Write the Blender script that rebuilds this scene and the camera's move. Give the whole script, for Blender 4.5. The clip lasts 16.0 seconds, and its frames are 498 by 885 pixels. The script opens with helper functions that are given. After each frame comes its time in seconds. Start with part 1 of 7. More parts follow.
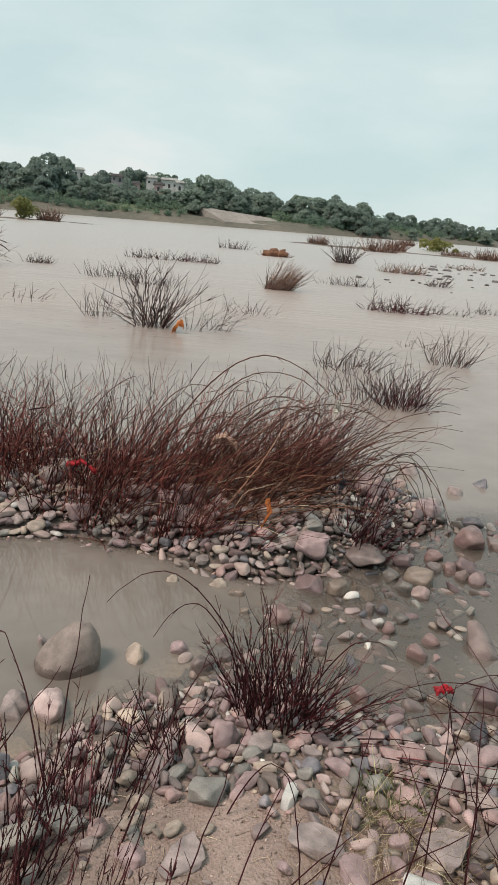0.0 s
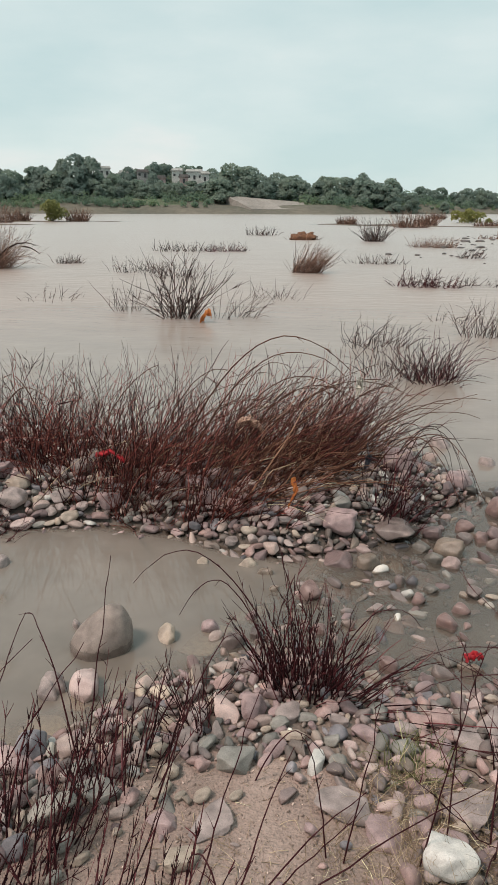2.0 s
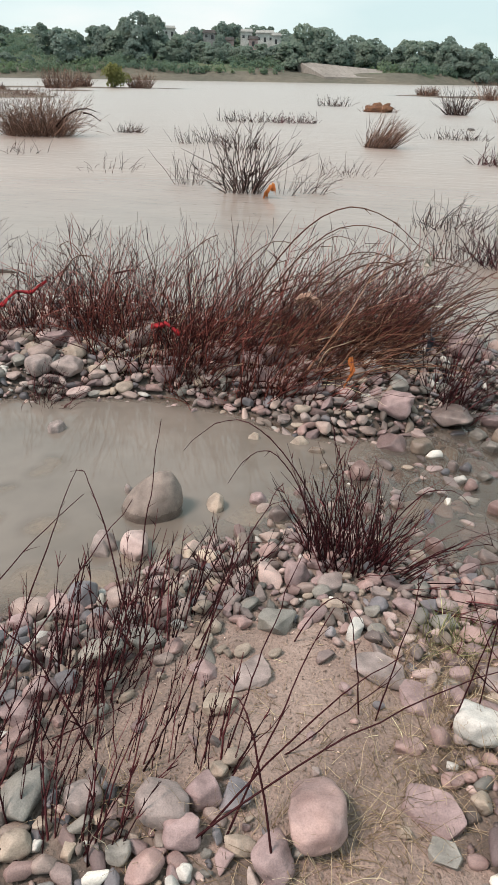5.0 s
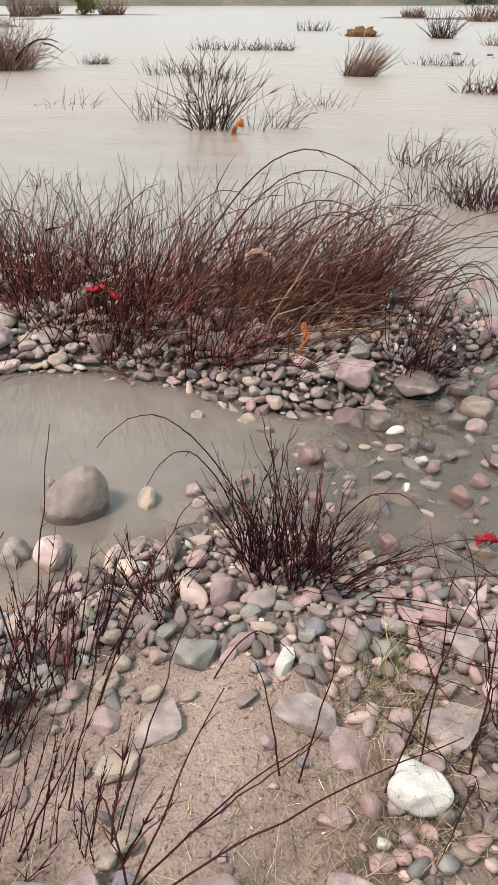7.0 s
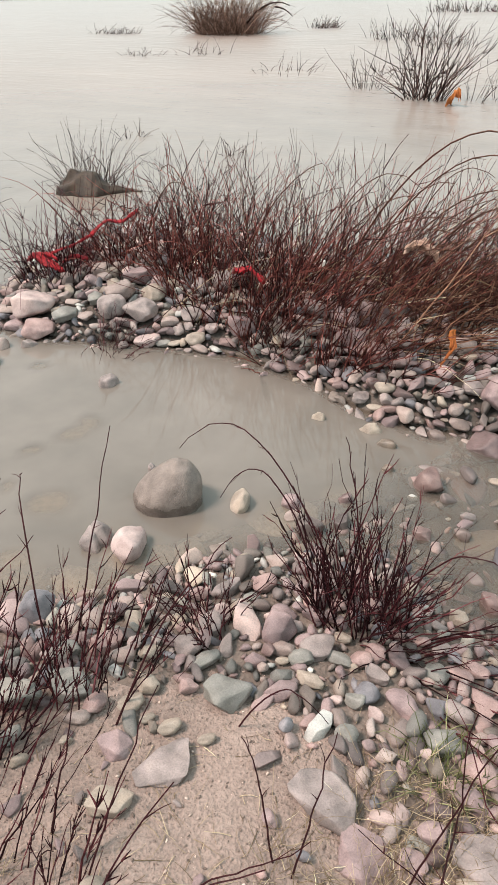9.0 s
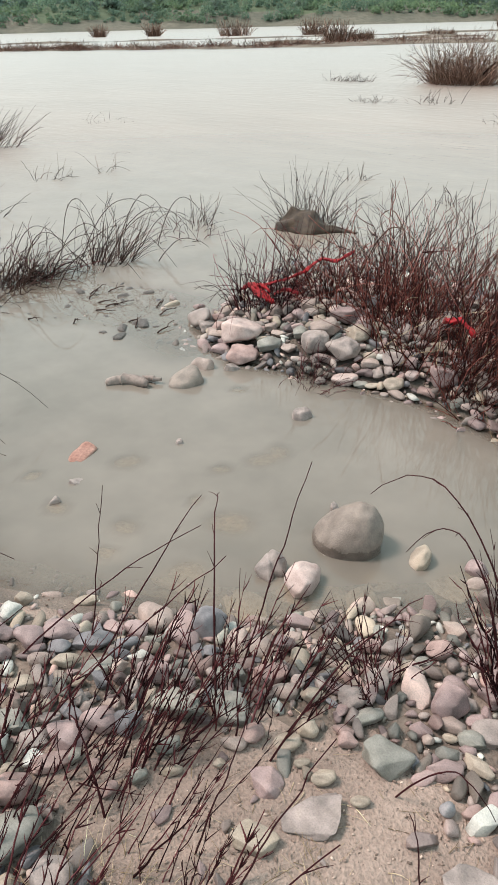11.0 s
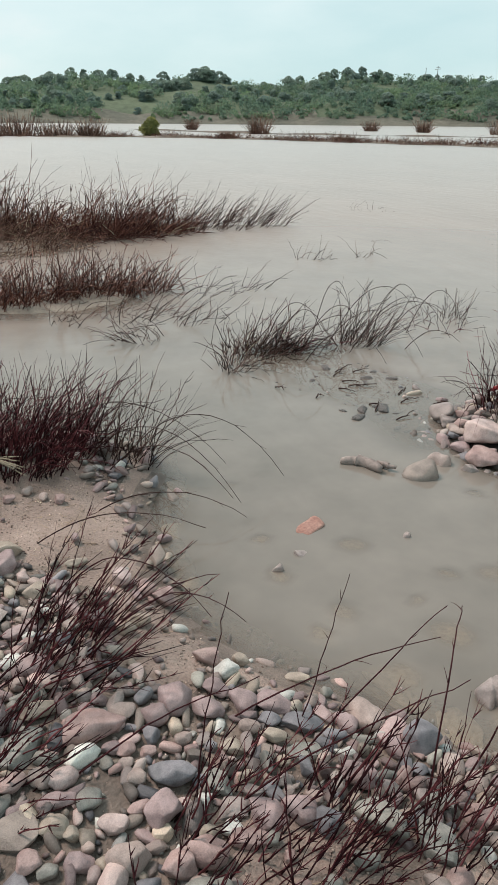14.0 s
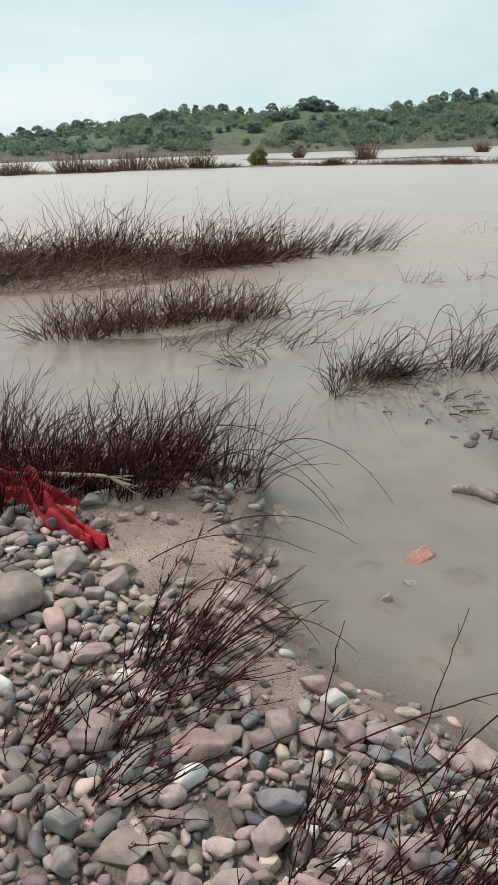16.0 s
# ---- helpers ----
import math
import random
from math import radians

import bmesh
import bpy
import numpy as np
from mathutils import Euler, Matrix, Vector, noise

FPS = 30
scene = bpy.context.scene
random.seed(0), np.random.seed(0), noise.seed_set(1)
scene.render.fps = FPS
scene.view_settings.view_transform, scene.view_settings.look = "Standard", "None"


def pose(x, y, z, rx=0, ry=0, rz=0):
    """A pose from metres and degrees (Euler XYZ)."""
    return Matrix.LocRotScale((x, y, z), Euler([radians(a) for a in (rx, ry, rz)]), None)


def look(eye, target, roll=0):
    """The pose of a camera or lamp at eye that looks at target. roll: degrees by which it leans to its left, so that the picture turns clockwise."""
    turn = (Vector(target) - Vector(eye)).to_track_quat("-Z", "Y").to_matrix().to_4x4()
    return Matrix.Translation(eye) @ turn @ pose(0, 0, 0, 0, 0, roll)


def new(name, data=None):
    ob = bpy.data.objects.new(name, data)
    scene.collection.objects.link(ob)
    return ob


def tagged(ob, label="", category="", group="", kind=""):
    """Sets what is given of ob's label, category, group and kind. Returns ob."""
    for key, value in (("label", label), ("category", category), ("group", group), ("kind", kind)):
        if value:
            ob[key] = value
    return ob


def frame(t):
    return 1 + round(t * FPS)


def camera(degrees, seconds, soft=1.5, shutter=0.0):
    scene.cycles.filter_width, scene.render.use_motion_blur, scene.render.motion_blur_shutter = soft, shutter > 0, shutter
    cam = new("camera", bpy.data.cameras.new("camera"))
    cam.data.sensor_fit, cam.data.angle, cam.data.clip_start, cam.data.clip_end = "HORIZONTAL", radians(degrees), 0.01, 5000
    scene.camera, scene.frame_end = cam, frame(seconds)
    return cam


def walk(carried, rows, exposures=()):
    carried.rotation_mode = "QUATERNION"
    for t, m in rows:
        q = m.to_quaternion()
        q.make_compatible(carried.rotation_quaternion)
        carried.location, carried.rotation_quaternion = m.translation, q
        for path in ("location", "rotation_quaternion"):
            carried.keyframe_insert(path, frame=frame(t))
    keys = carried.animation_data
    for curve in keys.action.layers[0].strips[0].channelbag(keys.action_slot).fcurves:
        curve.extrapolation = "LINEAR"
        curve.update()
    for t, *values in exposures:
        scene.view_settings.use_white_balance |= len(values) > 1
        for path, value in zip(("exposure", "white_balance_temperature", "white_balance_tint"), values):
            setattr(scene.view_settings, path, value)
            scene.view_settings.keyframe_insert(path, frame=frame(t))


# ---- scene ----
cam = camera(39.7, 16.0, soft=1.2)
PATH = [
    (0, (0.442, 0.612, 1.627), (0.195, 2.561, 1.005), 4.6),
    (0.5, (0.518, 0.608, 1.609), (0.221, 2.541, 0.958), 2.4),
    (1, (0.553, 0.604, 1.610), (0.316, 2.555, 0.990), 0.6),
    (1.5, (0.555, 0.591, 1.609), (0.274, 2.529, 0.965), 0.5),
    (2, (0.537, 0.590, 1.607), (0.174, 2.507, 0.946), 0.2),
    (2.5, (0.526, 0.587, 1.596), (0.072, 2.461, 0.870), 0.6),
    (3, (0.507, 0.577, 1.587), (-0.072, 2.410, 0.847), 0.2),
    (3.5, (0.480, 0.575, 1.576), (-0.213, 2.345, 0.782), 0.7),
    (4, (0.463, 0.563, 1.574), (-0.337, 2.286, 0.777), -0.1),
    (4.5, (0.493, 0.586, 1.547), (-0.230, 2.307, 0.675), 0.9),
    (5, (0.540, 0.618, 1.533), (0.049, 2.370, 0.566), 1.0),
    (5.2, (0.556, 0.645, 1.520), (0.156, 2.408, 0.530), 0.3),
    (7.3, (0.688, 1.112, 1.522), (0.222, 2.757, 0.371), -0.1),
    (7.5, (0.732, 1.188, 1.509), (0.150, 2.776, 0.333), -1.7),
    (8, (0.803, 1.306, 1.523), (-0.017, 2.739, 0.290), -2.3),
    (8.2, (0.815, 1.322, 1.522), (0.006, 2.773, 0.303), -2.4),
    (10.3, (0.754, 1.288, 1.530), (-0.413, 2.561, 0.406), -0.1),
    (10.5, (0.748, 1.283, 1.529), (-0.438, 2.538, 0.405), -0.1),
    (11, (0.731, 1.279, 1.531), (-0.599, 2.429, 0.457), -1.5),
    (11.5, (0.723, 1.256, 1.551), (-0.713, 2.360, 0.569), -1.6),
    (12, (0.716, 1.242, 1.557), (-0.776, 2.287, 0.593), -1.7),
    (12.5, (0.692, 1.225, 1.565), (-0.886, 2.171, 0.636), -1.1),
    (13, (0.677, 1.207, 1.574), (-0.968, 2.074, 0.686), -0.4),
    (13.5, (0.662, 1.179, 1.580), (-1.051, 1.924, 0.713), 0.2),
    (14, (0.651, 1.162, 1.577), (-1.077, 1.865, 0.702), 0.5),
    (14.5, (0.654, 1.151, 1.582), (-1.104, 1.823, 0.744), 0.4),
    (15, (0.639, 1.136, 1.578), (-1.151, 1.703, 0.730), -0.4),
    (15.5, (0.641, 1.129, 1.578), (-1.181, 1.592, 0.734), -1.3),
    (16, (0.638, 1.130, 1.578), (-1.209, 1.558, 0.771), -2.0),
]
walk(cam, [(t, look(eye, target, roll)) for t, eye, target, roll in PATH],
     [(0, -0.08, 6900, 17), (2.0, -0.08, 6950, 17), (3.0, -0.04, 7000, 17), (3.5, 0.03, 6950, 17), (4.0, 0.04, 6950, 17), (5.0, 0.17, 6850, 18), (7.5, 0.46, 6850, 18.5), (8.0, 0.49, 6850, 18.5), (10.5, 0.44, 6700, 12.5), (11.0, 0.42, 6650, 12), (11.5, 0.27, 6600, 11), (11.8, 0.12, 6550, 10.5), (16, 0.03, 6650, 14.5)])

# ---- world and light: bright overcast sky, sun behind thin cloud ----
SUN_EL, SUN_AZ = radians(57), radians(-128)
world = bpy.data.worlds.new("overcast_sky")
scene.world = world
world.use_nodes = True
wn, wl = world.node_tree.nodes, world.node_tree.links
wn.clear()
w_out = wn.new("ShaderNodeOutputWorld")
w_bg = wn.new("ShaderNodeBackground")
w_sky = wn.new("ShaderNodeTexSky")
w_sky.sky_type = 'NISHITA'
w_sky.sun_disc = False
w_sky.sun_elevation, w_sky.sun_rotation = SUN_EL, SUN_AZ
w_scale = wn.new("ShaderNodeVectorMath")
w_scale.operation = 'SCALE'
w_scale.inputs["Scale"].default_value = 0.10
wl.new(w_sky.outputs["Color"], w_scale.inputs[0])
w_co = wn.new("ShaderNodeTexCoord")
w_map = wn.new("ShaderNodeMapping")
w_map.inputs["Scale"].default_value = (1.6, 1.6, 5.0)
wl.new(w_co.outputs["Generated"], w_map.inputs["Vector"])
w_noise = wn.new("ShaderNodeTexNoise")
w_noise.inputs["Scale"].default_value = 1.7
w_noise.inputs["Detail"].default_value = 6
w_noise.inputs["Roughness"].default_value = 0.52
wl.new(w_map.outputs["Vector"], w_noise.inputs["Vector"])
w_ramp = wn.new("ShaderNodeValToRGB")
w_ramp.color_ramp.elements[0].position, w_ramp.color_ramp.elements[0].color = 0.38, (0.59, 0.82, 0.842, 1)
w_ramp.color_ramp.elements[1].position, w_ramp.color_ramp.elements[1].color = 0.62, (0.725, 0.915, 0.922, 1)
w_puff = w_ramp.color_ramp.elements.new(0.76)
w_puff.color = (0.86, 0.955, 0.955, 1)
wl.new(w_noise.outputs["Fac"], w_ramp.inputs["Fac"])
w_mix = wn.new("ShaderNodeMix")
w_mix.data_type = 'RGBA'
w_mix.inputs["Factor"].default_value = 0.88
wl.new(w_scale.outputs["Vector"], w_mix.inputs["A"])
wl.new(w_ramp.outputs["Color"], w_mix.inputs["B"])
wl.new(w_mix.outputs["Result"], w_bg.inputs["Color"])
w_bg.inputs["Strength"].default_value = 1.0
wl.new(w_bg.outputs["Background"], w_out.inputs["Surface"])

sun = new("sun", bpy.data.lights.new("sun", 'SUN'))
sun.data.energy, sun.data.angle, sun.data.color = 3.2, radians(16), (1.0, 0.87, 0.79)
sun.rotation_euler = (math.pi / 2 - SUN_EL, 0, math.pi - SUN_AZ)


# ---- materials ----
def ramp(nt, fac, stops, interp='LINEAR'):
    r = nt.nodes.new("ShaderNodeValToRGB")
    r.color_ramp.interpolation = interp
    while len(r.color_ramp.elements) < len(stops):
        r.color_ramp.elements.new(0.5)
    for e, (p, c) in zip(r.color_ramp.elements, stops):
        e.position, e.color = p, (*c, 1)
    nt.links.new(fac, r.inputs["Fac"])
    return r.outputs["Color"]


def tex_noise(nt, vec, scale, detail=4, rough=0.55):
    n = nt.nodes.new("ShaderNodeTexNoise")
    n.inputs["Scale"].default_value, n.inputs["Detail"].default_value, n.inputs["Roughness"].default_value = scale, detail, rough
    nt.links.new(vec, n.inputs["Vector"])
    return n.outputs["Fac"]


def blend(nt, a, b, fac, mode='MIX'):
    m = nt.nodes.new("ShaderNodeMix")
    m.data_type, m.blend_type = 'RGBA', mode
    for key, v in (("A", a), ("B", b), ("Factor", fac)):
        if isinstance(v, (int, float)):
            m.inputs[key].default_value = v
        elif isinstance(v, tuple):
            m.inputs[key].default_value = (*v, 1)
        else:
            nt.links.new(v, m.inputs[key])
    return m.outputs["Result"]


def base_mat(name, rough=0.8):
    m = bpy.data.materials.new(name)
    m.use_nodes = True
    nt = m.node_tree
    bs = nt.nodes["Principled BSDF"]
    bs.inputs["Roughness"].default_value = rough
    pos = nt.nodes.new("ShaderNodeTexCoord").outputs["Object"]
    return m, nt, bs, pos


def bump(nt, bs, height, strength, dist=0.01):
    b = nt.nodes.new("ShaderNodeBump")
    b.inputs["Strength"].default_value, b.inputs["Distance"].default_value = strength, dist
    nt.links.new(height, b.inputs["Height"])
    nt.links.new(b.outputs["Normal"], bs.inputs["Normal"])


def grained(name, dark, light, scale=8, fine=60, rough=0.85, bump_s=0.4, bump_d=0.01, vary=0.0, world_space=False):
    """A two-tone material with coarse blotches, fine grain and relief."""
    m, nt, bs, pos = base_mat(name, rough)
    if world_space:
        pos = nt.nodes.new("ShaderNodeNewGeometry").outputs["Position"]
    a, b = tex_noise(nt, pos, scale, 5), tex_noise(nt, pos, fine, 3)
    col = ramp(nt, a, [(0.3, dark), (0.7, light)])
    col = blend(nt, col, ramp(nt, b, [(0.3, (0.45, 0.45, 0.45)), (0.62, (1, 1, 1))]), 0.55, 'MULTIPLY')
    if vary:
        rnd = nt.nodes.new("ShaderNodeObjectInfo").outputs["Random"]
        col = blend(nt, col, ramp(nt, rnd, [(0, (1 - vary,) * 3), (1, (1, 1, 1))]), 1.0, 'MULTIPLY')
    nt.links.new(col, bs.inputs["Base Color"])
    bump(nt, bs, b, bump_s, bump_d)
    return m


TONES = {"grey": ((0.197, 0.164, 0.155), (0.368, 0.302, 0.285)), "blue": ((0.112, 0.112, 0.124), (0.230, 0.217, 0.235)),
         "mauve": ((0.221, 0.158, 0.158), (0.377, 0.278, 0.274)), "rose": ((0.267, 0.177, 0.166), (0.424, 0.300, 0.280)),
         "ash": ((0.265, 0.205, 0.185), (0.410, 0.322, 0.292)), "pink": ((0.400, 0.300, 0.281), (0.575, 0.451, 0.425)),
         "tan": ((0.275, 0.226, 0.184), (0.415, 0.345, 0.286)), "green": ((0.172, 0.167, 0.150), (0.295, 0.283, 0.259)),
         "dun": ((0.186, 0.150, 0.131), (0.268, 0.221, 0.195)),
         "white": ((0.480, 0.470, 0.440), (0.660, 0.650, 0.615))}


def world_grain(nt):
    """Position in units of a cobble's radius, the same on stones of any size."""
    k = nt.nodes.new("ShaderNodeVectorMath")
    k.operation = 'SCALE'
    k.inputs["Scale"].default_value = 22.0
    nt.links.new(nt.nodes.new("ShaderNodeNewGeometry").outputs["Position"], k.inputs[0])
    return k.outputs[0]


def stone_finish(nt, bs, pos, col, wet=False):
    """Soft mottling, faint speckle and a fine relief on a water-worn stone."""
    big, fine, pits = tex_noise(nt, pos, 0.75, 5, 0.55), tex_noise(nt, pos, 12, 4, 0.6), tex_noise(nt, pos, 48, 2, 0.5)
    col = blend(nt, col, ramp(nt, big, [(0.3, (0.64, 0.62, 0.61)), (0.5, (1, 1, 1)), (0.7, (1.30, 1.27, 1.22))]), 0.6, 'MULTIPLY')
    col = blend(nt, col, ramp(nt, fine, [(0.30, (0.66, 0.66, 0.67)), (0.5, (1, 1, 1)), (0.70, (1.26, 1.25, 1.22))]), 0.5, 'MULTIPLY')
    col = blend(nt, col, ramp(nt, pits, [(0.28, (0.6, 0.6, 0.6)), (0.40, (1, 1, 1)), (0.66, (1, 1, 1)), (0.74, (1.4, 1.38, 1.35))]), 0.45, 'MULTIPLY')
    if wet:
        col = blend(nt, col, (0.58, 0.56, 0.55), 1.0, 'MULTIPLY')
        bs.inputs["Roughness"].default_value, bs.inputs["Specular IOR Level"].default_value = 0.3, 0.5
    nt.links.new(col, bs.inputs["Base Color"])
    bump(nt, bs, blend(nt, big, fine, 0.35), 0.35, 0.02)


def stone_mat(tone, wet=False):
    m, nt, bs, pos = base_mat(("wet_stone_" if wet else "stone_") + tone, 0.55)
    bs.inputs["Specular IOR Level"].default_value = 0.5
    lo, hi = TONES[tone]
    rnd = nt.nodes.new("ShaderNodeObjectInfo").outputs["Random"]
    shifted = nt.nodes.new("ShaderNodeVectorMath")
    nt.links.new(world_grain(nt), shifted.inputs[0])
    nt.links.new(rnd, shifted.inputs[1])
    vein = tex_noise(nt, shifted.outputs[0], 1.1, 3, 0.5)
    col = ramp(nt, vein, [(0.3, lo), (0.7, hi)])
    stone_finish(nt, bs, shifted.outputs[0], col, wet)
    return m


def cobble_mat(name, per_island, wet=False):
    """Mixed river cobbles: each stone takes one of the tones."""
    m, nt, bs, pos = base_mat(name, 0.55)
    bs.inputs["Specular IOR Level"].default_value = 0.5
    rnd = (nt.nodes.new("ShaderNodeNewGeometry").outputs["Random Per Island"] if per_island else
           nt.nodes.new("ShaderNodeObjectInfo").outputs["Random"])
    pos = world_grain(nt)
    order = ["mauve", "grey", "tan", "rose", "blue", "dun", "ash", "grey", "green", "mauve", "grey", "rose", "mauve", "white", "grey", "pink", "dun", "tan", "rose", "blue", "green", "ash", "mauve", "dun"]
    mid = [tuple((a + b) / 2 for a, b in zip(*TONES[o])) for o in order]
    col = ramp(nt, rnd, [(i / len(mid), c) for i, c in enumerate(mid)], 'CONSTANT')
    frac = nt.nodes.new("ShaderNodeMath")
    frac.operation = 'MULTIPLY'
    frac.inputs[1].default_value = 71.3
    nt.links.new(rnd, frac.inputs[0])
    fr = nt.nodes.new("ShaderNodeMath")
    fr.operation = 'FRACT'
    nt.links.new(frac.outputs[0], fr.inputs[0])
    col = blend(nt, col, ramp(nt, fr.outputs[0], [(0, (0.40, 0.40, 0.41)), (0.5, (0.85, 0.85, 0.85)), (0.88, (1.18, 1.17, 1.15)), (1, (1.6, 1.58, 1.53))]), 1.0, 'MULTIPLY')
    stone_finish(nt, bs, pos, col, wet)
    return m


def stem_mat(name, lo, hi, rough=0.6):
    m, nt, bs, pos = base_mat(name, rough)
    bs.inputs["Specular IOR Level"].default_value = 0.08
    rnd = nt.nodes.new("ShaderNodeNewGeometry").outputs["Random Per Island"]
    col = ramp(nt, rnd, [(0.0, tuple(c * 0.6 for c in lo)), (0.45, lo), (0.8, hi), (0.93, hi), (1.0, tuple(min(1, c * 2.0 + 0.03) for c in hi))])
    grain = tex_noise(nt, pos, 30, 3)
    col = blend(nt, col, ramp(nt, grain, [(0.3, (0.55, 0.55, 0.55)), (0.7, (1.2, 1.2, 1.2))]), 0.7, 'MULTIPLY')
    nt.links.new(col, bs.inputs["Base Color"])
    return m


def leaf_mat(name, lo, hi, patches=0.0):
    m, nt, bs, pos = base_mat(name, 0.75)
    geo = nt.nodes.new("ShaderNodeNewGeometry")
    obj = nt.nodes.new("ShaderNodeObjectInfo").outputs["Random"]
    col = ramp(nt, geo.outputs["Random Per Island"], [(0.0, lo), (1.0, hi)])
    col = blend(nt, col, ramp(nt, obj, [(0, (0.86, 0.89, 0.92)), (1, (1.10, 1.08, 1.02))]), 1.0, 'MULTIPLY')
    if patches:
        spot = tex_noise(nt, geo.outputs["Position"], 0.07, 4, 0.6)
        col = blend(nt, col, ramp(nt, spot, [(0.38, (0.62, 0.72, 0.82)), (0.5, (1, 1, 1)), (0.64, (1.4, 1.35, 0.85))]), patches, 'MULTIPLY')
    nt.links.new(col, bs.inputs["Base Color"])
    thin = nt.nodes.new("ShaderNodeBsdfTranslucent")
    nt.links.new(col, thin.inputs["Color"])
    both = nt.nodes.new("ShaderNodeMixShader")
    both.inputs["Fac"].default_value = 0.58
    nt.links.new(bs.outputs[0], both.inputs[1])
    nt.links.new(thin.outputs[0], both.inputs[2])
    nt.links.new(both.outputs[0], nt.nodes["Material Output"].inputs["Surface"])
    return m


STONE = {(t, wet): stone_mat(t, wet) for t in TONES for wet in (False, True)}
COBBLE, COBBLES, WET_COBBLES = cobble_mat("cobble", False), cobble_mat("mixed_cobbles", True), cobble_mat("wet_cobbles", True, True)
SAND = grained("coarse_river_sand", (0.255, 0.190, 0.162), (0.44, 0.336, 0.288), 5, 130, 0.95, 0.9, 0.012, world_space=True)
# sandy ground under the bank's cobbles, coloured darker to deepen the shade in gaps
BANK_SHADE_SILT = grained("sandy_silt_darkened_for_gap_shade", (0.11, 0.086, 0.073), (0.27, 0.212, 0.178), 6, 90, 0.9, 0.8, 0.012, world_space=True)
# island silt and wet causeway bed; shade between stones is painted into its colour
SHADE_SILT = grained("silt_darkened_for_gap_shade", (0.065, 0.053, 0.046), (0.165, 0.134, 0.112), 6, 90, 0.85, 0.8, 0.012, world_space=True)
DAMP = grained("damp_sand_at_the_waterline", (0.125, 0.094, 0.078), (0.25, 0.19, 0.158), 7, 120, 0.55, 0.9, 0.012, world_space=True)
MUD = grained("silty_river_bed", (0.21, 0.17, 0.14), (0.34, 0.285, 0.235), 4, 50, 0.9, 0.5, 0.02, world_space=True)
DEBRIS = grained("silt_and_driftwood_litter", (0.10, 0.075, 0.06), (0.24, 0.19, 0.15), 0.9, 7, 0.95, 0.8, 0.08, world_space=True)
EARTH = grained("eroded_bank_earth", (0.085, 0.088, 0.068), (0.165, 0.148, 0.116), 0.06, 0.6, 0.95, 0.6, 0.4, world_space=True)
TURF = grained("grassy_hillside", (0.065, 0.09, 0.052), (0.115, 0.145, 0.085), 0.05, 0.5, 0.95, 0.6, 0.4, world_space=True)
GRIT = stem_mat("coarse_grit", (0.27, 0.205, 0.175), (0.45, 0.35, 0.30), 0.9)
STEM_RED = stem_mat("dark_red_stem", (0.032, 0.009, 0.011), (0.115, 0.032, 0.036))
STEM_BROWN = stem_mat("brown_stem", (0.072, 0.030, 0.022), (0.255, 0.135, 0.090))
THICKET_RED = stem_mat("red_brown_stem", (0.052, 0.016, 0.015), (0.235, 0.072, 0.058))
STEM_GREY = stem_mat("grey_brown_twig", (0.030, 0.016, 0.014), (0.112, 0.062, 0.052))
STEM_STRAW = stem_mat("dry_straw", (0.30, 0.22, 0.14), (0.58, 0.46, 0.32))
STEM_GREEN = stem_mat("green_grass_blade", (0.15, 0.17, 0.065), (0.36, 0.36, 0.19))
BAR_RED = stem_mat("faded_red_stem", (0.066, 0.025, 0.021), (0.205, 0.090, 0.066))
FAR_TWIG = stem_mat("far_reddish_twig", (0.13, 0.076, 0.058), (0.31, 0.19, 0.145))
# distance haze is put into the tree leaf colour: paler, bluer, low in contrast
HAZE_LEAF = leaf_mat("haze_paled_tree_foliage", (0.24, 0.32, 0.285), (0.275, 0.355, 0.30))
# scrub green is lightened towards blue-green so its colour carries the hill's haze
HAZE_SCRUB = leaf_mat("haze_paled_scrub_foliage", (0.145, 0.225, 0.175), (0.185, 0.265, 0.18), 0.5)
BUSH_LEAF = leaf_mat("yellow_green_foliage", (0.20, 0.215, 0.075), (0.32, 0.325, 0.12))
BARK = grained("bark", (0.05, 0.04, 0.032), (0.11, 0.09, 0.07), 3, 20)


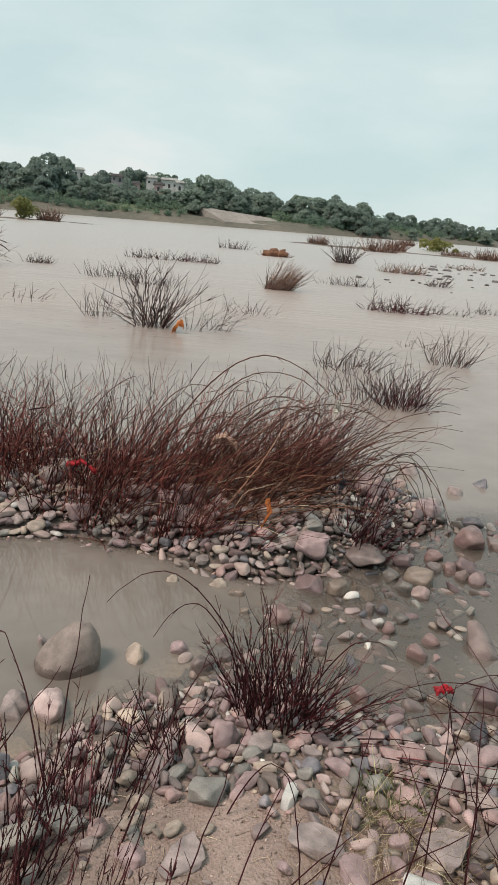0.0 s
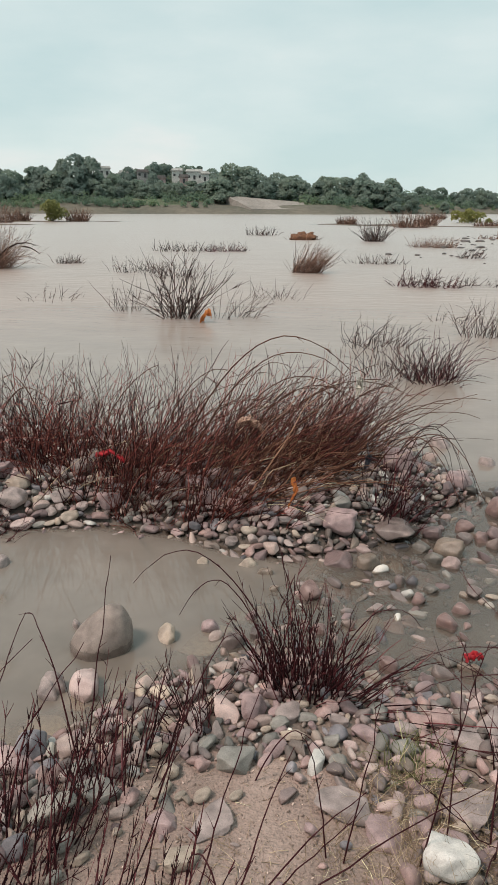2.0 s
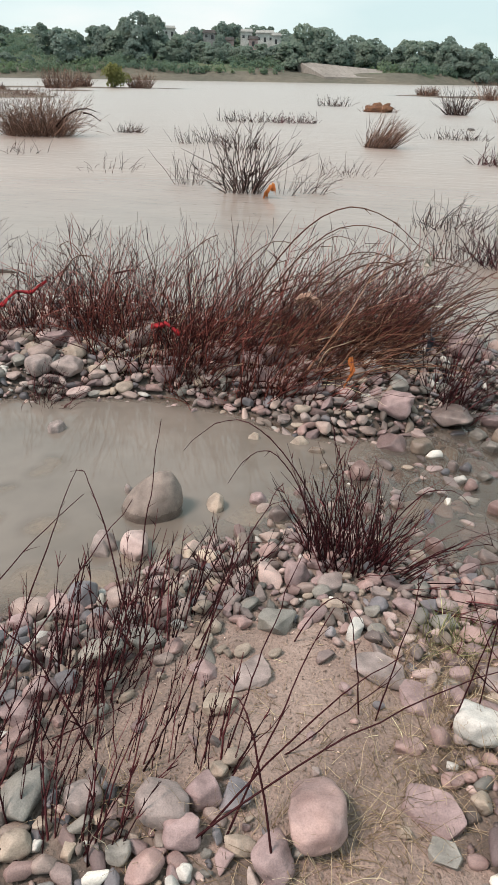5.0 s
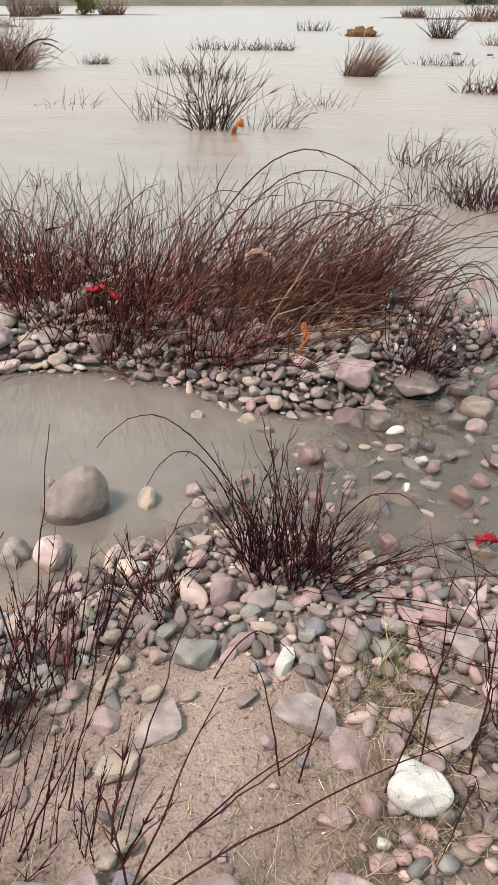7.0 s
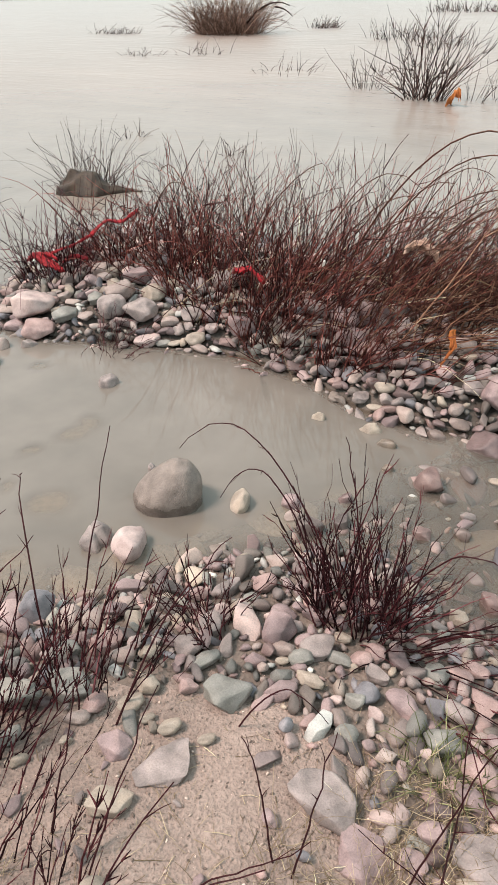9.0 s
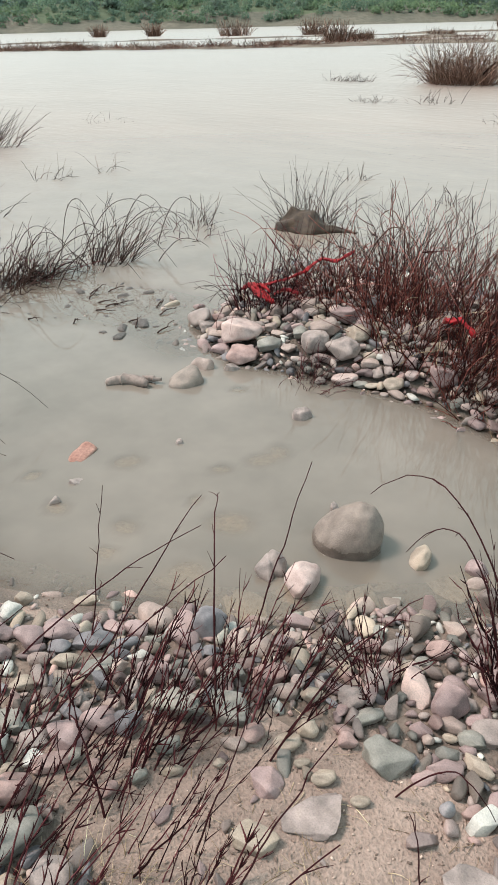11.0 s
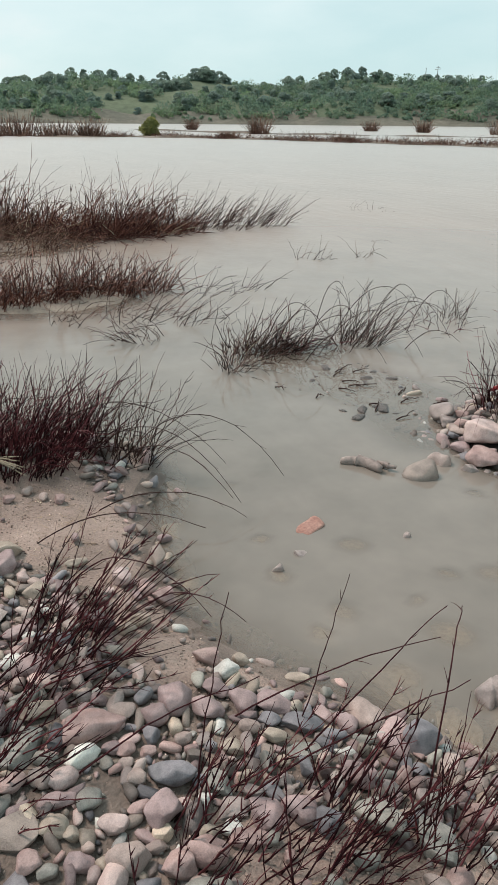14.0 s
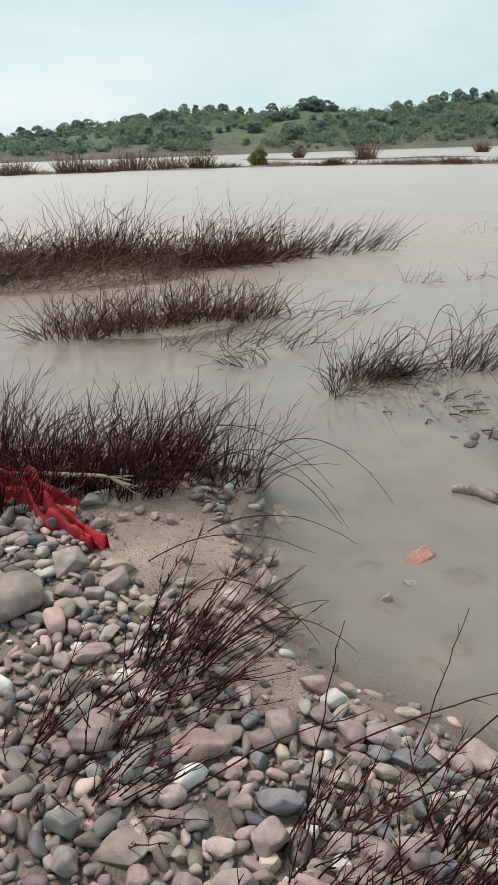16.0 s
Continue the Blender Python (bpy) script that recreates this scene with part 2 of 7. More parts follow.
def water_mat():
    """Silty water: the murk attribute says how much of the bed it hides."""
    m = bpy.data.materials.new("silty_water")
    m.use_nodes = True
    nt = m.node_tree
    nt.nodes.clear()
    out = nt.nodes.new("ShaderNodeOutputMaterial")
    pos = nt.nodes.new("ShaderNodeNewGeometry").outputs["Position"]
    murk = nt.nodes.new("ShaderNodeAttribute")
    murk.attribute_name = "murk"
    flow = nt.nodes.new("ShaderNodeAttribute")
    flow.attribute_name = "flow"
    mp = nt.nodes.new("ShaderNodeMapping")
    mp.inputs["Rotation"].default_value = (0, 0, radians(30))
    mp.inputs["Scale"].default_value = (0.55, 1.6, 1)
    nt.links.new(pos, mp.inputs["Vector"])
    silt = tex_noise(nt, mp.outputs["Vector"], 0.5, 5, 0.6)
    body = nt.nodes.new("ShaderNodeBsdfDiffuse")
    cloudy = tex_noise(nt, pos, 1.7, 4, 0.6)
    still = ramp(nt, cloudy, [(0.3, (0.168, 0.147, 0.127)), (0.7, (0.245, 0.213, 0.186))])
    river = ramp(nt, silt, [(0.3, (0.28, 0.218, 0.188)), (0.7, (0.345, 0.272, 0.236))])
    nt.links.new(blend(nt, still, river, flow.outputs["Fac"]), body.inputs["Color"])
    clear = nt.nodes.new("ShaderNodeBsdfTransparent")
    clear.inputs["Color"].default_value = (0.95, 0.91, 0.84, 1)
    under = nt.nodes.new("ShaderNodeMixShader")
    nt.links.new(murk.outputs["Fac"], under.inputs["Fac"])
    nt.links.new(clear.outputs[0], under.inputs[1])
    nt.links.new(body.outputs[0], under.inputs[2])
    ripple = tex_noise(nt, mp.outputs["Vector"], 2.6, 4, 0.55)
    swell = tex_noise(nt, mp.outputs["Vector"], 0.35, 3, 0.5)
    tiny = tex_noise(nt, pos, 9, 2, 0.5)
    hgt = blend(nt, blend(nt, ripple, swell, 0.35), tiny, 0.12)
    b = nt.nodes.new("ShaderNodeBump")
    b.inputs["Distance"].default_value = 0.06
    chop = nt.nodes.new("ShaderNodeMapRange")
    chop.inputs["To Min"].default_value, chop.inputs["To Max"].default_value = 0.025, 0.55
    nt.links.new(flow.outputs["Fac"], chop.inputs["Value"])
    nt.links.new(chop.outputs[0], b.inputs["Strength"])
    nt.links.new(hgt, b.inputs["Height"])
    gloss = nt.nodes.new("ShaderNodeBsdfGlossy")
    blur = nt.nodes.new("ShaderNodeMapRange")
    blur.inputs["To Min"].default_value, blur.inputs["To Max"].default_value = 0.02, 0.30
    nt.links.new(flow.outputs["Fac"], blur.inputs["Value"])
    nt.links.new(blur.outputs[0], gloss.inputs["Roughness"])
    gloss.inputs["Color"].default_value = (0.97, 0.965, 0.95, 1)
    nt.links.new(b.outputs["Normal"], gloss.inputs["Normal"])
    fres = nt.nodes.new("ShaderNodeFresnel")
    fres.inputs["IOR"].default_value = 1.52
    nt.links.new(b.outputs["Normal"], fres.inputs["Normal"])
    top = nt.nodes.new("ShaderNodeMixShader")
    calm = nt.nodes.new("ShaderNodeMapRange")
    calm.inputs["To Min"].default_value, calm.inputs["To Max"].default_value = 1.0, 0.60
    nt.links.new(flow.outputs["Fac"], calm.inputs["Value"])
    shine = nt.nodes.new("ShaderNodeMath")
    shine.operation = 'MULTIPLY'
    nt.links.new(fres.outputs[0], shine.inputs[0])
    nt.links.new(calm.outputs[0], shine.inputs[1])
    nt.links.new(shine.outputs[0], top.inputs["Fac"])
    nt.links.new(under.outputs[0], top.inputs[1])
    nt.links.new(gloss.outputs[0], top.inputs[2])
    nt.links.new(top.outputs[0], out.inputs["Surface"])
    return m


# ---- mesh helpers ----
def quick_mesh(name, verts, faces):
    """A mesh from numpy arrays; faces all have the same number of corners."""
    me = bpy.data.meshes.new(name)
    verts, faces = np.asarray(verts, np.float32), np.asarray(faces, np.int32)
    nf, k = faces.shape
    me.vertices.add(len(verts))
    me.vertices.foreach_set("co", verts.ravel())
    me.loops.add(nf * k)
    me.loops.foreach_set("vertex_index", faces.ravel())
    me.polygons.add(nf)
    me.polygons.foreach_set("loop_start", np.arange(0, nf * k, k, dtype=np.int32))
    me.polygons.foreach_set("use_smooth", np.ones(nf, bool))
    me.update(calc_edges=True)
    return me


def mesh_thing(name, me, mat, parent=None, at=None, label="", category="", group="", kind=""):
    if mat is not None and not me.materials:
        me.materials.append(mat)
    ob = new(name, me)
    if parent is not None:
        ob.parent = parent
    if at is not None:
        ob.location = at
    return tagged(ob, label, category, group, kind)


def part(name, bm, material, parent, label=""):
    me = bpy.data.meshes.new(name)
    bm.to_mesh(me)
    bm.free()
    return mesh_thing(name, me, material, parent, label=label)


def root(name, at, label, category, group="", kind=""):
    e = new(name)
    e.location = at
    return tagged(e, label, category, group, kind)


def box(bm, lo, hi, m=None):
    c = [(a + b) / 2 for a, b in zip(lo, hi)]
    s = [abs(b - a) for a, b in zip(lo, hi)]
    got = bmesh.ops.create_cube(bm, size=1, matrix=Matrix.LocRotScale(c, None, s))
    if m is not None:
        bmesh.ops.transform(bm, matrix=m, verts=got["verts"])
    return got["verts"]


def vnoise(x, y, scale, seed=0):
    """Smooth value noise in 0..1 on arrays."""
    x, y = np.asarray(x, float) * scale + seed * 17.31, np.asarray(y, float) * scale - seed * 9.7
    xi, yi = np.floor(x), np.floor(y)
    u, v = x - xi, y - yi
    u, v = u * u * (3 - 2 * u), v * v * (3 - 2 * v)

    def lattice(i, j):
        s = np.sin(i * 127.1 + j * 311.7 + seed * 74.7) * 43758.5453
        return s - np.floor(s)
    a, b = lattice(xi, yi), lattice(xi + 1, yi)
    c, d = lattice(xi, yi + 1), lattice(xi + 1, yi + 1)
    return (a * (1 - u) + b * u) * (1 - v) + (c * (1 - u) + d * u) * v


def inside_by(x, y, poly):
    """Signed distance to a closed outline, positive inside."""
    x, y = np.asarray(x, float), np.asarray(y, float)
    best, ins = np.full(x.shape, 1e9), np.zeros(x.shape, bool)
    for (ax, ay), (bx, by) in zip(poly, poly[1:] + poly[:1]):
        dx, dy = bx - ax, by - ay
        t = np.clip(((x - ax) * dx + (y - ay) * dy) / (dx * dx + dy * dy), 0, 1)
        best = np.minimum(best, np.hypot(x - ax - t * dx, y - ay - t * dy))
        if dy:
            ins ^= ((ay > y) != (by > y)) & (x < (y - ay) * dx / dy + ax)
    return np.where(ins, best, -best)


def to_line(x, y, pts):
    best = np.full(np.shape(x), 1e9)
    for (ax, ay), (bx, by) in zip(pts, pts[1:]):
        dx, dy = bx - ax, by - ay
        t = np.clip(((x - ax) * dx + (y - ay) * dy) / (dx * dx + dy * dy), 0, 1)
        best = np.minimum(best, np.hypot(x - ax - t * dx, y - ay - t * dy))
    return best


# ---- the lie of the land: near bank, gravel island, bars, far bank and hills ----
SHORE = [(60.03, 0.84), (6.03, 2.512), (2.493, 2.8), (1.136, 2.711), (0.825, 2.687), (0.535, 2.723), (0.336, 2.842), (0.084, 2.738), (-0.118, 2.575), (-0.271, 2.373),
         (-0.373, 2.211), (-0.575, 2.069), (-0.726, 1.967), (-0.928, 1.805), (-1.149, 1.673), (-1.339, 1.671), (-1.529, 1.67), (-1.947, 1.737),
         (-2.225, 1.894), (-2.474, 1.913), (-2.776, 1.641), (-3.029, 1.191), (-3.432, 0.491), (-4.2, -0.8), (-8.948, -5.093), (-59.69, -30.62), (-398.53, -144.12),
         (-384.49, -1504.05), (1465.52, -1533.71), (1499.66, -31.89)]
ISLAND = [(-2.352, 3.592), (-2.105, 3.415), (-1.705, 3.46), (-1.253, 3.625), (-0.901, 3.71), (-0.401, 3.696), (-0.103, 3.58), (0.197, 3.544), (0.45, 3.708), (0.704, 3.893),
          (0.911, 4.238), (1.118, 4.544), (0.976, 4.945), (0.64, 5.337), (0.039, 5.378), (-0.767, 5.267), (-1.568, 5.206), (-2.27, 5.099), (-2.684, 4.491)]
CAUSEWAY = [(0.486, 2.773), (0.745, 3.33), (1.106, 3.939), (1.516, 4.349)]
SHALLOWS = [(-2.203, 3.544), (-2.902, 3.537), (-3.503, 3.281)]
FAR_BARS = [[(-77.9, -9.8), (-71, -0.62), (-69.08, 18.72), (-57.02, 27.96), (-45.93, 33.1), (-36.75, 41.22), (-30.56, 49.28)], [(-45.74, 48.25), (-41.56, 57.33), (-37.35, 66.37)], [(-112.12, 29.54), (-84.06, 35.86), (-65.84, 52.2), (-47.21, 82.46), (-36.96, 88.44)],
            [(-4.55, 82.09), (4.48, 74.93), (15.61, 71.67), (27.49, 65.39)]]
MOUNDS = [(-9.607, 0.933, 1.3, 2.2, 0.07), (-6.005, 1.876, 0.7, 1.2, 0.02), (-3.753, 3.279, 0.4, 0.7, 0.0)]
RIDGE_AZ = [-120, -100, -90, -86, -80, -76, -71.5, -66, -60, -54, -50, -46, -43, -39, -35, -31, -28, -24, -20, -16, -12, -4, 6, 16, 40]
RIDGE_H = [3, 4, 9, 11, 15.5, 14, 16.5, 13, 15.5, 16, 14.5, 17, 14.5, 15, 13.5, 13, 11.5, 11, 12.5, 12.5, 8.5, 7.5, 4.5, 3.5, 3]


SANDY = [(0.292, 1.776, 0.46, 0.36), (-0.05, 1.632, 0.30, 0.16), (-1.811, 1.358, 0.34, 0.34), (-1.13, 1.543, 0.45, 0.13), (0.589, 1.437, 0.22, 0.26), (-1.48, 1.5, 0.25, 0.18), (-0.08, 1.68, 0.24, 0.18), (-1.95, 1.33, 0.30, 0.26), (-2.20, 1.25, 0.28, 0.30)]


def island_z(x, y):
    d = inside_by(x, y, ISLAND)
    return np.where(d > 0, 0.13 * (1 - np.exp(-np.maximum(d, 0) / 0.22)), -0.34 * (1 - np.exp(np.minimum(d, 0) / 0.5))) + 0.03 * (vnoise(x, y, 3.2, 4) - 0.5)


def ground_z(x, y):
    x, y = np.asarray(x, float), np.asarray(y, float)
    d = inside_by(x, y, SHORE)
    up = 0.015 + 0.115 * (1 - np.exp(-np.maximum(d, 0) / 0.2)) + 0.035 * np.clip(d - 0.6, 0, 40)
    down = -0.10 * (1 - np.exp(np.minimum(d, 0) / 0.35)) - 0.6 * np.clip((-d - 2.6) / 6, 0, 1)
    z = np.where(d > 0, up, down)
    z = np.maximum(z, -0.020 - 0.3 * np.maximum(0, to_line(x, y, CAUSEWAY) - 0.34))
    z = np.maximum(z, -0.035 - 0.3 * np.maximum(0, to_line(x, y, SHALLOWS) - 0.3))
    for cx, cy, rx, ry, h in MOUNDS:
        q = np.hypot((x - cx) / rx, (y - cy) / ry)
        z = np.maximum(z, h - 0.25 * np.maximum(0, q - 0.5))
    r = np.hypot(x, y)
    z = z + np.where(r < 15, 0.03 * (vnoise(x, y, 2.3, 1) - 0.5) + 0.012 * (vnoise(x, y, 9, 2) - 0.5), 0)
    for k, bar in enumerate(FAR_BARS):
        z = np.maximum(z, 0.16 - 0.055 * to_line(x, y, bar) - 0.28 * (vnoise(x, y, 0.22, 5 + k) - 0.42))
    az = np.degrees(np.arctan2(x, y))
    start = 232 + 14 * (vnoise(az, 0 * az, 0.11, 8) - 0.5) + 4.5 * np.clip(az + 4, 0, 40)
    q = r - start
    top = np.interp(az, RIDGE_AZ, RIDGE_H) + 2 * (vnoise(x, y, 0.022, 12) - 0.5)
    face = np.clip(q / 9, -1, 1) * 2.4 + 1.5 * (vnoise(x, y, 0.09, 9) - 0.5) * np.clip(q / 9, 0, 1)
    hill = face + np.maximum(top - 2.4, 0) * np.clip((q - 9) / 62, 0, 1) ** 0.85 + 1.6 * (vnoise(x, y, 0.05, 10) - 0.5) * np.clip(q / 30, 0, 1)
    return np.where((az > -125) & (az < 60) & (q > -9), np.maximum(z, hill), z)


def surface_z(x, y):
    """The higher of the ground and the gravel island at one point."""
    return float(max(ground_z(x, y), island_z(x, y)))


def polar(radii, dense, rest, cx, cy):
    """Vertices and quads of a disc whose spokes are denser where the view goes."""
    az = np.concatenate([np.linspace(-108, 24, dense, endpoint=False), np.linspace(24, 252, rest, endpoint=False)])
    a, r = np.meshgrid(np.radians(az), radii)
    x, y = cx + r * np.sin(a), cy + r * np.cos(a)
    nr, na = x.shape
    i, j = np.meshgrid(np.arange(nr - 1), np.arange(na), indexing='ij')
    j2 = (j + 1) % na
    return x.ravel(), y.ravel(), np.stack([i * na + j, i * na + j2, (i + 1) * na + j2, (i + 1) * na + j], -1).reshape(-1, 4)


gx, gy, gf = polar(np.geomspace(0.03, 2600, 340), 400, 120, 0.3, 0.3)
gz = ground_z(gx, gy)
g_me = quick_mesh("ground", np.stack([gx, gy, gz], -1), gf)
for mt in (SAND, MUD, DEBRIS, EARTH, TURF, BANK_SHADE_SILT, SHADE_SILT, DAMP):
    g_me.materials.append(mt)
fx, fy, fz = gx[gf].mean(1), gy[gf].mean(1), gz[gf].mean(1)
f_r = np.hypot(fx, fy)
f_slot = np.where(inside_by(fx, fy, SHORE) > -0.04, 0, 1)
f_slot = np.where((f_r > 25) & (f_r < 160) & (fz > -0.1) & (f_slot == 1), 2, f_slot)
f_slot = np.where((f_r > 160) & (fz > -0.8) & (f_slot != 0), np.where(fz > 3.2 + 3 * (vnoise(fx, fy, 0.03, 21) - 0.5), 4, 3), f_slot)
sand_q = np.min([np.hypot((fx - a) / b, (fy - c) / d) for a, c, b, d in SANDY], axis=0) + 0.5 * (vnoise(fx, fy, 6, 41) - 0.5)
sand_q = np.where((fx < -0.55) & (inside_by(fx, fy, SHORE) < 0.15), 0, sand_q)
f_slot = np.where((f_slot == 0) & (sand_q > 1.0) & (f_r + 1.5 * vnoise(fx, fy, 1.2, 43) < 4.6), 5, f_slot)
f_slot = np.where((f_slot == 1) & (to_line(fx, fy, CAUSEWAY) < 0.55), 6, f_slot)
damp = inside_by(fx, fy, SHORE) + 0.05 * (vnoise(fx, fy, 8, 47) - 0.5)
f_slot = np.where((f_r < 12) & (damp > -0.06) & (damp < 0.075) & (f_slot != 6), 7, f_slot)
g_me.polygons.foreach_set("material_index", f_slot.astype(np.int32))
ground = mesh_thing("ground", g_me, None, label="sandy river bank, silty bed and far grassy hills", category="ground", kind="structure")

ix, iy = np.meshgrid(np.arange(-3.3, 1.8, 0.05), np.arange(3.0, 5.9, 0.05), indexing='ij')
n_i, n_j = ix.shape
a_i, a_j = np.meshgrid(np.arange(n_i - 1), np.arange(n_j - 1), indexing='ij')
isl_f = np.stack([a_i * n_j + a_j, (a_i + 1) * n_j + a_j, (a_i + 1) * n_j + a_j + 1, a_i * n_j + a_j + 1], -1).reshape(-1, 4)
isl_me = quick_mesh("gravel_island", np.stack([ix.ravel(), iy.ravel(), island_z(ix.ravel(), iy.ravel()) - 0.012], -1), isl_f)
island = mesh_thing("gravel_island", isl_me, SHADE_SILT, label="low gravel island of pink and grey cobbles", category="gravel island", kind="structure")

wx, wy, wf = polar(np.concatenate([np.linspace(0.9, 4.4, 100), np.geomspace(4.45, 2600, 150)]), 300, 60, 0.3, 0.3)
bed = np.maximum(ground_z(wx, wy), np.where(np.hypot(wx, wy) < 9, island_z(wx, wy), -9))
SUNK = [(-1.398, 2.456, 0.085, 0.56, 1.0), (-0.968, 2.093, 0.060, 0.62, 0.4), (-0.798, 2.505, 0.110, 0.62, 0.6), (-1.316, 2.093, 0.070, 0.61, 0.2), (-1.027, 2.867, 0.085, 0.54, 0.9),
        (-1.092, 2.702, 0.060, 0.54, 0.8), (-0.694, 2.234, 0.095, 0.62, 0.5), (-1.573, 2.122, 0.055, 0.59, 1.1), (-1.568, 3.206, 0.055, 0.56, 0.3), (-0.997, 2.498, 0.050, 0.52, 2.0),
        (-1.037, 2.214, 0.080, 0.54, 0.1), (-1.021, 2.954, 0.080, 0.52, 2.6), (-0.423, 2.430, 0.050, 0.61, 0.0), (0.097, 3.689, 0.085, 0.34, 0.7), (0.296, 3.343, 0.070, 0.34, 1.2),
        (0.815, 3.492, 0.085, 0.34, 1.6), (0.809, 2.980, 0.065, 0.34, 0.5), (0.557, 3.078, 0.075, 0.34, 0.9), (0.665, 3.112, 0.050, 0.34, 2.1), (0.618, 3.385, 0.055, 0.34, 0.4),
        (0.428, 3.326, 0.065, 0.34, 1.9), (0.653, 3.612, 0.060, 0.34, 2.8), (0.730, 3.150, 0.045, 0.34, 0.1)]
sunk = random.Random(31)
while len(SUNK) < 46:
    sx, sy = sunk.uniform(-2.2, 0.1), sunk.uniform(1.75, 3.45)
    r = sunk.uniform(0.03, 0.085)
    if -0.5 < inside_by(sx, sy, SHORE) < -0.06 and inside_by(sx, sy, ISLAND) < -0.1:
        SUNK.append((sx, sy, r, sunk.uniform(0.12, 0.4), sunk.uniform(0, 6)))
w_me = quick_mesh("water", np.stack([wx, wy, 0 * wx], -1), wf)
murk = w_me.attributes.new("murk", 'FLOAT', 'POINT')
clear_run = np.clip(1.25 - to_line(wx, wy, CAUSEWAY) / 0.55, 0, 1)
hides = (1 - 0.8 * np.exp(-np.maximum(-bed, 0) / 0.035)) * (1 - 0.58 * clear_run)
for sx, sy, r, seen, turn in SUNK:
    ex = ((wx - sx) * math.cos(turn) + (wy - sy) * math.sin(turn)) / (1.3 * r)
    ey = ((wy - sy) * math.cos(turn) - (wx - sx) * math.sin(turn)) / r
    hides = np.minimum(hides, 1 - 0.75 * seen * np.clip(1.5 - 1.5 * np.hypot(ex, ey), 0, 1))
murk.data.foreach_set("value", hides.astype(np.float32))
flow = w_me.attributes.new("flow", 'FLOAT', 'POINT')
out_of_pool = np.clip((np.hypot(wx + 0.6, wy - 2.4) - 2.2) / 9.0, 0, 1) ** 0.8
flow.data.foreach_set("value", out_of_pool.astype(np.float32))
water = mesh_thing("water", w_me, water_mat(), label="shallow silty brown river water, slowly flowing", category="water", kind="structure")


# ---- stones ----
def stone_mesh(name, seed, edge, level):
    """A river stone in a 2 x 2 x 2 box; edge 0 smooth, 1 blunt-edged, 2 a broken slab."""
    rng = np.random.RandomState(seed)
    if edge:
        return broken_stone(name, rng, edge, level)
    bm = bmesh.new()
    bmesh.ops.create_icosphere(bm, subdivisions=level, radius=1)
    co = np.array([v.co[:] for v in bm.verts])
    p = rng.uniform(2.1, 2.7)
    co /= (np.abs(co) ** p).sum(1, keepdims=True) ** (1 / p)
    for _ in range(7):
        n = rng.normal(size=3)
        n /= np.linalg.norm(n)
        co -= np.outer(np.maximum(co @ n - rng.uniform(0.50, 0.84), 0) * 0.75, n)
    for v, c in zip(bm.verts, co):
        k = noise.noise(Vector(c) * 1.3 + Vector((seed * 3.7, 0, 0))) * 0.16 + noise.noise(Vector(c) * 3.5 + Vector((0, seed * 2.1, 0))) * 0.03
        v.co = Vector(c) * (1 + k)
    co = np.array([v.co[:] for v in bm.verts])
    lo, hi = co.min(0), co.max(0)
    for v in bm.verts:
        v.co = Vector((np.array(v.co) - (lo + hi) / 2) / (hi - lo) * 2)
    me = bpy.data.meshes.new(name)
    bm.to_mesh(me)
    bm.free()
    me.polygons.foreach_set("use_smooth", np.ones(len(me.polygons), bool))
    return me


def broken_stone(name, rng, edge, level):
    """The hull of a few scattered corners with worn, bevelled edges, in a 2 x 2 x 2 box."""
    pts, want = [], rng.randint(11, 17) if edge == 1 else rng.randint(9, 13)
    for _ in range(900):
        d = rng.normal(size=3)
        p = d / (np.abs(d) ** 3.2).sum() ** (1 / 3.2) * rng.uniform(0.82, 1.0)
        if edge == 2:
            p[2] = math.copysign(0.8, p[2]) + 0.25 * rng.uniform(-1, 1)
        if all(np.linalg.norm(p - q) > 0.52 for q in pts):
            pts.append(p)
        if len(pts) >= want:
            break
    bm = bmesh.new()
    for p in pts:
        bm.verts.new(p)
    hull = bmesh.ops.convex_hull(bm, input=bm.verts[:])
    bmesh.ops.delete(bm, geom=[v for v in bm.verts if not v.link_faces], context='VERTS')
    bmesh.ops.dissolve_limit(bm, angle_limit=0.2, verts=bm.verts[:], edges=bm.edges[:])
    worn = 0.12 if edge == 1 else 0.09
    bmesh.ops.bevel(bm, geom=bm.edges[:], offset=worn, segments=3 if level > 3 else 2 if level > 2 else 1, profile=0.55, affect='EDGES', clamp_overlap=True)
    bmesh.ops.triangulate(bm, faces=bm.faces[:])
    if level > 3:
        bmesh.ops.subdivide_edges(bm, edges=[e for e in bm.edges if e.calc_length() > 0.28], cuts=2, use_grid_fill=True)
        bmesh.ops.triangulate(bm, faces=bm.faces[:])
    shift = Vector(rng.uniform(0, 50, 3))
    for v in bm.verts:
        c = v.co.copy()
        v.co = c * (1 + 0.10 * noise.noise(c * 1.4 + shift) + 0.04 * noise.noise(c * 4.0 + shift))
    co = np.array([v.co[:] for v in bm.verts])
    lo, hi = co.min(0), co.max(0)
    for v in bm.verts:
        v.co = Vector((np.array(v.co) - (lo + hi) / 2) / (hi - lo) * 2)
    me = bpy.data.meshes.new(name)
    bm.to_mesh(me)
    bm.free()
    me.polygons.foreach_set("use_smooth", np.ones(len(me.polygons), bool))
    return me


HERO_SHAPES = {}
LABELS = {"grey": "grey", "ash": "warm grey", "blue": "blue-grey", "mauve": "mauve-grey", "rose": "dusty rose", "pink": "pale pink", "tan": "pale tan", "green": "greenish grey", "dun": "dark grey-brown", "white": "chalky white"}
taken = []
hero_rng = random.Random(11)


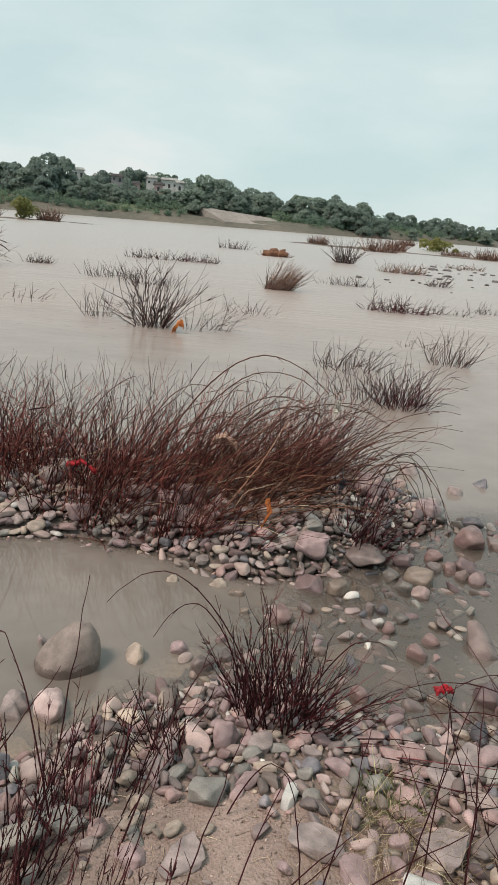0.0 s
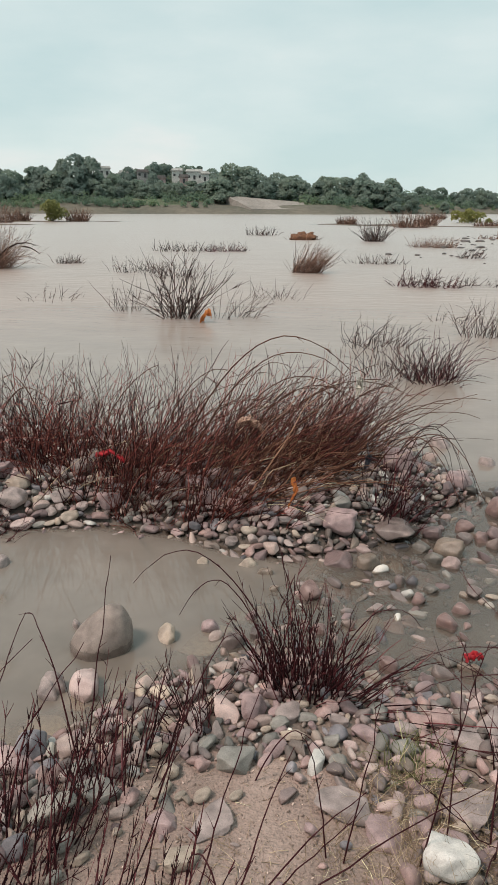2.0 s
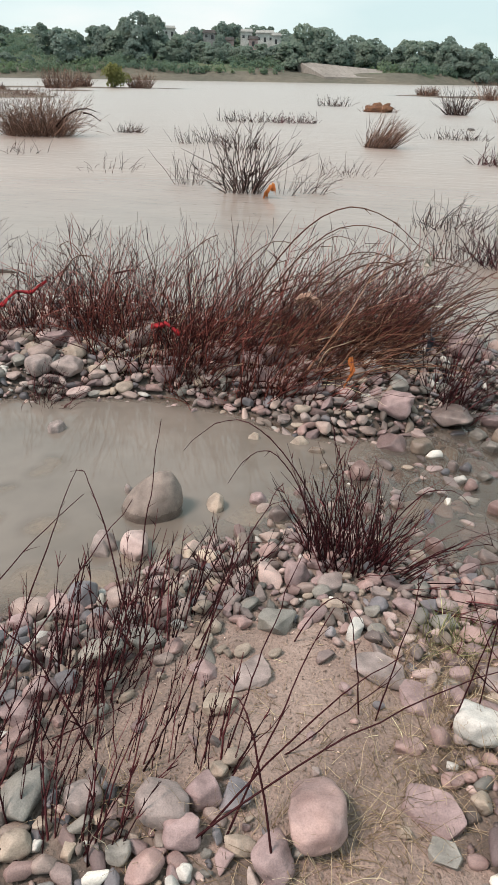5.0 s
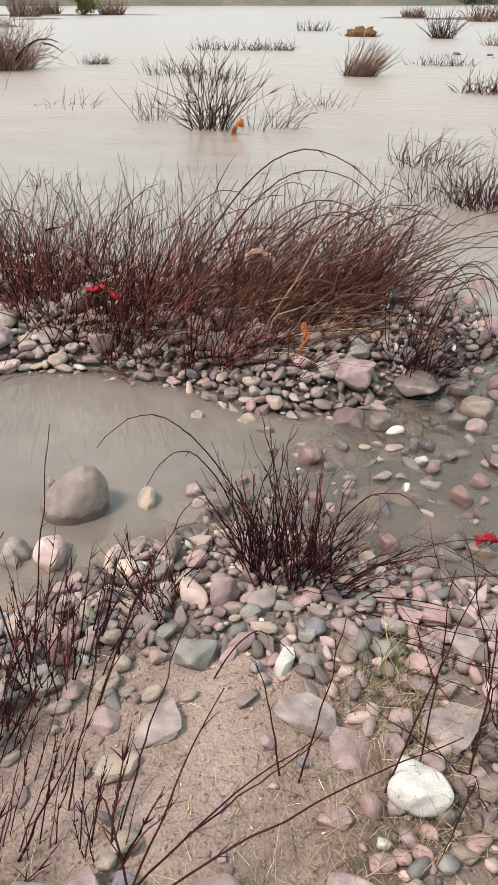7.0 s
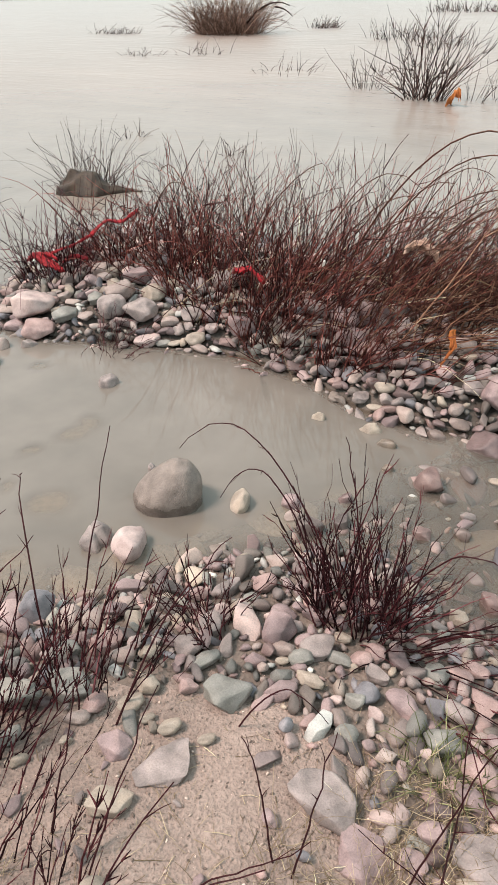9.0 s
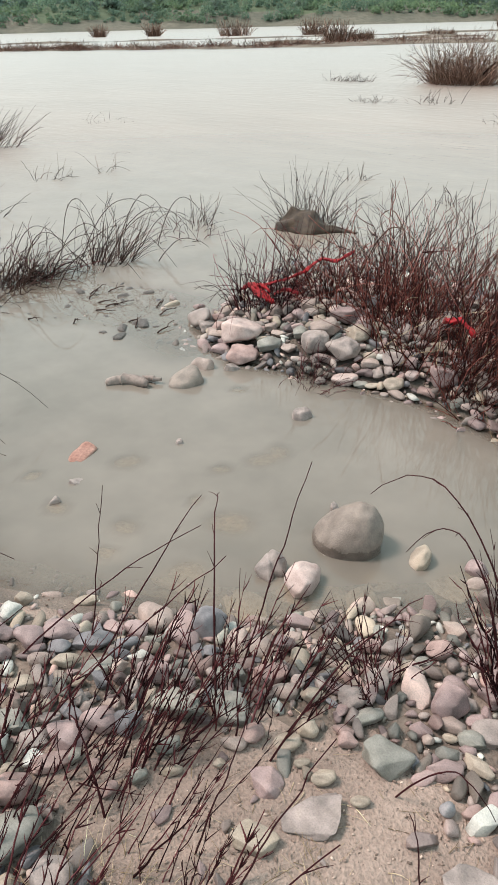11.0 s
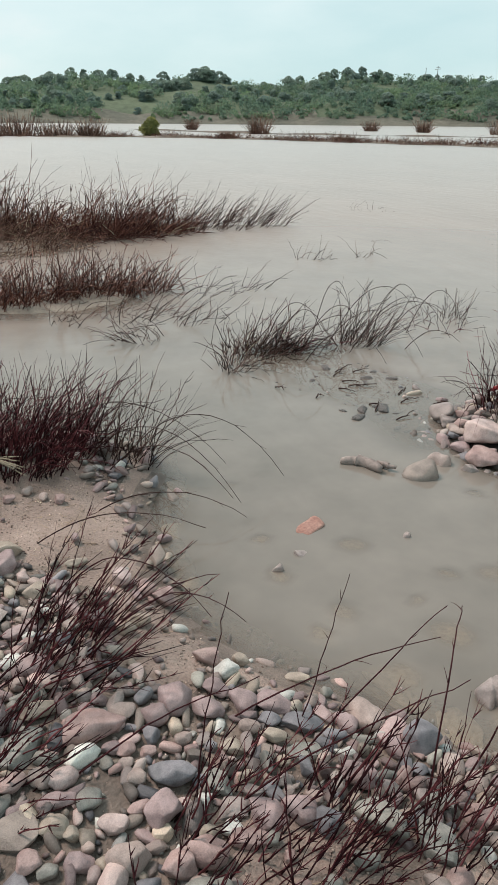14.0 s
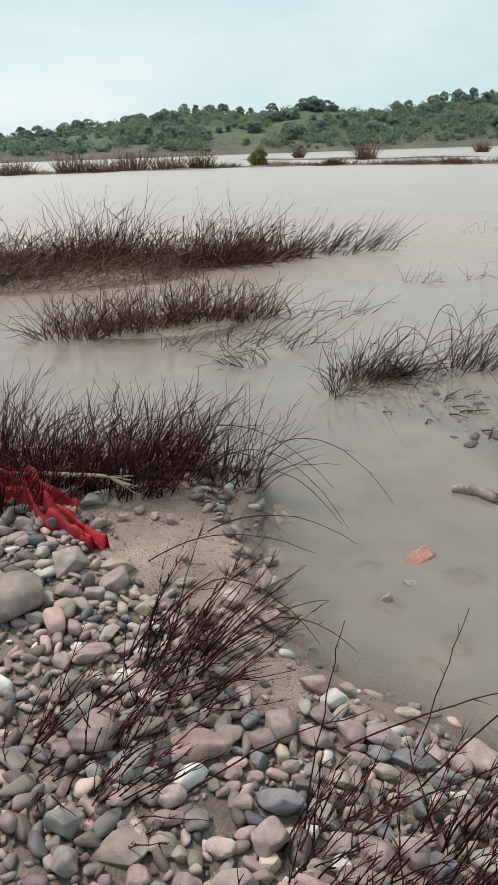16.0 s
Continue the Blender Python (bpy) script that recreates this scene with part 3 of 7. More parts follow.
def hero_stone(x, y, w, d, h, turn, tone, edge=0):
    """One stone of its own at (x, y), w across, d deep, h high, seen from the side given by turn."""
    g = surface_z(x, y)
    wet = g < 0.03 and x > 0.05 and 2.4 < y < 4.6
    key = (tone, edge, wet, hero_rng.randrange(3))
    if key not in HERO_SHAPES:
        HERO_SHAPES[key] = stone_mesh("stone", 100 + len(HERO_SHAPES) * 7, edge, 4)
        HERO_SHAPES[key].materials.append(STONE[tone, wet])
    big = w > 0.15
    where = "standing in silty water" if g < -0.03 else "at the water's edge" if g < 0.03 else "on the gravel island" if y > 3.3 else "on the sandy bank"
    shape = ("smooth rounded", "blunt-edged", "flat broken")[edge]
    ob = new("boulder" if big else "stone", HERO_SHAPES[key])
    top = max(g, 0) + h * (0.92 if edge < 2 else 0.75) + (0.008 if g > 0.03 else 0)
    foot = min(g - 0.1 * h, top - h)
    ob.location = (x, y, (top + foot) / 2)
    ob.scale = (w / 2, d / 2, (top - foot) / 2)
    ob.rotation_euler = (hero_rng.uniform(-0.12, 0.12), hero_rng.uniform(-0.12, 0.12), radians(turn + hero_rng.uniform(-5, 5)))
    taken.append((x, y, max(w, d) * 0.46))
    if max(w, d) < 0.068:
        ob.name, ob.parent = "cobble", island if y > 3.3 else ground
        return ob
    return tagged(ob, f"{shape} {LABELS[tone]} river stone {where}", "boulder" if big else "stone", "loose river stones")


# the larger stones, one by one
boulder = hero_stone(-0.430, 2.735, 0.222, 0.198, 0.185, 25, "dun")
bm = bmesh.new()
bmesh.ops.create_icosphere(bm, subdivisions=5, radius=1)
for bv in bm.verts:
    c = bv.co.copy()
    up = max(0, c.z + 0.25) / 1.25
    wide = 1 / max(0.5, math.hypot(c.x, c.y)) if -0.7 < c.z < 0 else 1
    taper = (1 - 0.40 * up ** 1.4) * (1 + 0.09 * noise.noise(c * 1.4 + Vector((3, 1, 7))) + 0.02 * noise.noise(c * 4))
    bv.co = Vector((c.x * wide * taper * 1.06 + 0.46 * up - 0.16, c.y * wide * taper + 0.12 * up - 0.03, c.z * (1 + 0.06 * noise.noise(c * 2))))
boulder.data = bpy.data.meshes.new("boulder")
bm.to_mesh(boulder.data)
bm.free()
boulder.data.polygons.foreach_set("use_smooth", np.ones(len(boulder.data.polygons), bool))
boulder.data.materials.append(STONE["dun", False])
boulder.data.materials.append(STONE["dun", True])
for face in boulder.data.polygons:
    face.material_index = 1 if face.center.z < -0.13 + 0.10 * noise.noise(face.center * 3) else 0
boulder.rotation_euler = (0, 0, radians(22))
hero_stone(-0.591, 2.828, 0.043, 0.047, 0.034, 28, "grey")
hero_stone(-0.402, 2.461, 0.101, 0.139, 0.079, 28, "pink")
hero_stone(-0.524, 2.427, 0.068, 0.100, 0.062, 31, "grey", 1)
hero_stone(-0.218, 2.828, 0.073, 0.107, 0.057, 20, "tan", 1)
hero_stone(0.042, 2.027, 0.062, 0.047, 0.036, 21, "tan")
hero_stone(-1.118, 4.265, 0.090, 0.162, 0.117, 25, "grey", 1)
hero_stone(-0.046, 3.682, 0.090, 0.053, 0.042, 12, "tan")
hero_stone(-1.466, 0.776, 0.198, 0.211, 0.129, -261, "dun")
hero_stone(-0.516, 2.45, 0.087, 0.080, 0.073, 45, "grey", 1)

hero_stone(-1.354, 2.103, 0.05, 0.035, 0.029, 60, "grey", 1)
hero_stone(-1.412, 2.233, 0.09, 0.05, 0.016, 50, "grey", 1)
hero_stone(-1.367, 2.697, 0.035, 0.03, 0.023, 40, "grey", 1)
hero_stone(-0.457, 0.941, 0.061, 0.065, 0.048, 100, "grey", 1)
hero_stone(-0.555, 0.942, 0.078, 0.084, 0.061, 119, "green", 1)
hero_stone(-0.460, 1.059, 0.128, 0.090, 0.027, 104, "dun", 2)
hero_stone(-0.599, 1.073, 0.074, 0.053, 0.035, 93, "rose")
hero_stone(-0.386, 1.092, 0.054, 0.055, 0.035, 92, "rose")
hero_stone(-0.353, 1.127, 0.047, 0.034, 0.022, 91, "green")
hero_stone(-0.585, 1.138, 0.054, 0.060, 0.035, 90, "ash")
hero_stone(-0.449, 1.154, 0.057, 0.067, 0.036, 139, "tan")
hero_stone(-0.515, 1.166, 0.092, 0.041, 0.027, 94, "mauve")
hero_stone(-0.568, 1.186, 0.083, 0.052, 0.034, 88, "pink")
hero_stone(-0.421, 1.187, 0.039, 0.036, 0.023, 87, "tan")
hero_stone(-0.348, 1.191, 0.066, 0.046, 0.030, 87, "mauve")
hero_stone(-0.493, 1.238, 0.059, 0.054, 0.035, 85, "green")
hero_stone(-0.414, 1.275, 0.070, 0.047, 0.031, 62, "pink")
hero_stone(-0.313, 1.288, 0.099, 0.060, 0.047, 81, "ash", 1)
hero_stone(-0.128, 1.303, 0.063, 0.071, 0.040, 104, "tan")
hero_stone(-0.089, 1.320, 0.029, 0.025, 0.017, 42, "white")
hero_stone(0.142, 1.335, 0.083, 0.063, 0.040, 49, "rose")
hero_stone(-0.566, 1.338, 0.042, 0.034, 0.022, 80, "ash")
hero_stone(-0.434, 1.342, 0.058, 0.037, 0.025, 79, "rose")
hero_stone(0.219, 1.350, 0.033, 0.036, 0.022, 24, "white")
hero_stone(0.079, 1.351, 0.054, 0.048, 0.031, 32, "green")
hero_stone(-0.510, 1.353, 0.044, 0.047, 0.029, 119, "ash")
hero_stone(-0.100, 1.362, 0.041, 0.033, 0.021, 41, "tan")
hero_stone(-0.266, 1.384, 0.075, 0.063, 0.049, 83, "rose", 1)
hero_stone(-0.402, 1.387, 0.071, 0.083, 0.055, 26, "mauve", 1)
hero_stone(-0.583, 1.400, 0.042, 0.031, 0.019, 78, "rose")
hero_stone(-0.171, 1.407, 0.135, 0.090, 0.064, 87, "green")
hero_stone(0.188, 1.417, 0.081, 0.068, 0.053, 24, "mauve", 1)
hero_stone(0.383, 1.419, 0.090, 0.095, 0.058, -19, "mauve")
hero_stone(-0.041, 1.431, 0.082, 0.073, 0.057, 36, "grey", 1)
hero_stone(0.310, 1.432, 0.074, 0.043, 0.029, 16, "tan")
hero_stone(-0.485, 1.434, 0.125, 0.063, 0.049, 60, "blue", 1)
hero_stone(-0.409, 1.436, 0.045, 0.029, 0.018, 74, "pink")
hero_stone(-0.273, 1.450, 0.094, 0.066, 0.052, 51, "rose", 1)
hero_stone(0.131, 1.456, 0.120, 0.099, 0.077, -4, "grey", 1)
hero_stone(0.429, 1.458, 0.034, 0.048, 0.022, -52, "green")
hero_stone(-0.325, 1.471, 0.044, 0.034, 0.027, 71, "tan", 1)
hero_stone(-0.397, 1.482, 0.051, 0.041, 0.027, 92, "white")
hero_stone(-0.454, 1.487, 0.040, 0.043, 0.026, 42, "blue")
hero_stone(-0.590, 1.491, 0.050, 0.043, 0.027, 74, "ash")
hero_stone(0.200, 1.511, 0.073, 0.073, 0.057, -39, "mauve", 1)
hero_stone(0.446, 1.511, 0.142, 0.145, 0.111, 36, "rose", 1)
hero_stone(-0.316, 1.526, 0.039, 0.053, 0.025, 145, "white")
hero_stone(0.706, 1.530, 0.068, 0.053, 0.019, -10, "green", 2)
hero_stone(-0.439, 1.531, 0.064, 0.095, 0.023, 130, "green", 2)
hero_stone(0.264, 1.533, 0.079, 0.084, 0.029, 17, "blue", 2)
hero_stone(-0.362, 1.542, 0.071, 0.048, 0.018, 68, "grey", 2)
hero_stone(-0.279, 1.549, 0.094, 0.042, 0.027, 61, "rose")
hero_stone(0.623, 1.553, 0.035, 0.025, 0.017, -5, "tan")
hero_stone(0.211, 1.586, 0.044, 0.043, 0.027, -11, "tan")
hero_stone(-0.259, 1.598, 0.035, 0.036, 0.022, 71, "green")
hero_stone(-0.387, 1.601, 0.053, 0.032, 0.021, 66, "grey")
hero_stone(-0.524, 1.603, 0.071, 0.042, 0.027, 68, "tan")
hero_stone(-0.429, 1.604, 0.047, 0.039, 0.026, 66, "tan")
hero_stone(-0.315, 1.609, 0.099, 0.071, 0.026, 54, "mauve", 2)
hero_stone(-0.143, 1.611, 0.045, 0.030, 0.019, 83, "rose")
hero_stone(0.680, 1.618, 0.138, 0.096, 0.035, -28, "mauve", 2)
hero_stone(-0.213, 1.618, 0.026, 0.029, 0.017, 69, "rose")
hero_stone(0.236, 1.624, 0.065, 0.044, 0.029, 37, "tan")
hero_stone(-0.568, 1.667, 0.059, 0.051, 0.034, 36, "ash")
hero_stone(0.779, 1.670, 0.049, 0.047, 0.031, -13, "tan")
hero_stone(-0.126, 1.676, 0.043, 0.032, 0.021, 74, "green")
hero_stone(-0.297, 1.681, 0.087, 0.065, 0.043, 68, "mauve")
hero_stone(0.759, 1.699, 0.025, 0.020, 0.013, -11, "pink")
hero_stone(-0.436, 1.703, 0.041, 0.028, 0.022, 62, "tan", 1)
hero_stone(0.717, 1.711, 0.050, 0.037, 0.023, 11, "rose")
hero_stone(-0.518, 1.717, 0.083, 0.037, 0.029, 63, "tan", 1)
hero_stone(-0.575, 1.726, 0.063, 0.041, 0.027, 54, "blue")
hero_stone(-0.246, 1.726, 0.078, 0.058, 0.046, 56, "blue", 1)
hero_stone(-0.319, 1.729, 0.046, 0.038, 0.025, 58, "ash")
hero_stone(0.750, 1.732, 0.042, 0.031, 0.019, -11, "rose")
hero_stone(-0.088, 1.737, 0.052, 0.025, 0.016, 59, "tan")
hero_stone(0.789, 1.746, 0.038, 0.031, 0.019, -12, "rose")
hero_stone(0.716, 1.747, 0.028, 0.026, 0.017, -9, "white")
hero_stone(0.154, 1.765, 0.087, 0.077, 0.027, 75, "tan", 2)
hero_stone(-0.142, 1.766, 0.061, 0.039, 0.025, 59, "green")
hero_stone(-0.443, 1.768, 0.102, 0.062, 0.022, 60, "green", 2)
hero_stone(0.762, 1.769, 0.041, 0.032, 0.021, -11, "mauve")
hero_stone(0.621, 1.782, 0.073, 0.058, 0.021, -4, "rose", 2)
hero_stone(0.800, 1.793, 0.039, 0.029, 0.018, -12, "rose")
hero_stone(-0.543, 1.809, 0.118, 0.053, 0.035, 55, "blue")
hero_stone(-0.030, 1.827, 0.031, 0.022, 0.014, 58, "tan")
hero_stone(0.777, 1.859, 0.125, 0.120, 0.085, -11, "white")
hero_stone(-0.336, 1.859, 0.089, 0.055, 0.043, 48, "mauve", 1)
hero_stone(0.076, 1.869, 0.075, 0.065, 0.023, 42, "mauve", 2)
hero_stone(0.534, 1.874, 0.032, 0.020, 0.016, 0, "blue", 1)
hero_stone(-0.488, 1.877, 0.073, 0.038, 0.025, 67, "blue")
hero_stone(-0.044, 1.879, 0.063, 0.032, 0.021, 46, "ash")
hero_stone(0.194, 1.887, 0.130, 0.100, 0.014, 46, "grey", 2)
hero_stone(0.447, 1.901, 0.034, 0.032, 0.021, 31, "mauve")
hero_stone(-0.285, 1.915, 0.053, 0.039, 0.025, 50, "grey")
hero_stone(-0.520, 1.925, 0.076, 0.056, 0.036, 41, "mauve")
hero_stone(-0.033, 1.927, 0.056, 0.051, 0.033, 53, "rose")
hero_stone(0.627, 1.934, 0.118, 0.095, 0.022, -8, "mauve", 2)
hero_stone(-0.118, 1.939, 0.088, 0.132, 0.033, 115, "green", 2)
hero_stone(-0.454, 1.946, 0.061, 0.028, 0.018, 53, "green")
hero_stone(0.790, 1.947, 0.078, 0.039, 0.025, -11, "mauve")
hero_stone(0.093, 1.960, 0.039, 0.022, 0.014, 47, "tan")
hero_stone(0.152, 1.966, 0.057, 0.036, 0.023, 45, "tan")
hero_stone(0.714, 1.970, 0.058, 0.045, 0.017, -7, "mauve", 2)
hero_stone(0.037, 1.971, 0.065, 0.047, 0.030, 44, "tan")
hero_stone(-0.233, 1.981, 0.050, 0.042, 0.027, 57, "grey")
hero_stone(0.516, 1.983, 0.140, 0.115, 0.036, 17, "grey", 2)
hero_stone(0.240, 1.983, 0.044, 0.024, 0.016, 40, "tan")
hero_stone(-0.530, 1.993, 0.123, 0.089, 0.057, 19, "ash")
hero_stone(-0.401, 2.000, 0.097, 0.051, 0.034, 35, "mauve")
hero_stone(-0.208, 2.006, 0.079, 0.056, 0.036, 55, "green")
hero_stone(-0.316, 2.026, 0.045, 0.033, 0.022, 57, "blue")
hero_stone(0.727, 2.036, 0.056, 0.051, 0.033, -11, "mauve")
hero_stone(0.838, 2.048, 0.125, 0.145, 0.036, -15, "grey", 2)
hero_stone(-0.070, 2.067, 0.071, 0.046, 0.030, 49, "ash")
hero_stone(0.129, 2.072, 0.047, 0.031, 0.023, 41, "rose", 1)
hero_stone(-0.137, 2.081, 0.094, 0.056, 0.036, 55, "rose")
hero_stone(-0.400, 2.089, 0.098, 0.090, 0.070, 37, "blue", 1)
hero_stone(0.219, 2.099, 0.118, 0.090, 0.060, 30, "green", 2)
hero_stone(-0.011, 2.105, 0.064, 0.043, 0.034, 46, "tan", 1)
hero_stone(-0.293, 2.105, 0.073, 0.080, 0.047, 84, "ash")
hero_stone(-0.072, 2.113, 0.037, 0.039, 0.025, 47, "pink")
hero_stone(-0.234, 2.130, 0.068, 0.061, 0.039, 82, "ash")
hero_stone(0.499, 2.143, 0.054, 0.047, 0.031, -2, "green")
hero_stone(0.775, 2.144, 0.081, 0.047, 0.030, -2, "mauve")
hero_stone(0.732, 2.154, 0.056, 0.042, 0.027, -41, "rose")
hero_stone(0.115, 2.161, 0.077, 0.041, 0.026, 59, "green")
hero_stone(0.055, 2.168, 0.066, 0.056, 0.036, 41, "grey")
hero_stone(0.770, 2.213, 0.092, 0.059, 0.039, -12, "rose")
hero_stone(0.437, 2.218, 0.030, 0.023, 0.014, 22, "pink")
hero_stone(0.528, 2.232, 0.047, 0.029, 0.018, -23, "pink")
hero_stone(-0.213, 2.232, 0.055, 0.039, 0.026, 48, "ash")
hero_stone(0.360, 2.234, 0.079, 0.037, 0.023, 3, "tan")
hero_stone(-0.024, 2.236, 0.045, 0.052, 0.030, 42, "tan")
hero_stone(0.683, 2.238, 0.086, 0.057, 0.044, 22, "green", 1)
hero_stone(0.475, 2.239, 0.048, 0.038, 0.025, 19, "green")
hero_stone(0.720, 2.248, 0.031, 0.024, 0.016, 5, "tan")
hero_stone(0.276, 2.253, 0.036, 0.022, 0.014, 29, "tan")
hero_stone(0.969, 2.254, 0.092, 0.065, 0.023, -18, "ash", 2)
hero_stone(0.063, 2.255, 0.059, 0.069, 0.039, -22, "grey")
hero_stone(0.490, 2.269, 0.061, 0.054, 0.035, -2, "blue")
hero_stone(0.312, 2.282, 0.063, 0.042, 0.027, 27, "green")
hero_stone(0.578, 2.286, 0.104, 0.054, 0.035, -13, "mauve")
hero_stone(0.784, 2.286, 0.071, 0.049, 0.033, -22, "mauve")
hero_stone(-0.115, 2.294, 0.047, 0.039, 0.026, 43, "tan")
hero_stone(0.411, 2.297, 0.029, 0.025, 0.017, 1, "mauve")
hero_stone(0.062, 2.312, 0.053, 0.051, 0.033, -4, "pink")
hero_stone(0.866, 2.315, 0.088, 0.102, 0.033, -14, "grey", 2)
hero_stone(0.639, 2.320, 0.057, 0.051, 0.033, 3, "blue")
hero_stone(0.224, 2.320, 0.081, 0.089, 0.064, -0, "mauve", 1)
hero_stone(0.687, 2.327, 0.073, 0.048, 0.038, -8, "grey", 1)
hero_stone(0.332, 2.328, 0.062, 0.095, 0.040, -51, "grey")
hero_stone(0.430, 2.329, 0.025, 0.023, 0.014, 20, "tan")
hero_stone(0.487, 2.333, 0.066, 0.038, 0.025, -1, "grey")
hero_stone(0.393, 2.333, 0.069, 0.034, 0.022, 2, "green")
hero_stone(0.810, 2.335, 0.058, 0.049, 0.033, -0, "rose")
hero_stone(0.289, 2.338, 0.044, 0.040, 0.026, 26, "mauve")
hero_stone(0.095, 2.350, 0.069, 0.064, 0.042, 4, "tan")
hero_stone(0.437, 2.359, 0.059, 0.051, 0.033, 0, "rose")
hero_stone(1.031, 2.366, 0.057, 0.078, 0.036, -19, "green")
hero_stone(-0.260, 2.369, 0.055, 0.047, 0.036, 45, "ash", 1)
hero_stone(0.251, 2.375, 0.039, 0.031, 0.019, 27, "grey")
hero_stone(0.292, 2.382, 0.027, 0.038, 0.017, 25, "mauve")
hero_stone(0.727, 2.390, 0.075, 0.077, 0.027, -9, "rose", 2)
hero_stone(0.460, 2.390, 0.051, 0.054, 0.034, 18, "rose")
hero_stone(0.594, 2.392, 0.039, 0.021, 0.014, -5, "ash")
hero_stone(0.199, 2.399, 0.072, 0.044, 0.029, 19, "mauve")
hero_stone(0.367, 2.405, 0.051, 0.031, 0.019, 2, "tan")
hero_stone(0.013, 2.408, 0.096, 0.043, 0.029, 71, "grey")
hero_stone(0.799, 2.410, 0.084, 0.071, 0.047, -11, "rose")
hero_stone(0.093, 2.410, 0.047, 0.031, 0.021, 23, "green")
hero_stone(0.607, 2.419, 0.060, 0.052, 0.034, -5, "green")
hero_stone(0.965, 2.420, 0.117, 0.136, 0.043, -31, "grey", 2)
hero_stone(0.270, 2.428, 0.058, 0.037, 0.025, 30, "mauve")
hero_stone(0.225, 2.439, 0.043, 0.027, 0.018, 27, "mauve")
hero_stone(0.344, 2.447, 0.032, 0.035, 0.021, 22, "mauve")
hero_stone(0.309, 2.448, 0.036, 0.031, 0.021, 23, "mauve")
hero_stone(0.650, 2.450, 0.078, 0.041, 0.027, -6, "rose")
hero_stone(0.803, 2.452, 0.034, 0.053, 0.022, 0, "pink")
hero_stone(0.881, 2.460, 0.038, 0.033, 0.021, -13, "pink")
hero_stone(0.095, 2.472, 0.072, 0.064, 0.042, 31, "rose")
hero_stone(0.263, 2.486, 0.043, 0.044, 0.034, 25, "mauve", 1)
hero_stone(0.472, 2.489, 0.060, 0.028, 0.022, 16, "rose", 1)
hero_stone(0.312, 2.492, 0.046, 0.038, 0.025, 22, "rose")
hero_stone(0.683, 2.493, 0.068, 0.038, 0.025, -4, "rose")
hero_stone(0.153, 2.505, 0.032, 0.032, 0.021, 28, "mauve")
hero_stone(0.540, 2.507, 0.044, 0.029, 0.018, 12, "rose")
hero_stone(0.752, 2.535, 0.045, 0.032, 0.021, -9, "blue")
hero_stone(0.713, 2.554, 0.032, 0.030, 0.019, 4, "tan")
hero_stone(0.771, 2.572, 0.044, 0.039, 0.026, 1, "blue")
hero_stone(0.983, 2.607, 0.055, 0.035, 0.023, -15, "tan")
hero_stone(0.907, 2.629, 0.046, 0.036, 0.023, -13, "ash")
hero_stone(0.882, 2.640, 0.037, 0.030, 0.019, -12, "tan")
hero_stone(1.084, 2.647, 0.055, 0.045, 0.030, -18, "tan")
hero_stone(0.588, 2.674, 0.061, 0.050, 0.033, -4, "tan")
hero_stone(0.781, 2.741, 0.059, 0.053, 0.035, -9, "mauve")
hero_stone(0.840, 2.794, 0.085, 0.052, 0.034, -22, "grey")
hero_stone(0.644, 2.813, 0.061, 0.083, 0.039, 55, "rose")
hero_stone(0.052, 2.832, 0.091, 0.063, 0.049, 46, "grey", 1)
hero_stone(0.944, 2.848, 0.101, 0.045, 0.030, -18, "tan")
hero_stone(-0.026, 2.864, 0.070, 0.041, 0.027, 48, "ash")
hero_stone(0.860, 2.866, 0.080, 0.054, 0.035, -21, "green")
hero_stone(-0.061, 2.923, 0.081, 0.063, 0.040, 38, "mauve")
hero_stone(0.373, 2.989, 0.063, 0.047, 0.031, 14, "rose")
hero_stone(0.088, 3.034, 0.058, 0.046, 0.030, 22, "mauve")
hero_stone(0.484, 3.053, 0.054, 0.043, 0.027, 10, "ash")
hero_stone(0.883, 3.134, 0.089, 0.074, 0.048, -10, "rose")
hero_stone(-1.146, 0.929, 0.051, 0.073, 0.034, 97, "ash")
hero_stone(-1.397, 0.936, 0.077, 0.096, 0.049, 126, "tan")
hero_stone(-0.792, 0.940, 0.070, 0.067, 0.043, 128, "mauve")
hero_stone(-1.518, 0.945, 0.091, 0.068, 0.044, 95, "mauve")
hero_stone(-1.691, 0.958, 0.150, 0.100, 0.080, 114, "grey", 2)
hero_stone(-1.010, 0.962, 0.150, 0.095, 0.080, 126, "dun", 1)
hero_stone(-0.898, 0.984, 0.113, 0.120, 0.073, 126, "green")
hero_stone(-0.699, 1.011, 0.042, 0.056, 0.027, 95, "green")
hero_stone(-1.174, 1.016, 0.132, 0.062, 0.040, 94, "rose")
hero_stone(-0.802, 1.030, 0.150, 0.108, 0.085, 124, "mauve", 1)
hero_stone(-1.048, 1.035, 0.055, 0.054, 0.035, 93, "tan")
hero_stone(-1.474, 1.049, 0.070, 0.079, 0.046, 132, "grey")
hero_stone(-0.927, 1.067, 0.068, 0.037, 0.023, 93, "mauve")
hero_stone(-0.869, 1.098, 0.035, 0.038, 0.023, 91, "green")
hero_stone(-0.699, 1.104, 0.143, 0.101, 0.036, 121, "green", 2)
hero_stone(-1.042, 1.108, 0.063, 0.058, 0.038, 111, "white")
hero_stone(-0.960, 1.117, 0.049, 0.050, 0.031, 91, "ash")
hero_stone(-1.536, 1.118, 0.114, 0.106, 0.069, 80, "mauve")
hero_stone(-0.889, 1.130, 0.083, 0.050, 0.033, 105, "green")
hero_stone(-1.172, 1.131, 0.081, 0.048, 0.031, 90, "mauve")
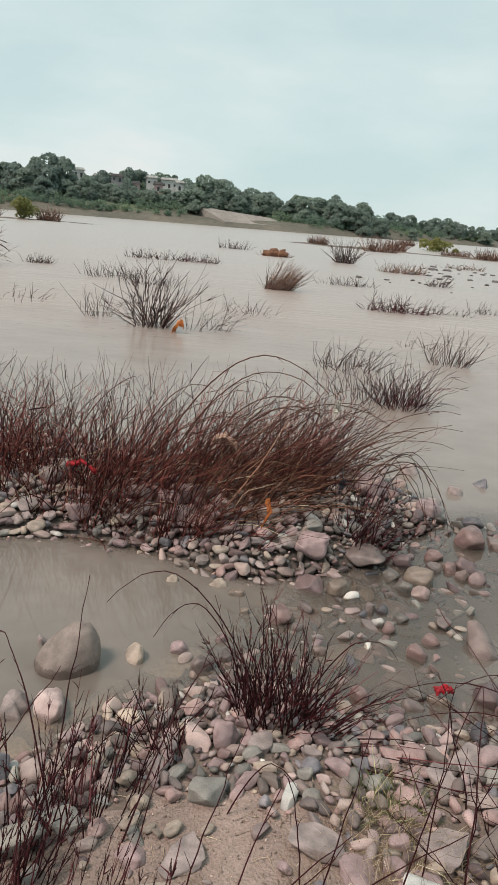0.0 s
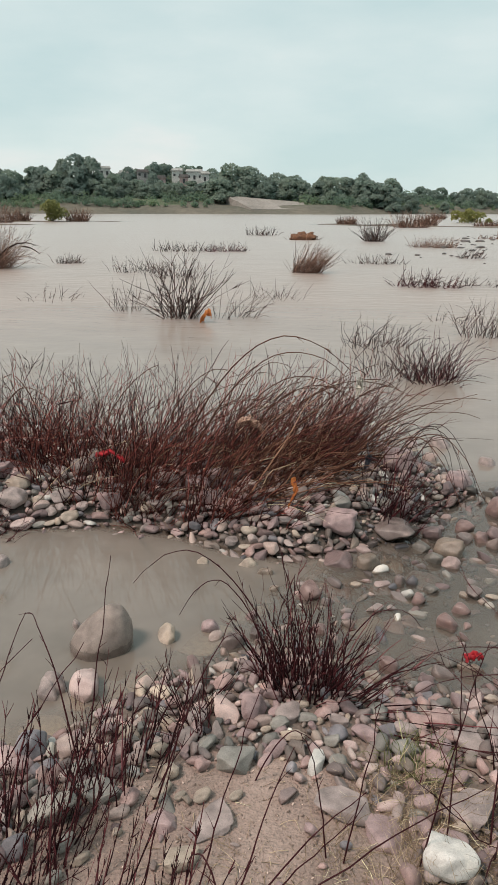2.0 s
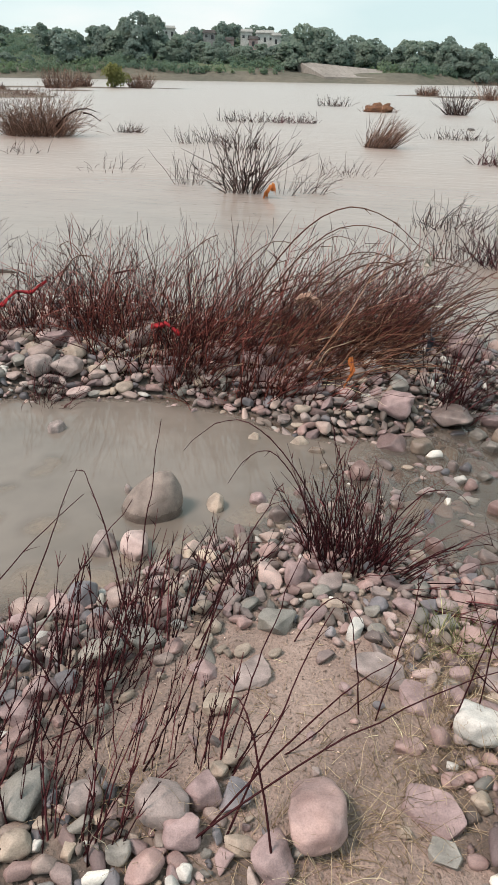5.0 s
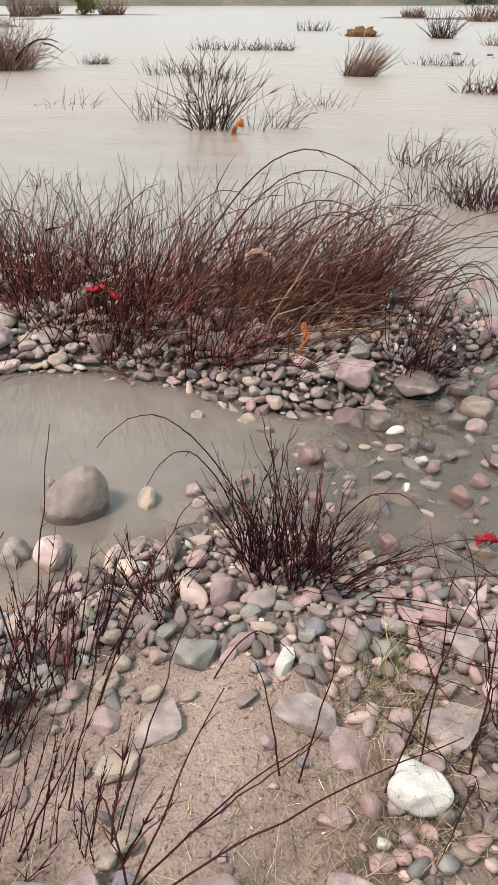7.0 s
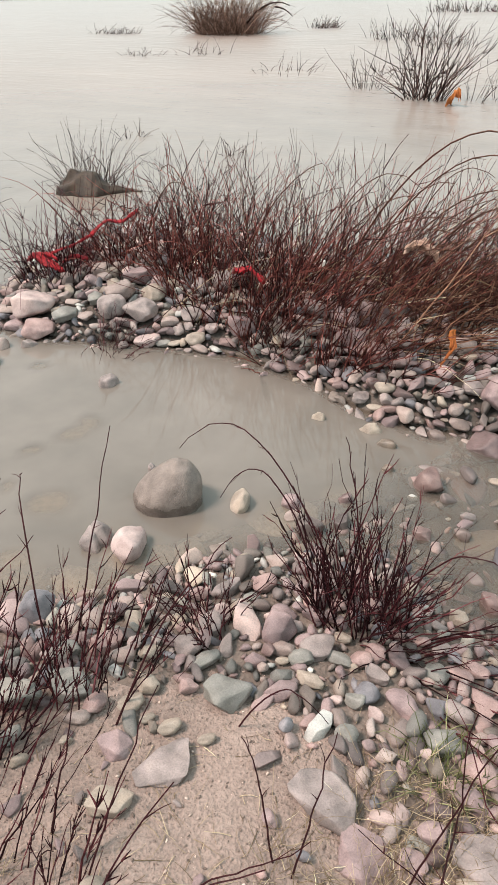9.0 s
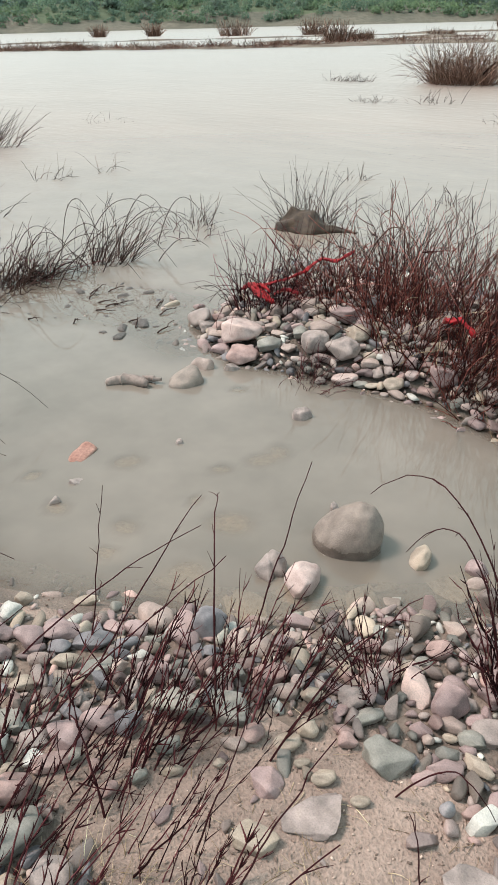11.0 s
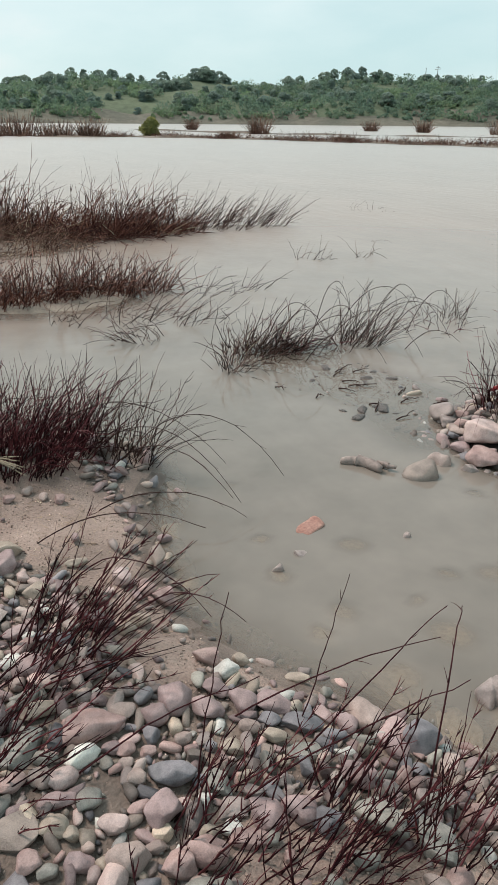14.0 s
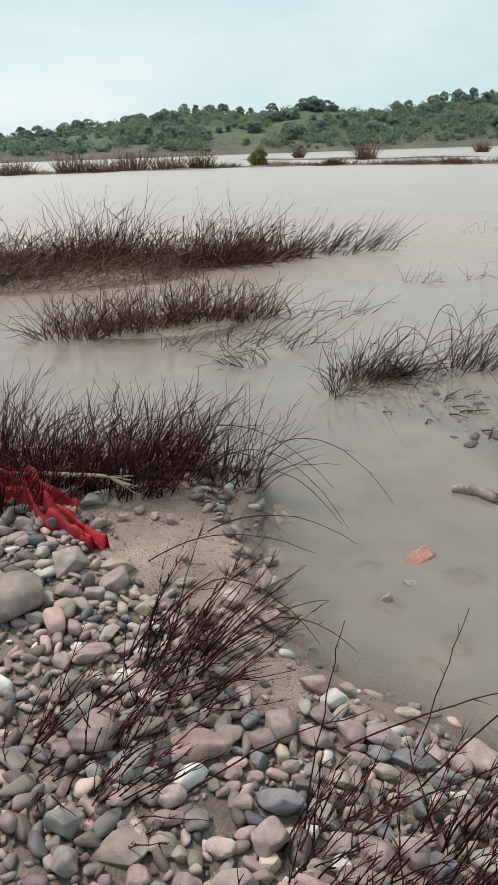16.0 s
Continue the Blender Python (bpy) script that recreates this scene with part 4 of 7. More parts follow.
hero_stone(-1.632, 1.134, 0.129, 0.074, 0.048, 85, "tan")
hero_stone(-1.103, 1.142, 0.087, 0.046, 0.030, 115, "rose")
hero_stone(-0.992, 1.161, 0.092, 0.121, 0.060, 134, "mauve")
hero_stone(-0.833, 1.164, 0.112, 0.051, 0.039, 99, "tan", 1)
hero_stone(-1.143, 1.167, 0.041, 0.034, 0.022, 89, "white")
hero_stone(-2.020, 1.179, 0.053, 0.038, 0.025, 89, "rose")
hero_stone(-1.236, 1.187, 0.071, 0.064, 0.042, 88, "ash")
hero_stone(-1.355, 1.214, 0.088, 0.067, 0.043, 108, "tan")
hero_stone(-1.125, 1.218, 0.056, 0.028, 0.018, 87, "blue")
hero_stone(-0.783, 1.228, 0.034, 0.037, 0.022, 86, "green")
hero_stone(-2.081, 1.256, 0.050, 0.052, 0.033, 87, "ash")
hero_stone(-1.104, 1.268, 0.053, 0.056, 0.035, 86, "blue")
hero_stone(-0.786, 1.280, 0.046, 0.037, 0.025, 84, "mauve")
hero_stone(-0.833, 1.284, 0.047, 0.037, 0.023, 84, "grey")
hero_stone(-0.703, 1.286, 0.167, 0.077, 0.060, 89, "rose", 1)
hero_stone(-0.627, 1.315, 0.050, 0.035, 0.023, 82, "mauve")
hero_stone(-2.008, 1.315, 0.037, 0.053, 0.023, 86, "ash")
hero_stone(-0.811, 1.319, 0.047, 0.041, 0.027, 83, "mauve")
hero_stone(-0.696, 1.344, 0.045, 0.030, 0.019, 81, "rose")
hero_stone(-0.609, 1.348, 0.050, 0.042, 0.027, 80, "rose")
hero_stone(-0.733, 1.366, 0.076, 0.061, 0.039, 80, "ash")
hero_stone(-1.490, 1.367, 0.084, 0.038, 0.025, 84, "tan")
hero_stone(-1.961, 1.376, 0.044, 0.052, 0.029, 85, "rose")
hero_stone(-0.634, 1.416, 0.055, 0.048, 0.031, 48, "blue")
hero_stone(-1.300, 1.445, 0.036, 0.030, 0.019, 81, "pink")
hero_stone(-1.103, 1.461, 0.061, 0.045, 0.029, 79, "tan")
hero_stone(-1.212, 1.500, 0.039, 0.037, 0.025, 79, "ash")
hero_stone(-1.367, 1.503, 0.068, 0.085, 0.044, 80, "pink")
hero_stone(-0.709, 1.507, 0.093, 0.088, 0.069, 75, "mauve", 1)
hero_stone(-1.140, 1.514, 0.070, 0.052, 0.034, 68, "tan")
hero_stone(-1.301, 1.572, 0.067, 0.068, 0.043, 47, "rose")
hero_stone(-0.661, 1.582, 0.076, 0.084, 0.049, 111, "mauve")
hero_stone(-1.263, 1.624, 0.083, 0.073, 0.057, 76, "rose", 1)
hero_stone(-0.737, 1.633, 0.078, 0.056, 0.036, 60, "mauve")
hero_stone(-0.901, 1.660, 0.091, 0.055, 0.043, 61, "rose", 1)
hero_stone(-0.662, 1.680, 0.089, 0.066, 0.043, 42, "mauve")
hero_stone(-0.809, 1.690, 0.079, 0.070, 0.046, 59, "white")
hero_stone(-0.865, 1.757, 0.060, 0.042, 0.033, 48, "tan", 1)
hero_stone(-0.630, 1.763, 0.107, 0.068, 0.044, 59, "mauve")
hero_stone(-0.605, 1.814, 0.038, 0.051, 0.025, 21, "tan")
hero_stone(-0.770, 1.905, 0.078, 0.036, 0.029, 61, "tan", 1)
hero_stone(-1.815, 3.075, 0.180, 0.150, 0.080, 55, "dun")
hero_stone(0.391, 3.202, 0.058, 0.037, 0.025, 12, "grey")
hero_stone(0.949, 3.246, 0.080, 0.056, 0.036, -11, "rose")
hero_stone(0.309, 3.251, 0.104, 0.102, 0.066, -16, "rose")
hero_stone(0.146, 3.266, 0.049, 0.040, 0.026, 19, "tan")
hero_stone(0.775, 3.293, 0.059, 0.058, 0.038, -7, "rose")
hero_stone(1.015, 3.380, 0.072, 0.064, 0.042, -12, "grey")
hero_stone(0.833, 3.390, 0.072, 0.046, 0.030, -8, "green")
hero_stone(0.084, 3.406, 0.083, 0.045, 0.030, 11, "tan")
hero_stone(0.696, 3.442, 0.047, 0.049, 0.036, -5, "grey", 1)
hero_stone(-0.231, 3.444, 0.059, 0.054, 0.035, 26, "tan")
hero_stone(0.751, 3.445, 0.055, 0.049, 0.038, 4, "blue", 1)
hero_stone(-0.011, 3.462, 0.101, 0.060, 0.039, 31, "tan")
hero_stone(0.227, 3.549, 0.074, 0.047, 0.030, 14, "ash")
hero_stone(0.551, 3.571, 0.094, 0.118, 0.061, -34, "tan")
hero_stone(0.407, 3.586, 0.150, 0.150, 0.055, 10, "mauve", 1)
hero_stone(-0.050, 3.597, 0.071, 0.040, 0.026, 20, "tan")
hero_stone(-0.125, 3.624, 0.056, 0.082, 0.036, -38, "grey")
hero_stone(0.286, 3.636, 0.083, 0.059, 0.046, 13, "ash", 1)
hero_stone(0.939, 3.643, 0.091, 0.063, 0.042, 1, "pink")
hero_stone(0.865, 3.677, 0.105, 0.059, 0.046, -13, "green", 1)
hero_stone(0.252, 3.687, 0.061, 0.078, 0.040, 13, "ash")
hero_stone(0.187, 3.756, 0.057, 0.067, 0.036, 14, "mauve")
hero_stone(0.125, 3.779, 0.092, 0.052, 0.034, 15, "grey")
hero_stone(0.809, 3.788, 0.092, 0.064, 0.042, -7, "green")
hero_stone(0.942, 3.795, 0.150, 0.118, 0.077, -19, "tan")
hero_stone(0.402, 3.812, 0.169, 0.142, 0.111, -11, "mauve", 1)
hero_stone(0.273, 3.813, 0.091, 0.081, 0.053, -8, "grey")
hero_stone(1.238, 3.872, 0.090, 0.083, 0.053, -14, "mauve")
hero_stone(-0.596, 3.876, 0.104, 0.073, 0.047, 29, "grey")
hero_stone(1.167, 3.890, 0.069, 0.067, 0.052, -12, "ash", 1)
hero_stone(0.671, 3.906, 0.212, 0.189, 0.069, -4, "grey", 1)
hero_stone(0.284, 3.911, 0.075, 0.070, 0.046, 11, "mauve")
hero_stone(-0.212, 3.921, 0.124, 0.238, 0.046, 71, "rose", 2)
hero_stone(1.029, 3.926, 0.087, 0.071, 0.046, -10, "grey")
hero_stone(0.871, 3.945, 0.113, 0.098, 0.064, -17, "mauve")
hero_stone(-0.326, 3.950, 0.127, 0.111, 0.073, 38, "mauve")
hero_stone(1.115, 3.953, 0.067, 0.075, 0.044, -11, "rose")
hero_stone(-0.506, 3.973, 0.111, 0.090, 0.058, 31, "grey")
hero_stone(1.201, 3.987, 0.113, 0.090, 0.058, -13, "mauve")
hero_stone(0.395, 4.008, 0.099, 0.100, 0.065, 9, "green")
hero_stone(0.269, 4.042, 0.077, 0.062, 0.040, 11, "mauve")
hero_stone(0.146, 4.063, 0.116, 0.114, 0.074, -7, "ash")
hero_stone(1.044, 4.070, 0.105, 0.078, 0.051, -10, "rose")
hero_stone(-0.415, 4.085, 0.106, 0.147, 0.082, 84, "mauve", 1)
hero_stone(-0.595, 4.123, 0.142, 0.105, 0.069, 6, "grey")
hero_stone(-0.317, 4.168, 0.133, 0.133, 0.104, 51, "mauve", 1)
hero_stone(0.957, 4.193, 0.060, 0.035, 0.022, -8, "pink")
hero_stone(0.209, 4.259, 0.076, 0.089, 0.049, 11, "white")
hero_stone(1.277, 4.318, 0.170, 0.163, 0.107, -33, "rose")
hero_stone(1.416, 4.368, 0.092, 0.156, 0.034, -15, "ash", 2)
hero_stone(1.324, 4.565, 0.130, 0.090, 0.070, -13, "blue", 1)
hero_stone(1.055, 4.616, 0.158, 0.123, 0.096, -29, "mauve", 1)
hero_stone(0.692, 4.651, 0.170, 0.170, 0.133, -4, "mauve", 1)
hero_stone(1.120, 4.826, 0.121, 0.095, 0.062, -24, "grey")
hero_stone(1.297, 5.113, 0.137, 0.083, 0.053, -16, "grey")
hero_stone(0.925, 5.137, 0.100, 0.084, 0.055, -6, "ash")
hero_stone(1.491, 5.345, 0.124, 0.099, 0.064, -12, "blue")
hero_stone(0.814, 5.399, 0.102, 0.101, 0.066, -4, "grey")
hero_stone(1.018, 5.437, 0.177, 0.119, 0.078, -12, "grey")
hero_stone(-1.890, 3.235, 0.130, 0.085, 0.060, 63, "ash")
hero_stone(-1.161, 3.235, 0.091, 0.067, 0.052, 59, "grey", 1)
hero_stone(-1.767, 3.334, 0.091, 0.049, 0.038, 50, "grey", 1)
hero_stone(-1.969, 3.427, 0.101, 0.073, 0.048, 51, "mauve")
hero_stone(-1.804, 3.440, 0.167, 0.141, 0.091, 34, "rose")
hero_stone(-2.151, 3.522, 0.058, 0.112, 0.038, 52, "ash")
hero_stone(-1.924, 3.543, 0.223, 0.197, 0.129, 49, "pink")
hero_stone(-2.266, 3.568, 0.095, 0.117, 0.062, 52, "grey")
hero_stone(-1.735, 3.572, 0.136, 0.097, 0.062, 47, "green")
hero_stone(-1.638, 3.618, 0.084, 0.055, 0.035, 45, "ash")
hero_stone(-1.255, 3.627, 0.134, 0.087, 0.057, 45, "pink")
hero_stone(-1.178, 3.656, 0.081, 0.048, 0.031, 38, "green")
hero_stone(-1.125, 3.679, 0.078, 0.041, 0.026, 37, "tan")
hero_stone(-1.850, 3.694, 0.071, 0.057, 0.044, 47, "ash", 1)
hero_stone(-1.523, 3.696, 0.147, 0.150, 0.114, 43, "grey", 1)
hero_stone(-1.034, 3.726, 0.100, 0.093, 0.061, 35, "tan")
hero_stone(-1.143, 3.738, 0.057, 0.052, 0.034, 37, "grey")
hero_stone(-1.375, 3.746, 0.171, 0.137, 0.107, 20, "grey", 1)
hero_stone(-1.682, 3.748, 0.079, 0.118, 0.052, 44, "green")
hero_stone(-1.215, 3.763, 0.092, 0.055, 0.043, 48, "ash", 1)
hero_stone(-1.112, 3.780, 0.047, 0.046, 0.030, 36, "grey")
hero_stone(-1.253, 3.806, 0.077, 0.054, 0.035, 38, "tan")
hero_stone(-0.997, 3.810, 0.066, 0.057, 0.038, 34, "pink")
hero_stone(-1.574, 3.824, 0.158, 0.131, 0.101, 42, "ash", 1)
hero_stone(-1.133, 3.843, 0.115, 0.087, 0.056, 36, "grey")
hero_stone(-0.856, 3.862, 0.131, 0.115, 0.090, 31, "mauve", 1)
hero_stone(-1.050, 3.870, 0.065, 0.060, 0.047, 34, "mauve", 1)
hero_stone(-1.826, 3.887, 0.091, 0.082, 0.053, 44, "mauve")
hero_stone(-1.410, 3.890, 0.126, 0.176, 0.082, 39, "tan")
hero_stone(-1.691, 3.906, 0.074, 0.099, 0.048, 42, "tan")
hero_stone(-1.850, 3.996, 0.116, 0.116, 0.090, 43, "ash", 1)
hero_stone(-1.604, 4.025, 0.104, 0.183, 0.081, 100, "mauve", 1)
hero_stone(-1.232, 4.055, 0.090, 0.109, 0.070, 35, "grey", 1)
hero_stone(-1.826, 4.115, 0.093, 0.077, 0.051, 42, "ash")
hero_stone(-1.138, 4.149, 0.125, 0.135, 0.098, 63, "grey", 1)

# faint stones just under the silty water
SILTED = grained("silt_coated_stone", (0.44, 0.375, 0.30), (0.56, 0.48, 0.39), 0.8, 6, 0.9, 0.2, 0.01)
sunk_shapes = [stone_mesh("sunken_stone", 480 + i, 0, 3) for i in range(4)]
for sm in sunk_shapes:
    sm.materials.append(SILTED)
dark_shapes = [sm.copy() for sm in sunk_shapes]
for sm, tone in zip(dark_shapes, ("mauve", "tan", "rose", "grey")):
    sm.materials.clear()
    sm.materials.append(STONE[tone, True])
for k, (sx, sy, r, seen, turn) in enumerate(SUNK):
    ob = new("stone", dark_shapes[k % len(dark_shapes)] if sx > 0.2 else sunk_shapes[k % len(sunk_shapes)])
    ob.location, ob.scale, ob.rotation_euler = (sx, sy, -0.026), (r * 1.3, r, 0.022), (0, 0, turn)
    tagged(ob, "dark wet river stone just under running water" if sx > 0.2 else "silt-coated tan river stone just under silty water", "stone", "sunken stones")

# ---- reeds and shrubs of thin stems ----
def tubes(p0, d, length, rad, bend, n=6, wig=0.06, rs=None, taper=0.3):
    """Tapered three-sided stems, all at once. Returns vertices, quads, and the stems' joints and directions."""
    m = len(p0)
    t = np.linspace(0, 1, n + 1)[None, :, None]
    dirs = d[:, None, :] + bend[:, None, :] * t + rs.normal(size=(m, n + 1, 3)) * wig
    dirs /= np.linalg.norm(dirs, axis=2, keepdims=True)
    pos = p0[:, None, :] + np.concatenate([np.zeros((m, 1, 3)), np.cumsum(dirs[:, :-1] * (length / n)[:, None, None], 1)], 1)
    a = np.cross(dirs, np.array([0.36, 0.81, 0.17]))
    a /= np.linalg.norm(a, axis=2, keepdims=True) + 1e-9
    b = np.cross(dirs, a)
    r = rad[:, None] * (1 - (1 - taper) * t[:, :, 0])
    ang = np.arange(3) * 2 * math.pi / 3
    ring = a[:, :, None, :] * np.cos(ang)[:, None] + b[:, :, None, :] * np.sin(ang)[:, None]
    v = pos[:, :, None, :] + ring * r[:, :, None, None]
    s, i, k = np.meshgrid(np.arange(m), np.arange(n), np.arange(3), indexing='ij')
    o, k2 = s * (n + 1) * 3, (k + 1) % 3
    f = np.stack([o + i * 3 + k, o + i * 3 + k2, o + (i + 1) * 3 + k2, o + (i + 1) * 3 + k], -1).reshape(-1, 4)
    return v.reshape(-1, 3), f, pos, dirs


def spread_dirs(rs, m, lean, spread):
    d = np.stack([lean[0] + rs.normal(size=m) * spread, lean[1] + rs.normal(size=m) * spread, np.ones(m)], -1)
    return d / np.linalg.norm(d, axis=1, keepdims=True)


def reed_clump(name, label, x, y, rx, ry, count, height, mat, seed, lean=(0, 0), spread=0.22, curl=0.35, rad=0.0022, branch=1.0,
               turn=0, group="river plants", dry=0.0, fan=0.25, category="shrub", ground_level=None, vary=0.35, wig=0.10, spur=(0.07, 0.26)):
    """A clump of bare stems with side twigs, rooted in an ellipse at (x, y)."""
    rs = np.random.RandomState(seed)
    q, a = np.sqrt(rs.uniform(0, 1, count)), rs.uniform(0, 2 * math.pi, count)
    ex, ey = q * np.cos(a), q * np.sin(a)
    c, s = math.cos(radians(turn)), math.sin(radians(turn))
    px, py = ex * rx * c - ey * ry * s, ex * rx * s + ey * ry * c
    if ground_level is None:
        pz = np.maximum(np.maximum(ground_z(x + px, y + py), np.where(np.hypot(x, y) < 9, island_z(x + px, y + py), -9)), -0.05) - 0.02
    else:
        pz = np.full(count, ground_level)
    base = float(max(pz.min(), 0.0))
    owner = root(name, (x, y, base), label, category, group)
    p0 = np.stack([px, py, pz - base], -1)
    d = spread_dirs(rs, count, lean, spread)
    d[: count // 5] += rs.normal(size=(count // 5, 3)) * (0.45, 0.45, 0.1)
    d[:, 0] += (ex * c - ey * s) * fan
    d[:, 1] += (ex * s + ey * c) * fan
    ln = height * rs.uniform(1 - vary * 1.4, 1 + vary, count)
    bend = rs.normal(size=(count, 3)) * curl * 0.45 + np.array([lean[0], lean[1], 0]) * curl
    bend[:, 2] -= np.abs(rs.normal(size=count)) * curl * 0.8
    rr = rad * rs.uniform(0.5, 1.15, count)
    joints = 7 if rad < 0.008 else 4
    v, f, pos, dirs = tubes(p0, d, ln, rr, bend, joints, wig, rs)
    mesh_thing("stem_mass", quick_mesh("stem_mass", v, f), mat, owner, kind="stuff")
    nb = int(count * branch)
    if nb:
        who, lvl = rs.randint(0, count, nb), rs.randint(joints // 3, joints, nb)
        bp, bd = pos[who, lvl], dirs[who, lvl] + rs.normal(size=(nb, 3)) * 0.30
        v, f, _, _ = tubes(bp, bd, ln[who] * rs.uniform(*spur, nb), rr[who] * 0.75, rs.normal(size=(nb, 3)) * 0.3 + np.array([0, 0, 0.35]), 3 if rad < 0.008 else 2, 0.05, rs)
        mesh_thing("twig_mass", quick_mesh("twig_mass", v, f), mat, owner, kind="stuff")
    nd = int(count * dry)
    if nd:
        who = rs.randint(0, count, nd)
        v, f, _, _ = tubes(p0[who] + rs.normal(size=(nd, 3)) * (0.03, 0.03, 0), spread_dirs(rs, nd, (lean[0] * 1.5, lean[1] * 1.5), spread * 1.6), ln[who] * rs.uniform(0.6, 1.1, nd),
                           rr[who] * 0.8, np.array([lean[0], lean[1], -0.7]) + rs.normal(size=(nd, 3)) * 0.5, 7, 0.07, rs)
        mesh_thing("dry_grass", quick_mesh("dry_grass", v, f), STEM_STRAW, owner, label="pale dry grass blades", kind="stuff")
    return owner


def long_stem(name, label, base, tip, rise, rad, mat, seed, twigs=5):
    """One long bowed stem from base to tip, rising by its bow on the way."""
    rs = np.random.RandomState(seed)
    b, e = np.array(base, float), np.array(tip, float)
    owner = root(name, base, label, "reed" if "reed" in name else "driftwood", "single reeds" if "reed" in name else "drifted wood")
    n = 14
    t = np.linspace(0, 1, n + 1)
    pts = (e - b)[None] * t[:, None] + np.stack([0 * t, 0 * t, 4 * rise * t * (1 - t)], -1) + np.cumsum(rs.normal(size=(n + 1, 3)) * 0.004, 0) * t[:, None]
    bm = bmesh.new()
    rings = []
    for k in range(n + 1):
        d = Vector(pts[min(k + 1, n)] - pts[max(k - 1, 0)]).normalized()
        a = d.cross(Vector((0.36, 0.81, 0.17))).normalized()
        c = d.cross(a)
        r = rad * (1 - 0.65 * t[k])
        rings.append([bm.verts.new(Vector(pts[k]) + (a * math.cos(q) + c * math.sin(q)) * r) for q in (0, 1.257, 2.513, 3.77, 5.027)])
    for r0, r1 in zip(rings, rings[1:]):
        for k in range(5):
            bm.faces.new((r0[k], r0[(k + 1) % 5], r1[(k + 1) % 5], r1[k]))
    part("stem", bm, mat, owner)
    if twigs:
        who = rs.randint(4, n - 1, twigs)
        dd = pts[who + 1] - pts[who]
        dd /= np.linalg.norm(dd, axis=1, keepdims=True)
        for w, way in zip(who, dd + rs.normal(size=(twigs, 3)) * 0.35):
            v, f, _, _ = tubes(pts[w][None], way[None], rs.uniform(0.02, 0.06, 1), np.full(1, rad * 0.5), rs.normal(size=(1, 3)) * 0.3, 4, 0.05, rs)
            mesh_thing("twig", quick_mesh("twig", v, f), mat, owner)
    return owner


RED_IN_GRAVEL = "dark red bare-stemmed shrub rooted among cobbles"
# the long thicket on the gravel island
reed_clump("shrub", "dark red upright shrub at the island's tip", -2.117, 3.915, 0.20, 0.20, 170, 0.40, STEM_RED, 1, (0.02, 0), 0.24, 1.0, 0.0033, 0.9)
reed_clump("shrub", "tall dark red thicket on the gravel island", -1.70, 4.32, 0.44, 0.36, 250, 0.54, THICKET_RED, 2, (0.05, 0), 0.24, 1.1, 0.0038, 0.9)
reed_clump("shrub", "tall dark red thicket on the gravel island", -1.04, 4.18, 0.44, 0.38, 270, 0.53, THICKET_RED, 3, (0.10, -0.03), 0.26, 1.0, 0.0038, 0.9, dry=0.08)
reed_clump("shrub", "dense red-brown thicket leaning over cobbles", -0.600, 4.240, 0.40, 0.38, 180, 0.60, THICKET_RED, 4, (0.35, -0.02), 0.34, 0.6, 0.0038, 0.7, dry=0.12)
reed_clump("shrub", "red-brown stems bent low over cobbles", -0.660, 4.140, 0.28, 0.12, 36, 0.62, THICKET_RED, 14, (0.8, 0.05), 0.35, 0.4, 0.0036, 0.5, dry=0.12, wig=0.20)
reed_clump("shrub", "dense brown grassy thicket bent to one side", -0.150, 4.320, 0.38, 0.34, 90, 0.70, STEM_BROWN, 5, (0.75, 0.05), 0.48, 0.6, 0.0050, 0.3, dry=0.16, wig=0.20)
reed_clump("shrub", "brown grassy thicket drooping over the gravel", 0.070, 4.480, 0.28, 0.38, 90, 0.58, STEM_BROWN, 6, (0.42, 0.0), 0.5, 0.8, 0.0048, 0.4, dry=0.16, wig=0.20)
reed_clump("shrub", "pale brown grass swept flat over cobbles", -0.250, 4.220, 0.30, 0.14, 22, 0.72, STEM_BROWN, 15, (1.15, 0.0), 0.40, 0.35, 0.0034, 0.2, dry=0.22, wig=0.20)
reed_clump("shrub", "dark red thicket behind the brown grass", -0.729, 4.866, 0.75, 0.25, 210, 0.56, THICKET_RED, 7, (0.12, 0), 0.2, 0.6, 0.0030, 1.0)
reed_clump("shrub", "dark red thicket behind the brown grass", 0.365, 4.986, 0.32, 0.25, 150, 0.54, THICKET_RED, 8, (0.15, 0), 0.22, 0.55, 0.0030, 1.0)
reed_clump("shrub", "dark red stems standing among brown grass", -0.05, 4.55, 0.40, 0.25, 180, 0.60, THICKET_RED, 16, (0.3, 0), 0.3, 0.6, 0.0034, 0.9)
reed_clump("shrub", "dark red stems standing among brown grass", 0.240, 4.600, 0.25, 0.25, 100, 0.56, STEM_RED, 17, (0.25, 0), 0.3, 0.6, 0.0032, 0.9)
reed_clump("shrub", "low dark tangle of stems in the thicket", -1.35, 4.30, 0.75, 0.30, 160, 0.24, STEM_RED, 171, (0.2, 0), 0.6, 0.9, 0.0030, 0.9)
reed_clump("shrub", "thin red shrub spreading over wet cobbles", 0.667, 4.053, 0.14, 0.16, 80, 0.34, STEM_RED, 9, (0.25, -0.05), 0.3, 0.4, 0.0032, 1.0)
reed_clump("shrub", "low dark red shrub hanging over the pool", -0.040, 3.800, 0.24, 0.10, 60, 0.34, THICKET_RED, 10, (0.3, -0.1), 0.45, 0.6, 0.003, 0.8)
reed_clump("shrub", "low dark red shrub hanging over the pool", -0.620, 3.780, 0.14, 0.08, 36, 0.30, THICKET_RED, 13, (0.2, -0.1), 0.45, 0.6, 0.003, 0.8)
